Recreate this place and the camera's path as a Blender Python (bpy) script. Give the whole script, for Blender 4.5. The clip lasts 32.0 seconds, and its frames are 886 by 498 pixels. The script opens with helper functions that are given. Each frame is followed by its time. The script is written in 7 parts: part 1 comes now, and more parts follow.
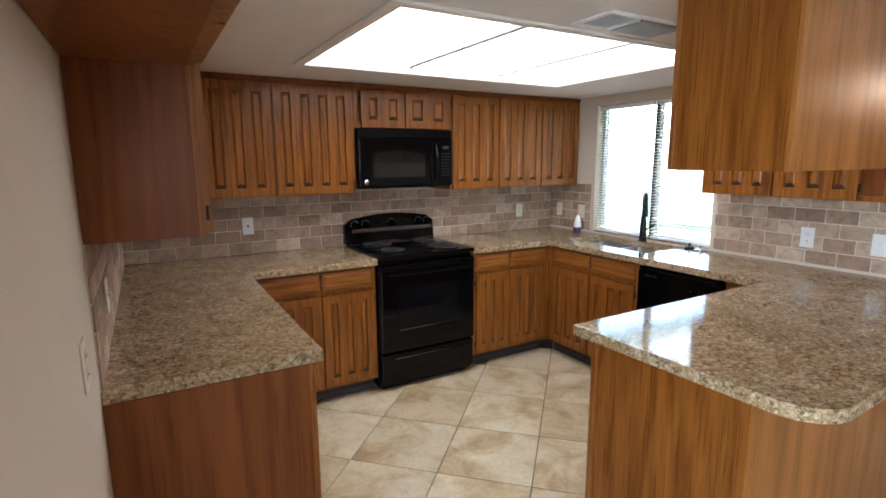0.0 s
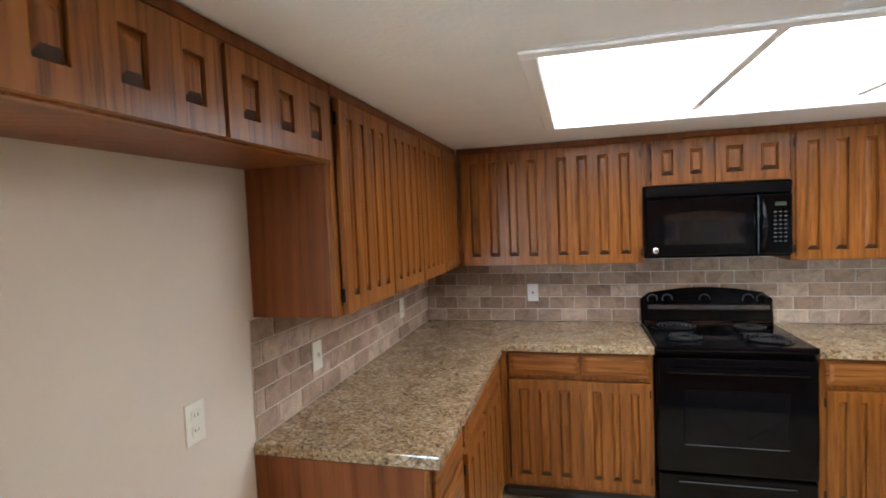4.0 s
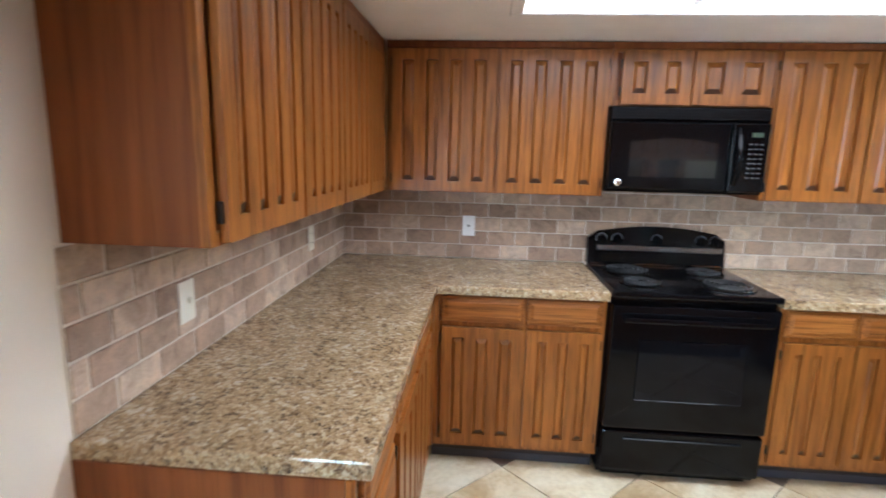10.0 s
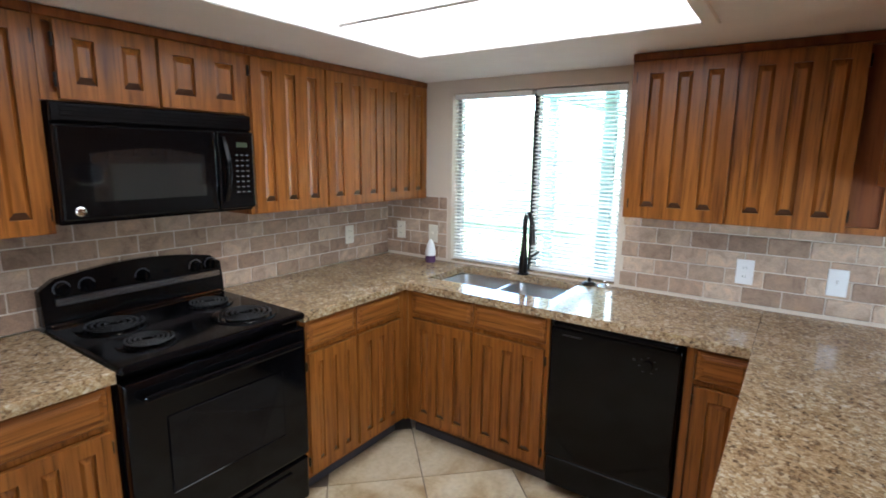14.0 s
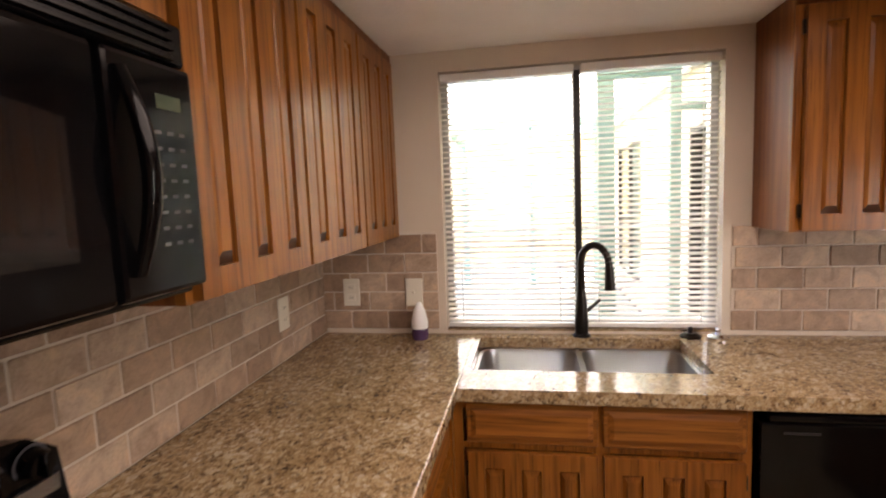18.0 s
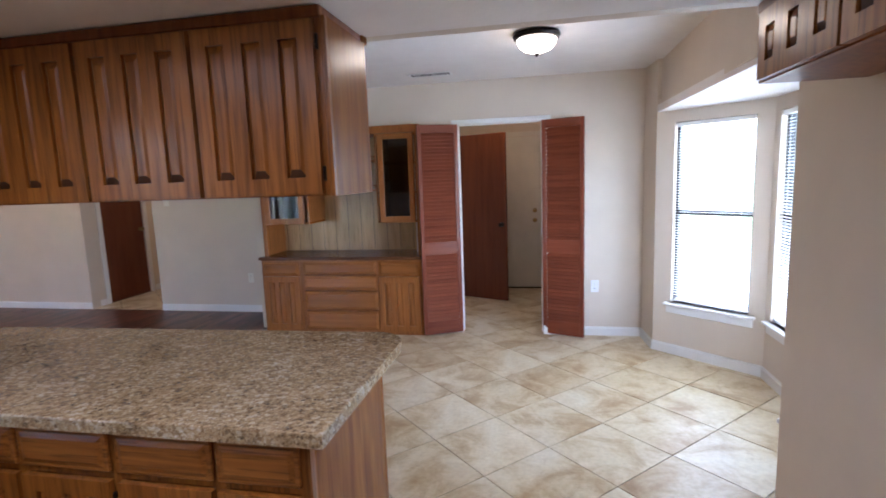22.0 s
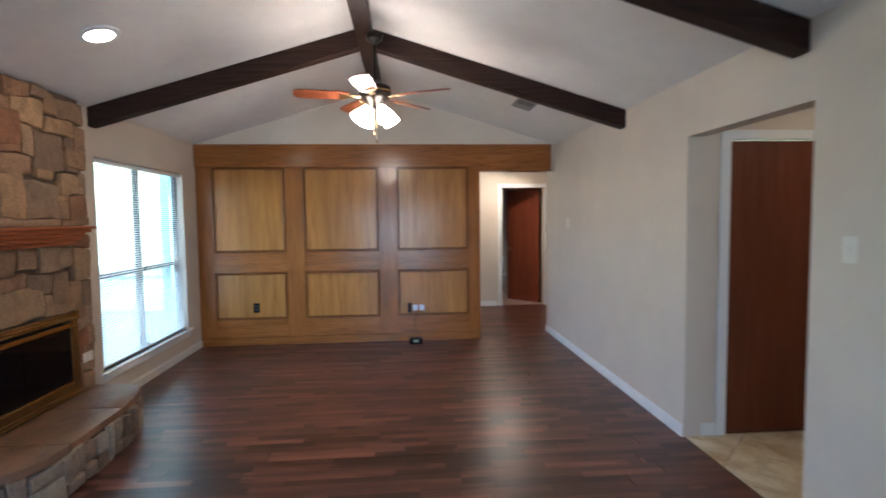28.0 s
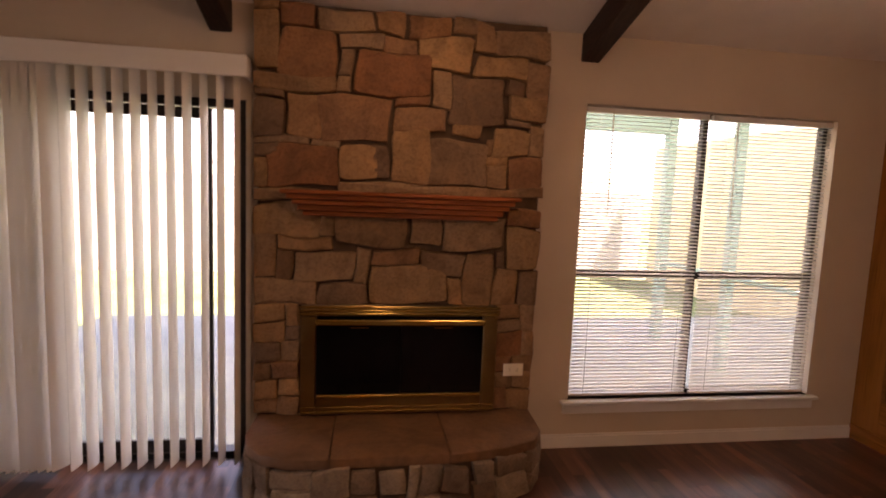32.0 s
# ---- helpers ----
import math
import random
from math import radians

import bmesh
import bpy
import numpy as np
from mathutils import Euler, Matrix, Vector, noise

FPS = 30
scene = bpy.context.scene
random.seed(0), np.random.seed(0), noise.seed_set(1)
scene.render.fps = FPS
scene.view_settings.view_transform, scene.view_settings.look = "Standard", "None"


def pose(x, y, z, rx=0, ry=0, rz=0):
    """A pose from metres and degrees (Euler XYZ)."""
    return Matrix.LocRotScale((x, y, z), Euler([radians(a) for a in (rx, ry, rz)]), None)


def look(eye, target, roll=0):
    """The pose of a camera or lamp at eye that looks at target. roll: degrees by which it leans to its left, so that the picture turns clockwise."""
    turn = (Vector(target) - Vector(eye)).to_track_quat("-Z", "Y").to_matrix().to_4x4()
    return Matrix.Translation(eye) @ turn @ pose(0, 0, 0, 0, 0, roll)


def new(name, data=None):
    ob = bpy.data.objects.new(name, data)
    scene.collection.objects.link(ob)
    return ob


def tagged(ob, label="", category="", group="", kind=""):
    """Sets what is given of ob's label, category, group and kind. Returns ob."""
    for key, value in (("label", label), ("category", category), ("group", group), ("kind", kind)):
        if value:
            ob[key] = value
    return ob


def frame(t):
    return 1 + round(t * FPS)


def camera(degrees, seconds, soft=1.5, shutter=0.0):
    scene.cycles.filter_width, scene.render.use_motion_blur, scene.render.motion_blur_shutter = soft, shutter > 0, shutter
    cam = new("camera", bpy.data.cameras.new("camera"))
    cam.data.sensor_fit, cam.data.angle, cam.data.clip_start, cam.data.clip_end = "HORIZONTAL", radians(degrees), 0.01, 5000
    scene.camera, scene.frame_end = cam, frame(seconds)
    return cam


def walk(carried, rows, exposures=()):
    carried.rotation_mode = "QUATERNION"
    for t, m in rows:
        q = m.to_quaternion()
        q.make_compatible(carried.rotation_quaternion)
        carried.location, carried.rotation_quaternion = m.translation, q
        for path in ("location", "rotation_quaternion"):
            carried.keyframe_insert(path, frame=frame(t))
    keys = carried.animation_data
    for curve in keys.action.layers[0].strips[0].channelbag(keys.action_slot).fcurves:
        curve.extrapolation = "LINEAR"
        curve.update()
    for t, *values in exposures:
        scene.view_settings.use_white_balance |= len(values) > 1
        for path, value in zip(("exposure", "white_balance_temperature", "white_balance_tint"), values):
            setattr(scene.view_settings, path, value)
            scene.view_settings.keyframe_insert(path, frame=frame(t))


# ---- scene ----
cam = camera(82.0, 32.0, soft=1.7, shutter=0.4)
PATH = [
    (0.0, (0.355, -0.670, 1.532), (1.843, 1.885, 1.018), -0.38),
    (0.5, (0.356, -0.641, 1.521), (1.816, 1.929, 1.007), 0.05),
    (1.0, (0.404, -0.542, 1.533), (1.798, 2.058, 0.989), 0.31),
    (1.5, (0.535, -0.411, 1.538), (1.730, 2.290, 1.012), -0.19),
    (2.0, (0.612, -0.258, 1.542), (1.631, 2.528, 1.097), -0.51),
    (2.5, (0.726, -0.139, 1.539), (1.432, 2.761, 1.230), -0.05),
    (3.0, (0.957, -0.166, 1.575), (1.058, 2.818, 1.284), 0.24),
    (3.5, (1.104, -0.337, 1.598), (0.705, 2.628, 1.371), -1.29),
    (5.5, (1.463, -0.628, 1.612), (-0.070, 1.947, 1.488), -1.98),
    (6.0, (1.389, -0.698, 1.582), (-0.373, 1.719, 1.344), -1.10),
    (6.5, (1.351, -0.701, 1.472), (-0.485, 1.607, 0.922), 1.33),
    (7.0, (1.368, -0.713, 1.404), (-0.454, 1.542, 0.635), 2.84),
    (7.5, (1.367, -0.712, 1.493), (-0.432, 1.581, 0.783), 1.32),
    (8.0, (1.342, -0.666, 1.510), (-0.433, 1.714, 1.086), 0.06),
    (8.5, (1.244, -0.526, 1.532), (-0.184, 2.091, 1.192), 0.47),
    (9.0, (1.178, -0.348, 1.515), (0.133, 2.434, 1.104), 1.08),
    (9.5, (1.127, -0.147, 1.520), (0.297, 2.693, 1.018), 0.90),
    (10.0, (1.020, 0.049, 1.506), (0.789, 2.989, 0.954), 1.35),
    (10.5, (0.947, 0.189, 1.498), (1.223, 3.107, 0.859), 0.62),
    (11.0, (0.954, 0.393, 1.532), (1.424, 3.277, 0.850), -0.48),
    (11.5, (0.937, 0.524, 1.553), (1.814, 3.333, 0.971), 0.94),
    (12.0, (0.906, 0.613, 1.563), (2.256, 3.243, 1.050), 0.08),
    (12.5, (0.900, 0.639, 1.568), (2.582, 3.067, 1.044), -0.35),
    (13.0, (0.920, 0.626, 1.584), (2.891, 2.822, 1.040), 0.22),
    (13.5, (0.920, 0.619, 1.584), (3.179, 2.520, 1.051), 0.69),
    (14.0, (0.957, 0.609, 1.590), (3.377, 2.297, 1.049), 0.75),
    (14.5, (0.999, 0.614, 1.578), (3.514, 2.141, 0.991), 1.08),
    (16.5, (1.404, 1.471, 1.491), (4.192, 2.431, 0.939), 0.38),
    (17.0, (1.504, 1.708, 1.472), (4.288, 2.668, 0.898), -0.47),
    (17.5, (1.562, 1.964, 1.459), (4.405, 2.780, 0.959), -2.39),
    (18.0, (1.608, 2.066, 1.478), (4.546, 2.585, 1.168), -2.31),
    (18.5, (1.669, 2.106, 1.492), (4.661, 2.183, 1.298), -1.18),
    (19.0, (1.654, 2.089, 1.521), (4.597, 1.552, 1.294), -1.30),
    (19.5, (1.578, 2.048, 1.525), (4.282, 0.770, 1.280), -0.21),
    (20.0, (1.539, 1.928, 1.542), (3.830, 0.015, 1.239), 0.63),
    (20.5, (1.401, 1.895, 1.534), (3.152, -0.521, 1.218), 0.05),
    (21.0, (1.291, 1.895, 1.568), (2.484, -0.832, 1.193), -0.73),
    (21.5, (1.203, 1.825, 1.542), (2.034, -1.031, 1.144), -1.91),
    (22.0, (1.172, 1.801, 1.541), (1.754, -1.112, 1.123), -2.10),
    (22.5, (1.145, 1.691, 1.547), (1.550, -1.252, 1.126), -2.51),
    (23.0, (1.190, 1.423, 1.539), (1.486, -1.533, 1.120), -3.02),
    (23.5, (1.237, 1.050, 1.528), (1.415, -1.921, 1.152), -2.81),
    (24.0, (1.259, 0.642, 1.564), (1.352, -2.342, 1.273), -1.60),
    (24.5, (1.278, 0.194, 1.568), (1.575, -2.786, 1.392), -1.03),
    (25.0, (1.388, -0.195, 1.557), (2.265, -3.057, 1.349), -0.72),
    (25.5, (1.692, -0.486, 1.529), (3.299, -3.008, 1.299), 0.19),
    (26.0, (2.050, -0.766, 1.566), (4.285, -2.750, 1.303), -0.70),
    (26.5, (2.423, -1.053, 1.618), (5.023, -2.531, 1.387), -0.84),
    (28.5, (4.072, -1.891, 1.508), (7.034, -1.450, 1.323), -0.08),
    (29.0, (4.448, -1.901, 1.510), (7.159, -0.634, 1.300), 1.06),
    (29.5, (4.865, -1.877, 1.475), (7.223, -0.041, 1.209), 2.36),
    (30.0, (5.261, -1.946, 1.420), (7.152, 0.359, 1.083), 3.45),
    (30.5, (5.627, -1.992, 1.392), (7.076, 0.606, 1.004), 4.27),
    (31.0, (5.998, -2.061, 1.407), (7.032, 0.723, 0.985), 3.68),
    (31.5, (6.370, -2.154, 1.479), (7.023, 0.745, 1.067), 4.18),
    (32.0, (6.760, -2.160, 1.491), (7.211, 0.790, 1.184), 2.29),
]
# seconds, stops, white balance and tint
EXPOSURE = [(0.0, 4.12, 5750, 14), (2.0, 4.07, 6050, 16), (3.0, 4.54, 5700, 13), (6.0, 4.46, 5500, 12), (8.0, 4.31, 5550, 12), (9.0, 4.64, 5850, 12), (10.0, 5.04, 5150, 10),
            (11.0, 5.07, 4550, 9), (12.0, 4.77, 4800, 9), (13.0, 4.30, 5050, 9), (14.0, 4.24, 5500, 12), (17.0, 4.00, 7250, 29), (18.0, 3.85, 7650, 31), (19.0, 3.75, 8100, 38),
            (20.0, 3.83, 8150, 36), (21.0, 4.12, 5350, 16), (22.0, 3.72, 5400, 23), (23.0, 3.72, 5750, 23), (24.0, 3.42, 5650, 25), (25.0, 3.96, 5650, 17), (26.0, 4.89, 5350, 14),
            (28.0, 3.92, 4800, 9), (29.0, 3.55, 5700, 13), (30.0, 2.92, 7700, 41), (31.0, 2.95, 8200, 48), (32.0, 2.92, 8800, 48)]
walk(cam, [(t, look(eye, target, roll)) for t, eye, target, roll in PATH], EXPOSURE)

# ---- world, sun, exposure ----
world = bpy.data.worlds.new("world")
world.use_nodes = True
scene.world = world
_wn = world.node_tree.nodes
_sky = _wn.new("ShaderNodeTexSky")
_sky.sky_type = "NISHITA"
_sky.sun_disc = False
_sky.sun_elevation = radians(62.5)
_sky.sun_rotation = radians(127)
world.node_tree.links.new(_sky.outputs[0], _wn["Background"].inputs[0])
_wn["Background"].inputs[1].default_value = 0.15

sun_data = bpy.data.lights.new("sun", "SUN")
sun_data.energy, sun_data.angle, sun_data.color = 4.4, radians(0.6), (1.0, 0.94, 0.85)
sun = new("sun", sun_data)
sun.matrix_world = look((4.0, -3.0, 9.6), (0, 0, 0))

BAYL = 0.86                            # daylight through the bay

# ---- room plan, metres ----
XL, XW, YB = 0.20, 3.64, 2.95          # kitchen: left wall, window wall, stove wall
CT = 0.915                             # worktop height
ZK, ZD = 2.04, 2.42                    # kitchen and dining ceilings
YH = -3.08                             # dining end wall
XB0, XB1 = 4.02, 4.17                  # header between dining and living room
YL, YF, XP = -3.70, 0.665, 9.995       # living room: long wall, fireplace wall, panelled wall
ZE, SLOPE = 2.43, 0.30                 # eaves of the vault and its pitch
YR = (YL + YF) / 2
ZR = ZE + SLOPE * (YF - YL) / 2


# ---- materials ----
def nodes_of(name):
    m = bpy.data.materials.new(name)
    m.use_nodes = True
    return m, m.node_tree.nodes, m.node_tree.links, m.node_tree.nodes["Principled BSDF"]


def ramp(n, stops):
    r = n.new("ShaderNodeValToRGB")
    e = r.color_ramp.elements
    while len(e) < len(stops):
        e.new(0.5)
    for k, (p, c) in enumerate(stops):
        e[k].position, e[k].color = p, (*c, 1)
    return r


def coords(n, l, scale, jitter=0.0, rot=(0, 0, 0)):
    tc, mp = n.new("ShaderNodeTexCoord"), n.new("ShaderNodeMapping")
    mp.inputs["Scale"].default_value = scale
    mp.inputs["Rotation"].default_value = rot
    l.new(tc.outputs["Object"], mp.inputs["Vector"])
    if jitter:
        oi, mul = n.new("ShaderNodeObjectInfo"), n.new("ShaderNodeVectorMath")
        mul.operation = "SCALE"
        cx = n.new("ShaderNodeCombineXYZ")
        for k in range(3):
            mm = n.new("ShaderNodeMath")
            mm.operation = "MULTIPLY"
            mm.inputs[1].default_value = jitter * (1.0 + 0.73 * k)
            l.new(oi.outputs["Random"], mm.inputs[0])
            l.new(mm.outputs[0], cx.inputs[k])
        l.new(cx.outputs[0], mp.inputs["Location"])
    return mp


def noise_tex(n, l, vec, scale, detail=5.0, rough=0.55, distort=0.0):
    t = n.new("ShaderNodeTexNoise")
    t.inputs["Scale"].default_value, t.inputs["Detail"].default_value = scale, detail
    t.inputs["Roughness"].default_value, t.inputs["Distortion"].default_value = rough, distort
    l.new(vec.outputs[0], t.inputs["Vector"])
    return t


def mixc(n, l, kind, fac, a, b):
    m = n.new("ShaderNodeMix")
    m.data_type, m.blend_type = "RGBA", kind
    if isinstance(fac, float):
        m.inputs[0].default_value = fac
    else:
        l.new(fac, m.inputs[0])
    l.new(a, m.inputs[6])
    l.new(b, m.inputs[7])
    return m


def bump(n, l, b, height, strength, dist=0.002):
    u = n.new("ShaderNodeBump")
    u.inputs["Strength"].default_value, u.inputs["Distance"].default_value = strength, dist
    l.new(height, u.inputs["Height"])
    l.new(u.outputs[0], b.inputs["Normal"])


def wood(name, dark, mid, light, axis="z", rough=0.34, figure=1.0, coat=0.15, jitter=7.0, grain=0.85):
    """Varnished board: growth rings bent by a slow drift, dark pores along the grain, soft tone changes."""
    m, n, l, b = nodes_of(name)
    k = "xyz".index(axis)
    s1, s2, s3 = [1.0] * 3, [150.0] * 3, [5.0] * 3
    s1[k], s2[k], s3[k] = 0.10, 4.0, 0.7
    w = n.new("ShaderNodeTexWave")
    w.wave_type, w.rings_direction = "RINGS", axis.upper()
    for key, value in (("Scale", 11.0 * figure), ("Distortion", 14.0), ("Detail", 3.0), ("Detail Scale", 0.8), ("Detail Roughness", 0.5)):
        w.inputs[key].default_value = value
    l.new(coords(n, l, s1, jitter).outputs[0], w.inputs["Vector"])
    fig = noise_tex(n, l, coords(n, l, [q * 22.0 * max(figure, 0.4) for q in s1], jitter), 1.0, 4.0, 0.6, 0.6)
    mw_ = n.new("ShaderNodeMix")
    mw_.inputs[0].default_value = 0.24
    l.new(fig.outputs[0], mw_.inputs[2])
    l.new(w.outputs["Fac"], mw_.inputs[3])
    r1 = ramp(n, [(0.18, dark), (0.42, mid), (0.80, light)])
    l.new(mw_.outputs[0], r1.inputs[0])
    g2 = noise_tex(n, l, coords(n, l, s2, jitter), 1.0, 3.0, 0.6)
    r2 = ramp(n, [(0.34, (0.42, 0.36, 0.30)), (0.46, (0.96, 0.95, 0.94)), (0.75, (1.10, 1.08, 1.05))])
    l.new(g2.outputs[0], r2.inputs[0])
    g3 = noise_tex(n, l, coords(n, l, s3, jitter), 1.0, 2.0)
    r3 = ramp(n, [(0.3, (0.80, 0.77, 0.74)), (0.7, (1.14, 1.13, 1.10))])
    l.new(g3.outputs[0], r3.inputs[0])
    m1 = mixc(n, l, "MULTIPLY", grain, r1.outputs[0], r2.outputs[0])
    m2 = mixc(n, l, "MULTIPLY", 0.8, m1.outputs[2], r3.outputs[0])
    l.new(m2.outputs[2], b.inputs["Base Color"])
    b.inputs["Roughness"].default_value = rough
    b.inputs["Specular IOR Level"].default_value = 0.24
    b.inputs["Coat Weight"].default_value, b.inputs["Coat Roughness"].default_value = coat, 0.16
    bump(n, l, b, g2.outputs[0], 0.14, 0.001)
    return m


def plain(name, color, rough=0.5, metal=0.0, vary=0.06, scale=6.0, bumps=0.0, bscale=220.0, coat=0.0):
    """Paint, plaster, plastic or metal with soft blotches and fine relief."""
    m, n, l, b = nodes_of(name)
    v = coords(n, l, (1, 1, 1))
    t = noise_tex(n, l, v, scale, 6.0)
    lo, hi = [c * (1 - vary) for c in color], [min(1.0, c * (1 + vary)) for c in color]
    r = ramp(n, [(0.3, lo), (0.7, hi)])
    l.new(t.outputs[0], r.inputs[0])
    l.new(r.outputs[0], b.inputs["Base Color"])
    b.inputs["Roughness"].default_value, b.inputs["Metallic"].default_value = rough, metal
    b.inputs["Coat Weight"].default_value = coat
    if bumps:
        t2 = noise_tex(n, l, v, bscale, 3.0)
        bump(n, l, b, t2.outputs[0], bumps, 0.002)
    return m


def glow(name, color, strength):
    m, n, l, b = nodes_of(name)
    b.inputs["Base Color"].default_value = (*color, 1)
    b.inputs["Emission Color"].default_value = (*color, 1)
    b.inputs["Emission Strength"].default_value = strength
    return m


def stone(name, cols, rough=0.75, scale=7.0, bumps=0.6, speck=0.35):
    """Natural stone: one tone a piece, with cloudy veins and pits inside each piece."""
    m, n, l, b = nodes_of(name)
    oi = n.new("ShaderNodeObjectInfo")
    base = ramp(n, [(k / max(1, len(cols) - 1), c) for k, c in enumerate(cols)])
    l.new(oi.outputs["Random"], base.inputs[0])
    v = coords(n, l, (1, 1, 1), 9.0)
    t1 = noise_tex(n, l, v, scale, 8.0, 0.62, 0.8)
    r1 = ramp(n, [(0.28, (0.55, 0.5, 0.46)), (0.5, (0.95, 0.95, 0.95)), (0.75, (1.35, 1.25, 1.12))])
    l.new(t1.outputs[0], r1.inputs[0])
    mm = mixc(n, l, "MULTIPLY", 0.9, base.outputs[0], r1.outputs[0])
    t2 = noise_tex(n, l, v, scale * 9, 4.0)
    r2 = ramp(n, [(0.35, (0.6, 0.56, 0.5)), (0.55, (1, 1, 1))])
    l.new(t2.outputs[0], r2.inputs[0])
    m3 = mixc(n, l, "MULTIPLY", speck, mm.outputs[2], r2.outputs[0])
    l.new(m3.outputs[2], b.inputs["Base Color"])
    b.inputs["Roughness"].default_value = rough
    ad = n.new("ShaderNodeMath")
    l.new(t1.outputs[0], ad.inputs[0])
    l.new(t2.outputs[0], ad.inputs[1])
    bump(n, l, b, ad.outputs[0], bumps, 0.006)
    return m


def granite(name):
    """Polished granite: crystals of cream, tan, brown and near black, gathered in drifts."""
    m, n, l, b = nodes_of(name)
    v = coords(n, l, (1, 1, 1))
    wob = noise_tex(n, l, v, 60, 3.0, 0.6)
    add = n.new("ShaderNodeVectorMath")
    add.operation = "MULTIPLY_ADD"
    add.inputs[1].default_value = (0.012, 0.012, 0.012)
    l.new(wob.outputs["Color"], add.inputs[0])
    l.new(v.outputs[0], add.inputs[2])
    drift = noise_tex(n, l, v, 9.0, 4.0, 0.6, 0.8)
    tones = []
    for scale in (95.0, 220.0):
        c = n.new("ShaderNodeTexVoronoi")
        c.inputs["Scale"].default_value = scale
        l.new(add.outputs[0], c.inputs["Vector"])
        sep = n.new("ShaderNodeSeparateColor")
        l.new(c.outputs["Color"], sep.inputs[0])
        sh = n.new("ShaderNodeMath")
        sh.operation = "MULTIPLY_ADD"
        sh.inputs[1].default_value = 0.75
        l.new(drift.outputs[0], sh.inputs[0])
        l.new(sep.outputs[0], sh.inputs[2])
        mul = n.new("ShaderNodeMath")
        mul.operation = "MULTIPLY"
        mul.inputs[1].default_value = 0.70
        l.new(sh.outputs[0], mul.inputs[0])
        r = ramp(n, [(0.25, (0.050, 0.033, 0.021)), (0.37, (0.16, 0.094, 0.044)), (0.52, (0.30, 0.195, 0.095)), (0.80, (0.41, 0.295, 0.165)), (0.90, (0.50, 0.40, 0.26)), (1.0, (0.60, 0.53, 0.42))])
        l.new(mul.outputs[0], r.inputs[0])
        tones.append(r.outputs[0])
    a = mixc(n, l, "MIX", 0.42, tones[0], tones[1])
    l.new(a.outputs[2], b.inputs["Base Color"])
    b.inputs["Roughness"].default_value = 0.09
    b.inputs["Specular IOR Level"].default_value = 0.5
    bump(n, l, b, wob.outputs[0], 0.02, 0.001)
    return m


def floor_tile_mat(name):
    m, n, l, b = nodes_of(name)
    v = coords(n, l, (1, 1, 1), 11.0)
    t1 = noise_tex(n, l, v, 3.6, 6.0, 0.60, 0.6)
    r1 = ramp(n, [(0.32, (0.40, 0.275, 0.140)), (0.43, (0.53, 0.420, 0.255)), (0.52, (0.635, 0.545, 0.375)), (0.68, (0.71, 0.645, 0.500))])
    l.new(t1.outputs[0], r1.inputs[0])
    t2 = noise_tex(n, l, v, 40, 5.0, 0.6)
    r2 = ramp(n, [(0.3, (0.86, 0.83, 0.79)), (0.6, (1.03, 1.02, 1.01))])
    l.new(t2.outputs[0], r2.inputs[0])
    t4 = noise_tex(n, l, v, 7.0, 5.0, 0.6, 1.2)
    r4 = ramp(n, [(0.60, (1, 1, 1)), (0.74, (0.70, 0.62, 0.54))])
    l.new(t4.outputs[0], r4.inputs[0])
    oi = n.new("ShaderNodeObjectInfo")
    r3 = ramp(n, [(0.0, (0.86, 0.80, 0.71)), (0.35, (0.99, 0.96, 0.90)), (0.6, (0.98, 0.98, 0.98)), (1.0, (1.08, 1.08, 1.06))])
    l.new(oi.outputs["Random"], r3.inputs[0])
    a = mixc(n, l, "MULTIPLY", 0.8, r1.outputs[0], r2.outputs[0])
    d = mixc(n, l, "MULTIPLY", 0.6, a.outputs[2], r4.outputs[0])
    c = mixc(n, l, "MULTIPLY", 0.9, d.outputs[2], r3.outputs[0])
    l.new(c.outputs[2], b.inputs["Base Color"])
    b.inputs["Roughness"].default_value = 0.42
    bump(n, l, b, t2.outputs[0], 0.10, 0.002)
    return m


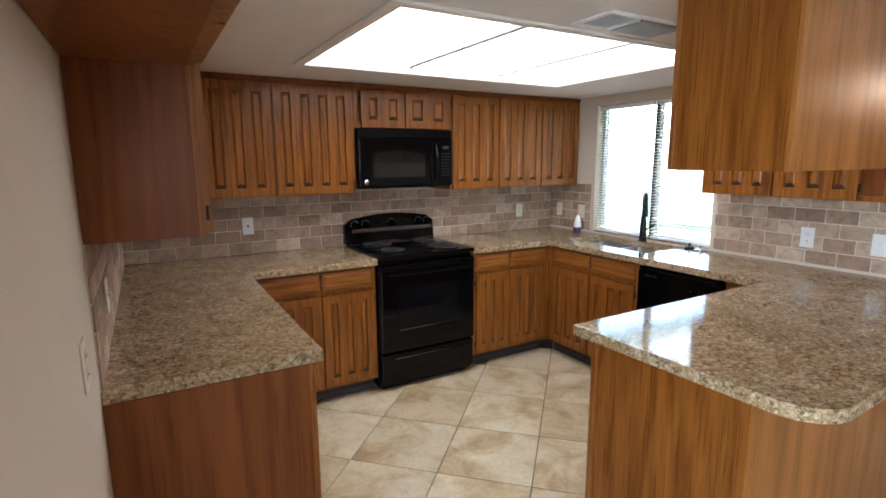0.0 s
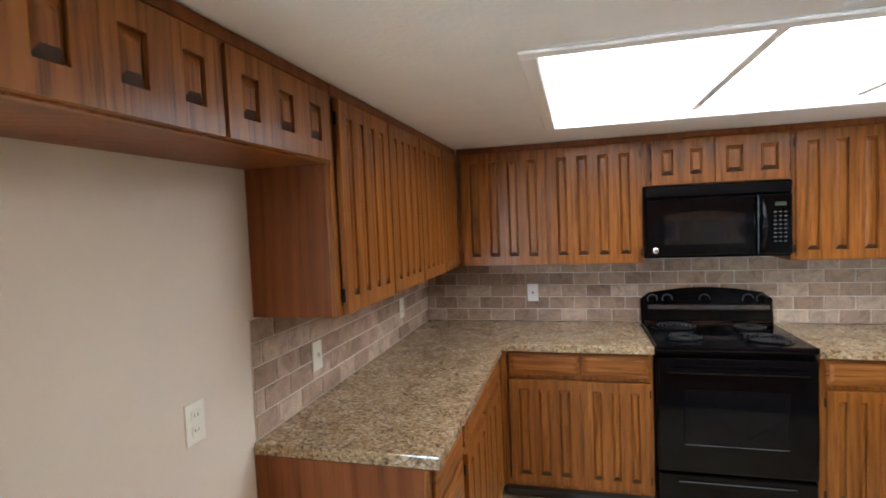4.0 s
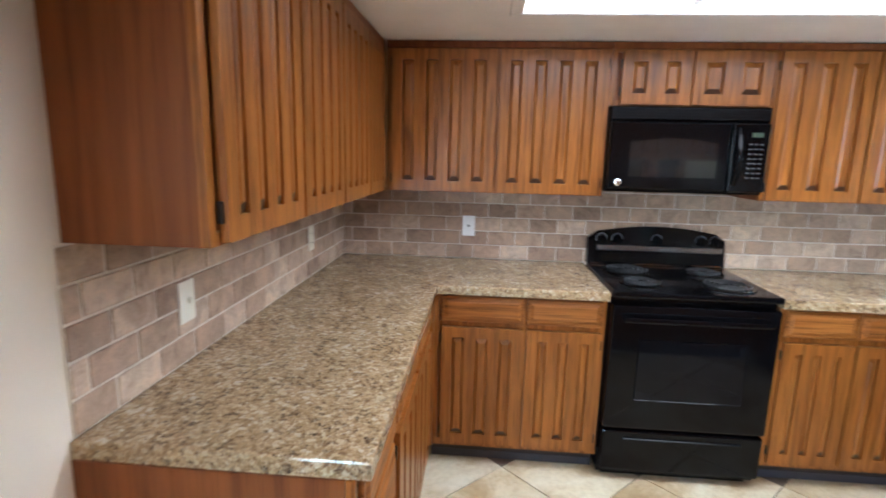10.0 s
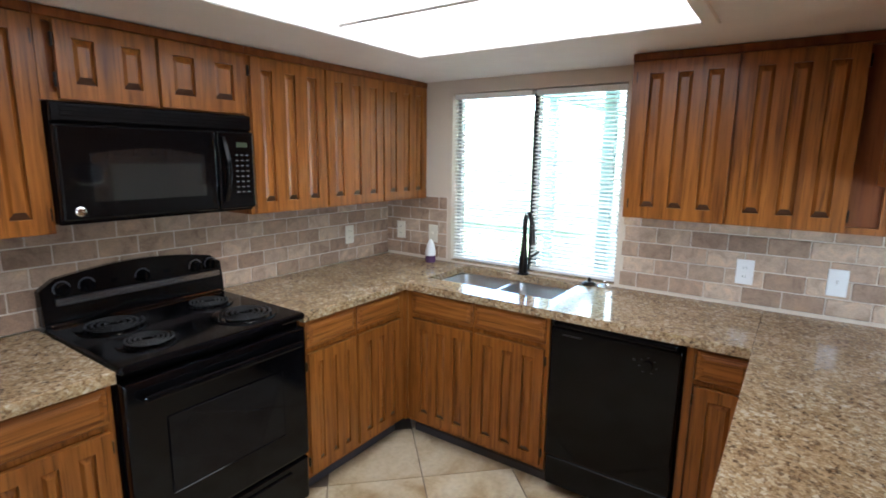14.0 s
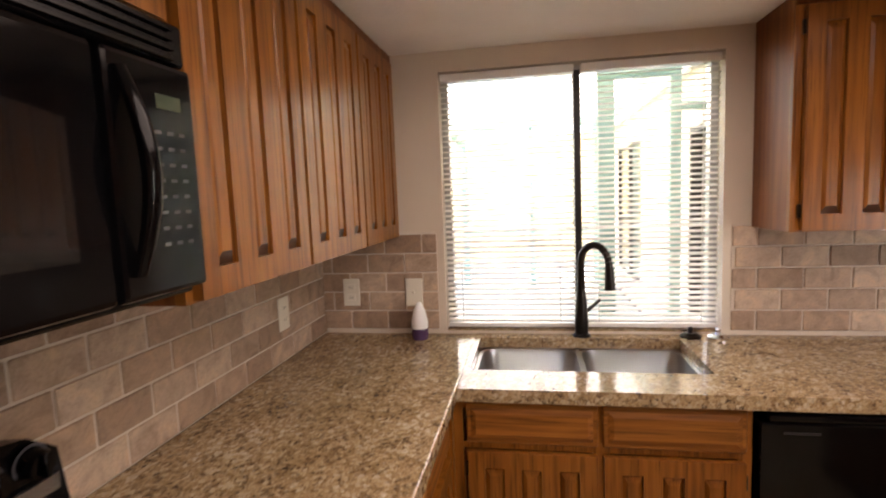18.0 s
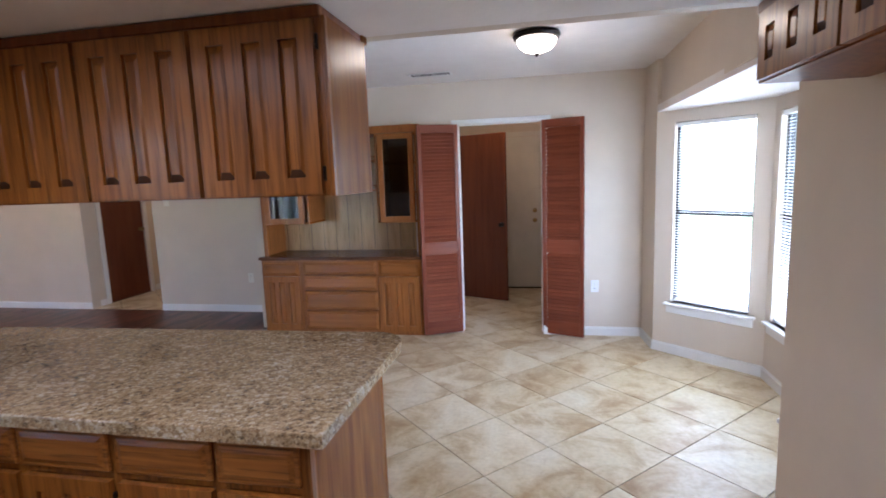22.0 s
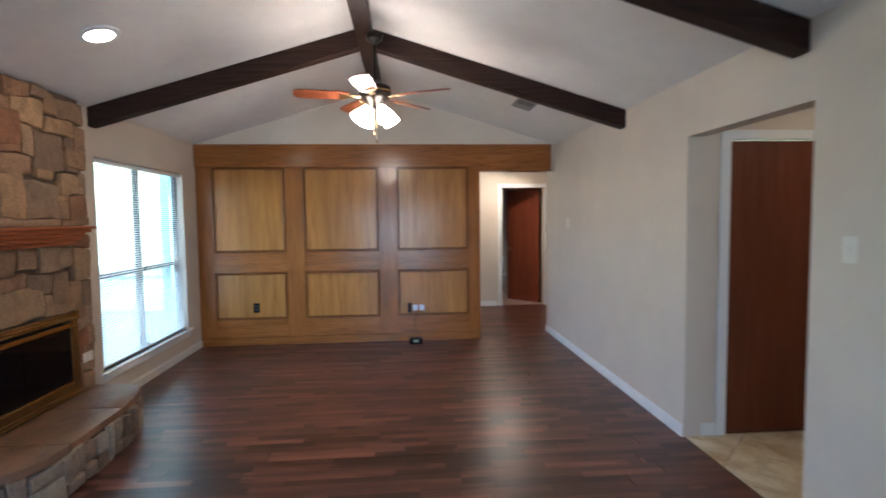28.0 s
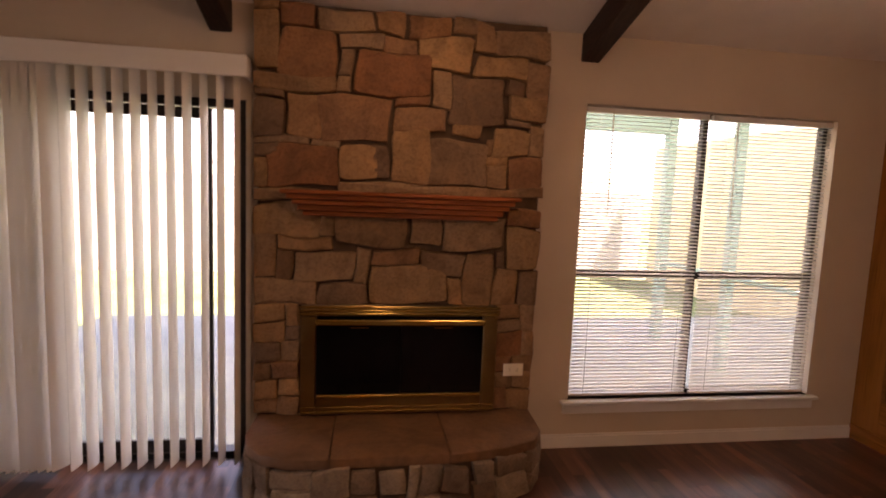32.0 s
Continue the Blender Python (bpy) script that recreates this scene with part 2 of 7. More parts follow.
def plank_mat(name):
    """Multi-strip laminate: three strips across each board, broken into short lengths of differing tone."""
    m, n, l, b = nodes_of(name)
    v1 = coords(n, l, (20, 1.4, 1), 13.0)
    t1 = noise_tex(n, l, v1, 1.0, 6.0, 0.62, 0.7)
    r1 = ramp(n, [(0.30, (0.042, 0.017, 0.012)), (0.46, (0.080, 0.032, 0.022)), (0.56, (0.108, 0.044, 0.030)), (0.72, (0.150, 0.066, 0.044))])
    l.new(t1.outputs[0], r1.inputs[0])
    br = n.new("ShaderNodeTexBrick")
    br.offset, br.squash = 0.37, 1.0
    for key, value in (("Scale", 1.0), ("Mortar Size", 0.0), ("Brick Width", 0.52), ("Row Height", 0.064), ("Bias", 0.0)):
        br.inputs[key].default_value = value
    br.inputs["Color1"].default_value, br.inputs["Color2"].default_value = (0.40, 0.37, 0.38, 1), (1.80, 1.78, 1.76, 1)
    oi, far, shift = n.new("ShaderNodeObjectInfo"), n.new("ShaderNodeMath"), n.new("ShaderNodeCombineXYZ")
    far.operation = "MULTIPLY"
    far.inputs[1].default_value = 40.0
    l.new(oi.outputs["Random"], far.inputs[0])
    l.new(far.outputs[0], shift.inputs[0])
    lie = coords(n, l, (1, 1, 1), 0.0, (0, 0, radians(90)))
    l.new(shift.outputs[0], lie.inputs["Location"])
    l.new(lie.outputs[0], br.inputs["Vector"])
    r3 = ramp(n, [(0.0, (0.80, 0.78, 0.79)), (0.5, (0.98, 0.98, 0.98)), (1.0, (1.20, 1.18, 1.15))])
    l.new(oi.outputs["Random"], r3.inputs[0])
    c = mixc(n, l, "MULTIPLY", 1.0, r1.outputs[0], r3.outputs[0])
    d = mixc(n, l, "MULTIPLY", 1.0, c.outputs[2], br.outputs[0])
    l.new(d.outputs[2], b.inputs["Base Color"])
    b.inputs["Roughness"].default_value = 0.33
    v2 = coords(n, l, (190, 8, 1), 5.0)
    t2 = noise_tex(n, l, v2, 1.0, 3.0)
    bump(n, l, b, t2.outputs[0], 0.12, 0.001)
    return m


def glass(name, tint=(0.95, 0.98, 0.97), gloss=1.0):
    m = bpy.data.materials.new(name)
    m.use_nodes = True
    n, l = m.node_tree.nodes, m.node_tree.links
    n.clear()
    out, mx, tr, gl, fr = (n.new(k) for k in ("ShaderNodeOutputMaterial", "ShaderNodeMixShader", "ShaderNodeBsdfTransparent", "ShaderNodeBsdfGlossy", "ShaderNodeLayerWeight"))
    pw, ma = n.new("ShaderNodeMath"), n.new("ShaderNodeMath")
    pw.operation, ma.operation = "POWER", "MULTIPLY_ADD"
    pw.inputs[1].default_value = 4.0
    ma.inputs[1].default_value, ma.inputs[2].default_value = 0.6, 0.04 * gloss
    tr.inputs[0].default_value = (*tint, 1)
    gl.inputs["Roughness"].default_value = 0.02
    fr.inputs[0].default_value = 0.5
    l.new(fr.outputs["Facing"], pw.inputs[0])
    l.new(pw.outputs[0], ma.inputs[0])
    l.new(ma.outputs[0], mx.inputs[0])
    l.new(tr.outputs[0], mx.inputs[1])
    l.new(gl.outputs[0], mx.inputs[2])
    l.new(mx.outputs[0], out.inputs[0])
    return m


OAK = wood("oak_vertical", (0.112, 0.033, 0.0058), (0.232, 0.080, 0.0128), (0.325, 0.122, 0.0205), "z")
OAKX = wood("oak_horizontal", (0.112, 0.033, 0.0058), (0.232, 0.080, 0.0128), (0.325, 0.122, 0.0205), "x")
OAKY = wood("oak_along_wall", (0.112, 0.033, 0.0058), (0.232, 0.080, 0.0128), (0.325, 0.122, 0.0205), "y")
for _m in (OAKX, OAKY):
    _m.node_tree.nodes["Principled BSDF"].inputs["Roughness"].default_value = 0.5
    _m.node_tree.nodes["Principled BSDF"].inputs["Coat Weight"].default_value = 0.04
OAKDARK = wood("oak_side_panel", (0.105, 0.028, 0.0066), (0.172, 0.050, 0.0112), (0.225, 0.072, 0.0165), "z", rough=0.40, figure=0.7, coat=0.06, grain=0.4)
OAKPLY = wood("oak_plywood", (0.100, 0.030, 0.0054), (0.195, 0.066, 0.0112), (0.270, 0.098, 0.0180), "z", rough=0.26, figure=0.9, coat=0.04, jitter=1.0, grain=0.6)
OAKPLY.node_tree.nodes["Principled BSDF"].inputs["Specular IOR Level"].default_value = 0.14
# dark brown for downward bevels of door fields: their shade put into the colour
BEVELSHADE = plain("bevel_shade", (0.050, 0.017, 0.0055), 0.45, vary=0.15, scale=60)
VENEER = wood("birch_veneer", (0.205, 0.072, 0.0150), (0.290, 0.108, 0.0225), (0.345, 0.138, 0.0310), "z", rough=0.26, figure=0.45, coat=0.12, grain=0.55)
HUTCH = wood("hutch_oak", (0.205, 0.068, 0.0150), (0.285, 0.101, 0.0230), (0.340, 0.128, 0.0315), "z", rough=0.3, grain=0.45)
HUTCHX = wood("hutch_oak_horizontal", (0.205, 0.068, 0.0150), (0.285, 0.101, 0.0230), (0.340, 0.128, 0.0315), "x", rough=0.24, figure=0.4, coat=0.35, grain=0.25)
BEAD = wood("beadboard", (0.40, 0.232, 0.100), (0.50, 0.305, 0.142), (0.56, 0.355, 0.172), "z", rough=0.22, figure=0.4, coat=0.2, grain=0.6)
HUTCHTOP = wood("hutch_top", (0.085, 0.032, 0.013), (0.108, 0.042, 0.017), (0.128, 0.052, 0.021), "x", rough=0.22, grain=0.45)
MAHOG = wood("red_mahogany", (0.160, 0.038, 0.017), (0.19, 0.047, 0.021), (0.215, 0.057, 0.026), "z", rough=0.38, figure=0.6, grain=0.45)
MAHOGX = wood("red_mahogany_across", (0.160, 0.038, 0.017), (0.19, 0.047, 0.021), (0.215, 0.057, 0.026), "x", rough=0.38, figure=0.6, grain=0.45)
SLABDOOR = wood("brown_slab_door", (0.115, 0.030, 0.012), (0.138, 0.037, 0.015), (0.155, 0.044, 0.018), "z", rough=0.4, figure=0.5, grain=0.45)
FIELD = wood("honey_field", (0.30, 0.132, 0.030), (0.40, 0.184, 0.044), (0.47, 0.226, 0.057), "z", rough=0.22, figure=0.5, coat=0.2, grain=0.45)
PANEL = wood("honey_panelling", (0.215, 0.078, 0.0160), (0.285, 0.108, 0.0230), (0.33, 0.131, 0.0295), "z", rough=0.24, figure=0.6, coat=0.2, grain=0.45)
PANELTRIM = wood("panel_moulding", (0.13, 0.047, 0.012), (0.18, 0.068, 0.017), (0.22, 0.086, 0.022), "y", rough=0.26, grain=0.45)
MANTELW = wood("mantel_wood", (0.26, 0.070, 0.024), (0.33, 0.094, 0.033), (0.38, 0.115, 0.042), "x", rough=0.38)
BEAMW = wood("beam_dark", (0.012, 0.006, 0.004), (0.030, 0.014, 0.010), (0.05, 0.024, 0.017), "y", rough=0.6, coat=0.0)
BLADEW = wood("fan_blade", (0.13, 0.035, 0.014), (0.22, 0.062, 0.024), (0.29, 0.085, 0.034), "x", rough=0.3)
WALL = plain("wall_paint", (0.655, 0.565, 0.462), 0.62, vary=0.035, scale=3.0, bumps=0.22, bscale=140)
CEIL = plain("ceiling_white", (0.82, 0.78, 0.745), 0.85, vary=0.03, bumps=0.7, bscale=60)
WHITE = plain("white_trim", (0.80, 0.79, 0.77), 0.4, vary=0.03)
DOORW = plain("white_door_paint", (0.70, 0.66, 0.58), 0.45, vary=0.04)
VINYL = plain("white_vinyl", (0.82, 0.81, 0.78), 0.4, vary=0.02)
SLATM = plain("blind_slat", (0.82, 0.80, 0.76), 0.45, vary=0.03)
IVORY = plain("ivory_plastic", (0.76, 0.72, 0.62), 0.35, vary=0.02)
PLATEW = plain("white_plastic", (0.82, 0.82, 0.82), 0.3, vary=0.02)
SLOTM = plain("dark_slot", (0.02, 0.02, 0.02), 0.5, vary=0.1)
BLACK = plain("black_enamel", (0.0025, 0.0025, 0.003), 0.10, vary=0.15)
BLACKM = plain("black_plastic", (0.0025, 0.0025, 0.003), 0.24, vary=0.2)
DARKGLASS = plain("oven_glass", (0.004, 0.004, 0.005), 0.05, vary=0.1)
MWGLASS = plain("microwave_screen", (0.008, 0.0085, 0.009), 0.07, vary=0.1, coat=0.5)
for _m in (BLACK, BLACKM, DARKGLASS, OAKDARK):
    _m.node_tree.nodes["Principled BSDF"].inputs["Specular IOR Level"].default_value = 0.2
# near-black without gloss: the shade inside a duct, painted on a flat sheet
DUCTSHADE = plain("duct_shade", (0.012, 0.011, 0.010), 1.0, vary=0.2)
DUCTSHADE.node_tree.nodes["Principled BSDF"].inputs["Specular IOR Level"].default_value = 0.0
DIALM = plain("dial_print", (0.10, 0.10, 0.11), 0.4, vary=0.2, scale=120)
COIL = plain("burner_coil", (0.055, 0.055, 0.055), 0.4, metal=0.6, vary=0.2)
CHROME = plain("chrome", (0.75, 0.75, 0.76), 0.12, metal=1.0, vary=0.03)
STEEL = plain("brushed_steel", (0.50, 0.50, 0.50), 0.30, metal=1.0, vary=0.06, bumps=0.05)
BRONZE = plain("dark_bronze", (0.020, 0.015, 0.012), 0.3, metal=0.7, vary=0.2)
BRASS = plain("polished_brass", (0.55, 0.38, 0.13), 0.18, metal=1.0, vary=0.08)
BRASSD = plain("antique_brass", (0.30, 0.20, 0.09), 0.3, metal=1.0, vary=0.15)
ALUBLK = plain("bronze_aluminium", (0.018, 0.016, 0.015), 0.4, metal=0.3, vary=0.1)
ALUSIL = plain("mill_aluminium", (0.5, 0.5, 0.5), 0.35, metal=1.0, vary=0.05)
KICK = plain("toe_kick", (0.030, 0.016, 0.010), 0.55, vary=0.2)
COVE = plain("dark_vinyl_base", (0.045, 0.042, 0.048), 0.5, vary=0.1)
GROUT = plain("grout", (0.165, 0.120, 0.085), 0.85, vary=0.1, scale=20, bumps=0.3)
GROUTL = plain("light_grout", (0.66, 0.58, 0.49), 0.85, vary=0.08, scale=20, bumps=0.3)
MORTAR = plain("dark_mortar", (0.095, 0.060, 0.038), 0.9, vary=0.25, scale=14, bumps=0.8, bscale=90)
GRANITE = granite("brown_granite")
TILEF = floor_tile_mat("travertine_floor_tile")
PLANKM = plank_mat("dark_laminate")
SPLASH = stone("tumbled_travertine", [(0.28, 0.182, 0.122), (0.45, 0.315, 0.220), (0.34, 0.230, 0.160), (0.56, 0.425, 0.315), (0.39, 0.268, 0.190)], 0.62, 16.0, 0.35)
ROCK = stone("sandstone", [(0.150, 0.090, 0.053), (0.36, 0.215, 0.105), (0.175, 0.112, 0.072), (0.43, 0.265, 0.130), (0.25, 0.105, 0.045), (0.36, 0.240, 0.138), (0.205, 0.128, 0.076), (0.30, 0.200, 0.120)], 0.8, 6.5, 1.3, 0.5)
FLAG = stone("hearth_flagstone", [(0.185, 0.098, 0.052), (0.235, 0.128, 0.068)], 0.55, 4.0, 0.6)
COBBLE = stone("hearth_cobble", [(0.24, 0.18, 0.13), (0.38, 0.31, 0.235), (0.19, 0.135, 0.095), (0.31, 0.225, 0.155)], 0.75, 9.0, 1.0, 0.5)
CONCRETE = plain("patio_concrete", (0.25, 0.295, 0.30), 0.85, vary=0.12, scale=2.0, bumps=0.4)
GRASSM = plain("lawn", (0.15, 0.21, 0.085), 0.9, vary=0.35, scale=3.0, bumps=0.8, bscale=60)
TEAL = plain("pale_green_paint", (0.25, 0.41, 0.38), 0.55, vary=0.05)
ROOFB = plain("patio_roof_boards", (0.45, 0.44, 0.40), 0.7, vary=0.06)
# translucency added to the boards, to brighten the patio and the rooms behind
_n, _l = ROOFB.node_tree.nodes, ROOFB.node_tree.links
_tr, _mx = _n.new("ShaderNodeBsdfTranslucent"), _n.new("ShaderNodeMixShader")
_tr.inputs[0].default_value, _mx.inputs[0].default_value = (0.90, 0.91, 0.87, 1), 0.62
_l.new(_n["Principled BSDF"].outputs[0], _mx.inputs[1])
_l.new(_tr.outputs[0], _mx.inputs[2])
_l.new(_mx.outputs[0], _n["Material Output"].inputs[0])
SIDING = plain("cream_siding", (0.76, 0.63, 0.40), 0.7, vary=0.05)
EXTW = plain("exterior_paint", (0.50, 0.44, 0.38), 0.7, vary=0.06, bumps=0.3)
FENCEM = plain("whitewashed_fence", (0.50, 0.48, 0.44), 0.8, vary=0.08)
TISSUE = plain("air_freshener_white", (0.85, 0.85, 0.85), 0.25, vary=0.02)
PURPLE = plain("violet_gel", (0.10, 0.05, 0.12), 0.15, vary=0.2)
DIFF = glow("light_diffuser", (1.0, 0.965, 0.90), 0.27)
DOME = glow("frosted_dome", (1.0, 0.82, 0.56), 2.1)
SHADEL = glow("frosted_fan_shade", (1.0, 0.76, 0.5), 5.5)
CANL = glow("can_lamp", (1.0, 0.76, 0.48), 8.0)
HALLL = glow("hall_lamp", (1.0, 0.74, 0.46), 26.0)
LAUNDL = glow("laundry_globe", (1.0, 0.72, 0.42), 2.6)
LEDG = plain("clock_digits", (0.025, 0.040, 0.018), 0.4)
PANE = glass("window_glass")
CABGLASS = glass("cabinet_glass", (0.55, 0.56, 0.55))


# ---- mesh helpers ----
def bx(bm, x0, x1, y0, y1, z0, z1, bev=0.0, seg=1):
    """Adds a box between the given limits, its edges eased by bev."""
    x0, x1, y0, y1, z0, z1 = min(x0, x1), max(x0, x1), min(y0, y1), max(y0, y1), min(z0, z1), max(z0, z1)
    v = [bm.verts.new((x, y, z)) for z in (z0, z1) for y in (y0, y1) for x in (x0, x1)]
    f = [bm.faces.new([v[i] for i in q]) for q in ((0, 2, 3, 1), (4, 5, 7, 6), (0, 1, 5, 4), (2, 6, 7, 3), (0, 4, 6, 2), (1, 3, 7, 5))]
    if bev:
        edges = list({e for q in f for e in q.edges})
        bmesh.ops.bevel(bm, geom=edges, offset=bev, segments=seg, profile=0.5, affect="EDGES")
    return bm


def box(*a, **k):
    return bx(bmesh.new(), *a, **k)


def rod(bm, p, q, r0, r1=None, seg=14):
    """Adds a round bar or cone from p to q."""
    p, q = Vector(p), Vector(q)
    d = q - p
    m = Matrix.Translation((p + q) / 2) @ d.to_track_quat("Z", "Y").to_matrix().to_4x4()
    bmesh.ops.create_cone(bm, cap_ends=True, segments=seg, radius1=r0, radius2=r0 if r1 is None else r1, depth=d.length, matrix=m)
    return bm


def lathe(bm, prof, at=(0, 0, 0), seg=28, tilt=None):
    """Spins a profile of (radius, height) about z."""
    rings = []
    for r, z in prof:
        rings.append([Vector((r * math.cos(2 * math.pi * k / seg), r * math.sin(2 * math.pi * k / seg), z)) for k in range(seg)])
    m = Matrix.Translation(at) @ (tilt or Matrix())
    vs = [[bm.verts.new(m @ c) for c in ring] for ring in rings]
    for a, b in zip(vs, vs[1:]):
        for k in range(seg):
            bm.faces.new((a[k], a[(k + 1) % seg], b[(k + 1) % seg], b[k]))
    if prof[0][0] > 1e-4:
        bm.faces.new(list(reversed(vs[0])))
    if prof[-1][0] > 1e-4:
        bm.faces.new(vs[-1])
    return bm


def prism(bm, poly, z0, z1, bev=0.0):
    """Adds an upright prism on a plan polygon (counter-clockwise)."""
    lo, hi = [bm.verts.new((x, y, z0)) for x, y in poly], [bm.verts.new((x, y, z1)) for x, y in poly]
    f = [bm.faces.new(list(reversed(lo))), bm.faces.new(hi)]
    k = len(poly)
    for i in range(k):
        f.append(bm.faces.new((lo[i], lo[(i + 1) % k], hi[(i + 1) % k], hi[i])))
    if bev:
        bmesh.ops.bevel(bm, geom=list(f[1].edges), offset=bev, segments=2, profile=0.6, affect="EDGES")
    return bm


def link(name, bm, mat, parent=None, label="", smooth=False):
    me = bpy.data.meshes.new(name)
    bmesh.ops.recalc_face_normals(bm, faces=bm.faces)
    bm.to_mesh(me)
    bm.free()
    me.materials.append(mat)
    if smooth:
        me.shade_smooth()
        me.set_sharp_from_angle(angle=radians(38))
    ob = new(name, me)
    if parent:
        ob.parent = parent
    if label:
        ob["label"] = label
    return ob


def part(name, bm, mat, parent, label="", smooth=False):
    return link(name, bm, mat, parent, label, smooth)


def thing(name, label, category, m=None, group="", kind=""):
    e = new(name)
    e.empty_display_size = 0.1
    if m is not None:
        e.matrix_world = m
    return tagged(e, label, category, group, kind)


def solid(name, bm, mat, label, category, group="", kind="", smooth=False):
    return tagged(link(name, bm, mat, None, "", smooth), label, category, group, kind)


def setting(name, bm, mat, label="", category=""):
    return tagged(link(name, bm, mat), label, category, "", "structure")


# ---- walls, floors, ceilings ----
def wall_frame(p, q):
    a = math.atan2(q[1] - p[1], q[0] - p[0])
    return Matrix.Translation((p[0], p[1], 0)) @ Matrix.Rotation(a, 4, "Z"), math.hypot(q[0] - p[0], q[1] - p[1])


def wall_run(name, p, q, z0, z1, th=0.12, ops=(), mat=WALL, label="beige painted plaster wall"):
    """A wall whose room side runs from p to q with the room to its right; ops are openings (u0, u1, z0, z1)."""
    m, length = wall_frame(p, q)
    bm, u = bmesh.new(), 0.0
    for a, b, lo, hi in sorted(ops):
        if a > u + 1e-4:
            bx(bm, u, a, 0, th, z0, z1)
        if lo > z0 + 1e-4:
            bx(bm, a, b, 0, th, z0, lo)
        if hi < z1 - 1e-4:
            bx(bm, a, b, 0, th, hi, z1)
        u = b
    if u < length - 1e-4:
        bx(bm, u, length, 0, th, z0, z1)
    ob = setting(name, bm, mat, label, "wall")
    ob.matrix_world = m
    return m


BAY = [(0.255, -2.731), (-0.397, -2.157), (-0.397, -1.030), (0.20, -0.46)]
wall_run("wall_stove", (XL - 0.12, YB), (XW + 0.12, YB), 0, 2.5)
M_WIN = wall_run("wall_window", (XW, YB), (XW, 0.08), 0, 2.5, ops=[(0.53, 1.58, 0.925, 1.962)])
wall_run("wall_left", (XL, -0.46), (XL, YB), 0, 2.5)
wall_run("wall_bay_head", (XL + 0.02, -2.731), (XL + 0.02, -0.46), 2.03, 2.5)
wall_run("wall_dining_corner", (0.285, YH), (0.255, -2.731), 0, 2.5)
wall_run("wall_dining_end", (4.04, YH), (0.10, YH), 0, 2.5, ops=[(0, 1.71, 0, 2.055), (2.06, 2.86, 0, 2.04)])
M_B1 = wall_run("wall_bay_1", BAY[0], BAY[1], 0, 2.1, 0.10, [(0.157, 0.755, 0.44, 1.905)])
M_B2 = wall_run("wall_bay_2", BAY[1], BAY[2], 0, 2.1, 0.10, [(0.09, 1.04, 0.44, 1.905)])
M_B3 = wall_run("wall_bay_3", BAY[2], BAY[3], 0, 2.1, 0.10, [(0.10, 0.70, 0.44, 1.905)])
wall_run("wall_return", (4.16, YL - 0.12), (4.16, YH - 0.001), 0, 2.5)
wall_run("wall_niche_back", (4.04, -3.47), (2.33, -3.47), 0, 2.5, 0.05)
wall_run("wall_long", (10.35, YL), (4.161, YL), 0, ZE + 0.06, ops=[(3.38, 4.43, 0, 2.05)])
M_FIRE = wall_run("wall_fireplace", (3.761, YF), (10.115, YF), 0, ZE + 0.06, ops=[(0.54, 2.37, 0, 1.95), (4.23, 5.87, 0.30, 2.05)])

bm = bmesh.new()
bx(bm, XP + 0.012, XP + 0.12, -2.74, YF, 0, ZE)
bx(bm, XP + 0.012, XP + 0.12, YL, -2.74, 2.10, ZE)
setting("wall_panelled_core", bm, WALL, "partition behind the wood panelling", "wall")


def gable(name, x0, x1, zlow):
    b = bmesh.new()
    sect = [(YL, zlow), (YF, zlow), (YF, ZE), (YR, ZR), (YL, ZE)]
    lo, hi = [b.verts.new((x0, y, z)) for y, z in sect], [b.verts.new((x1, y, z)) for y, z in sect]
    b.faces.new(lo)
    b.faces.new(list(reversed(hi)))
    for i in range(5):
        b.faces.new((lo[i], hi[i], hi[(i + 1) % 5], lo[(i + 1) % 5]))
    return setting(name, b, WALL, "beige painted gable wall under the vault", "wall")


gable("wall_header", XB0, XB1, 2.16)
gable("wall_gable", XP + 0.002, XP + 0.12, ZE + 0.001)


def slope_slab(name, ya, za, yb, zb):
    b = bmesh.new()
    sect = [(ya, za), (yb, zb), (yb, zb + 0.1), (ya, za + 0.1)]
    lo, hi = [b.verts.new((XB0, y, z)) for y, z in sect], [b.verts.new((XP + 0.12, y, z)) for y, z in sect]
    b.faces.new(lo)
    b.faces.new(list(reversed(hi)))
    for i in range(4):
        b.faces.new((lo[i], hi[i], hi[(i + 1) % 4], lo[(i + 1) % 4]))
    setting(name, b, CEIL, "white textured vaulted ceiling", "ceiling")


slope_slab("ceiling_vault_north", YF + 0.2, ZE - 0.2 * SLOPE, YR, ZR)
slope_slab("ceiling_vault_south", YL - 0.2, ZE - 0.2 * SLOPE, YR, ZR)

LX0, LX1, LY0, LY1 = 1.14, 2.90, 0.94, 2.11   # opening of the light box
bm = bmesh.new()
bx(bm, XL, LX0, 0.0, YB, ZK, ZK + 0.05)
bx(bm, LX1, XW, 0.0, YB, ZK, ZK + 0.05)
bx(bm, LX0, LX1, 0.0, LY0, ZK, ZK + 0.05)
bx(bm, LX0, LX1, LY1, YB, ZK, ZK + 0.05)
setting("ceiling_kitchen", bm, CEIL, "lowered white textured kitchen ceiling", "ceiling")
setting("wall_soffit", box(XL, 3.76, -0.06, -0.001, ZK, ZD), WALL, "beige soffit above the peninsula cabinets", "wall")
bm = bmesh.new()
bx(bm, 0.10, XB0, YH, -0.061, ZD, ZD + 0.06)
bx(bm, 3.761, XB0, -0.06, YF, ZD, ZD + 0.06)
setting("ceiling_dining", bm, CEIL, "white textured dining ceiling", "ceiling")
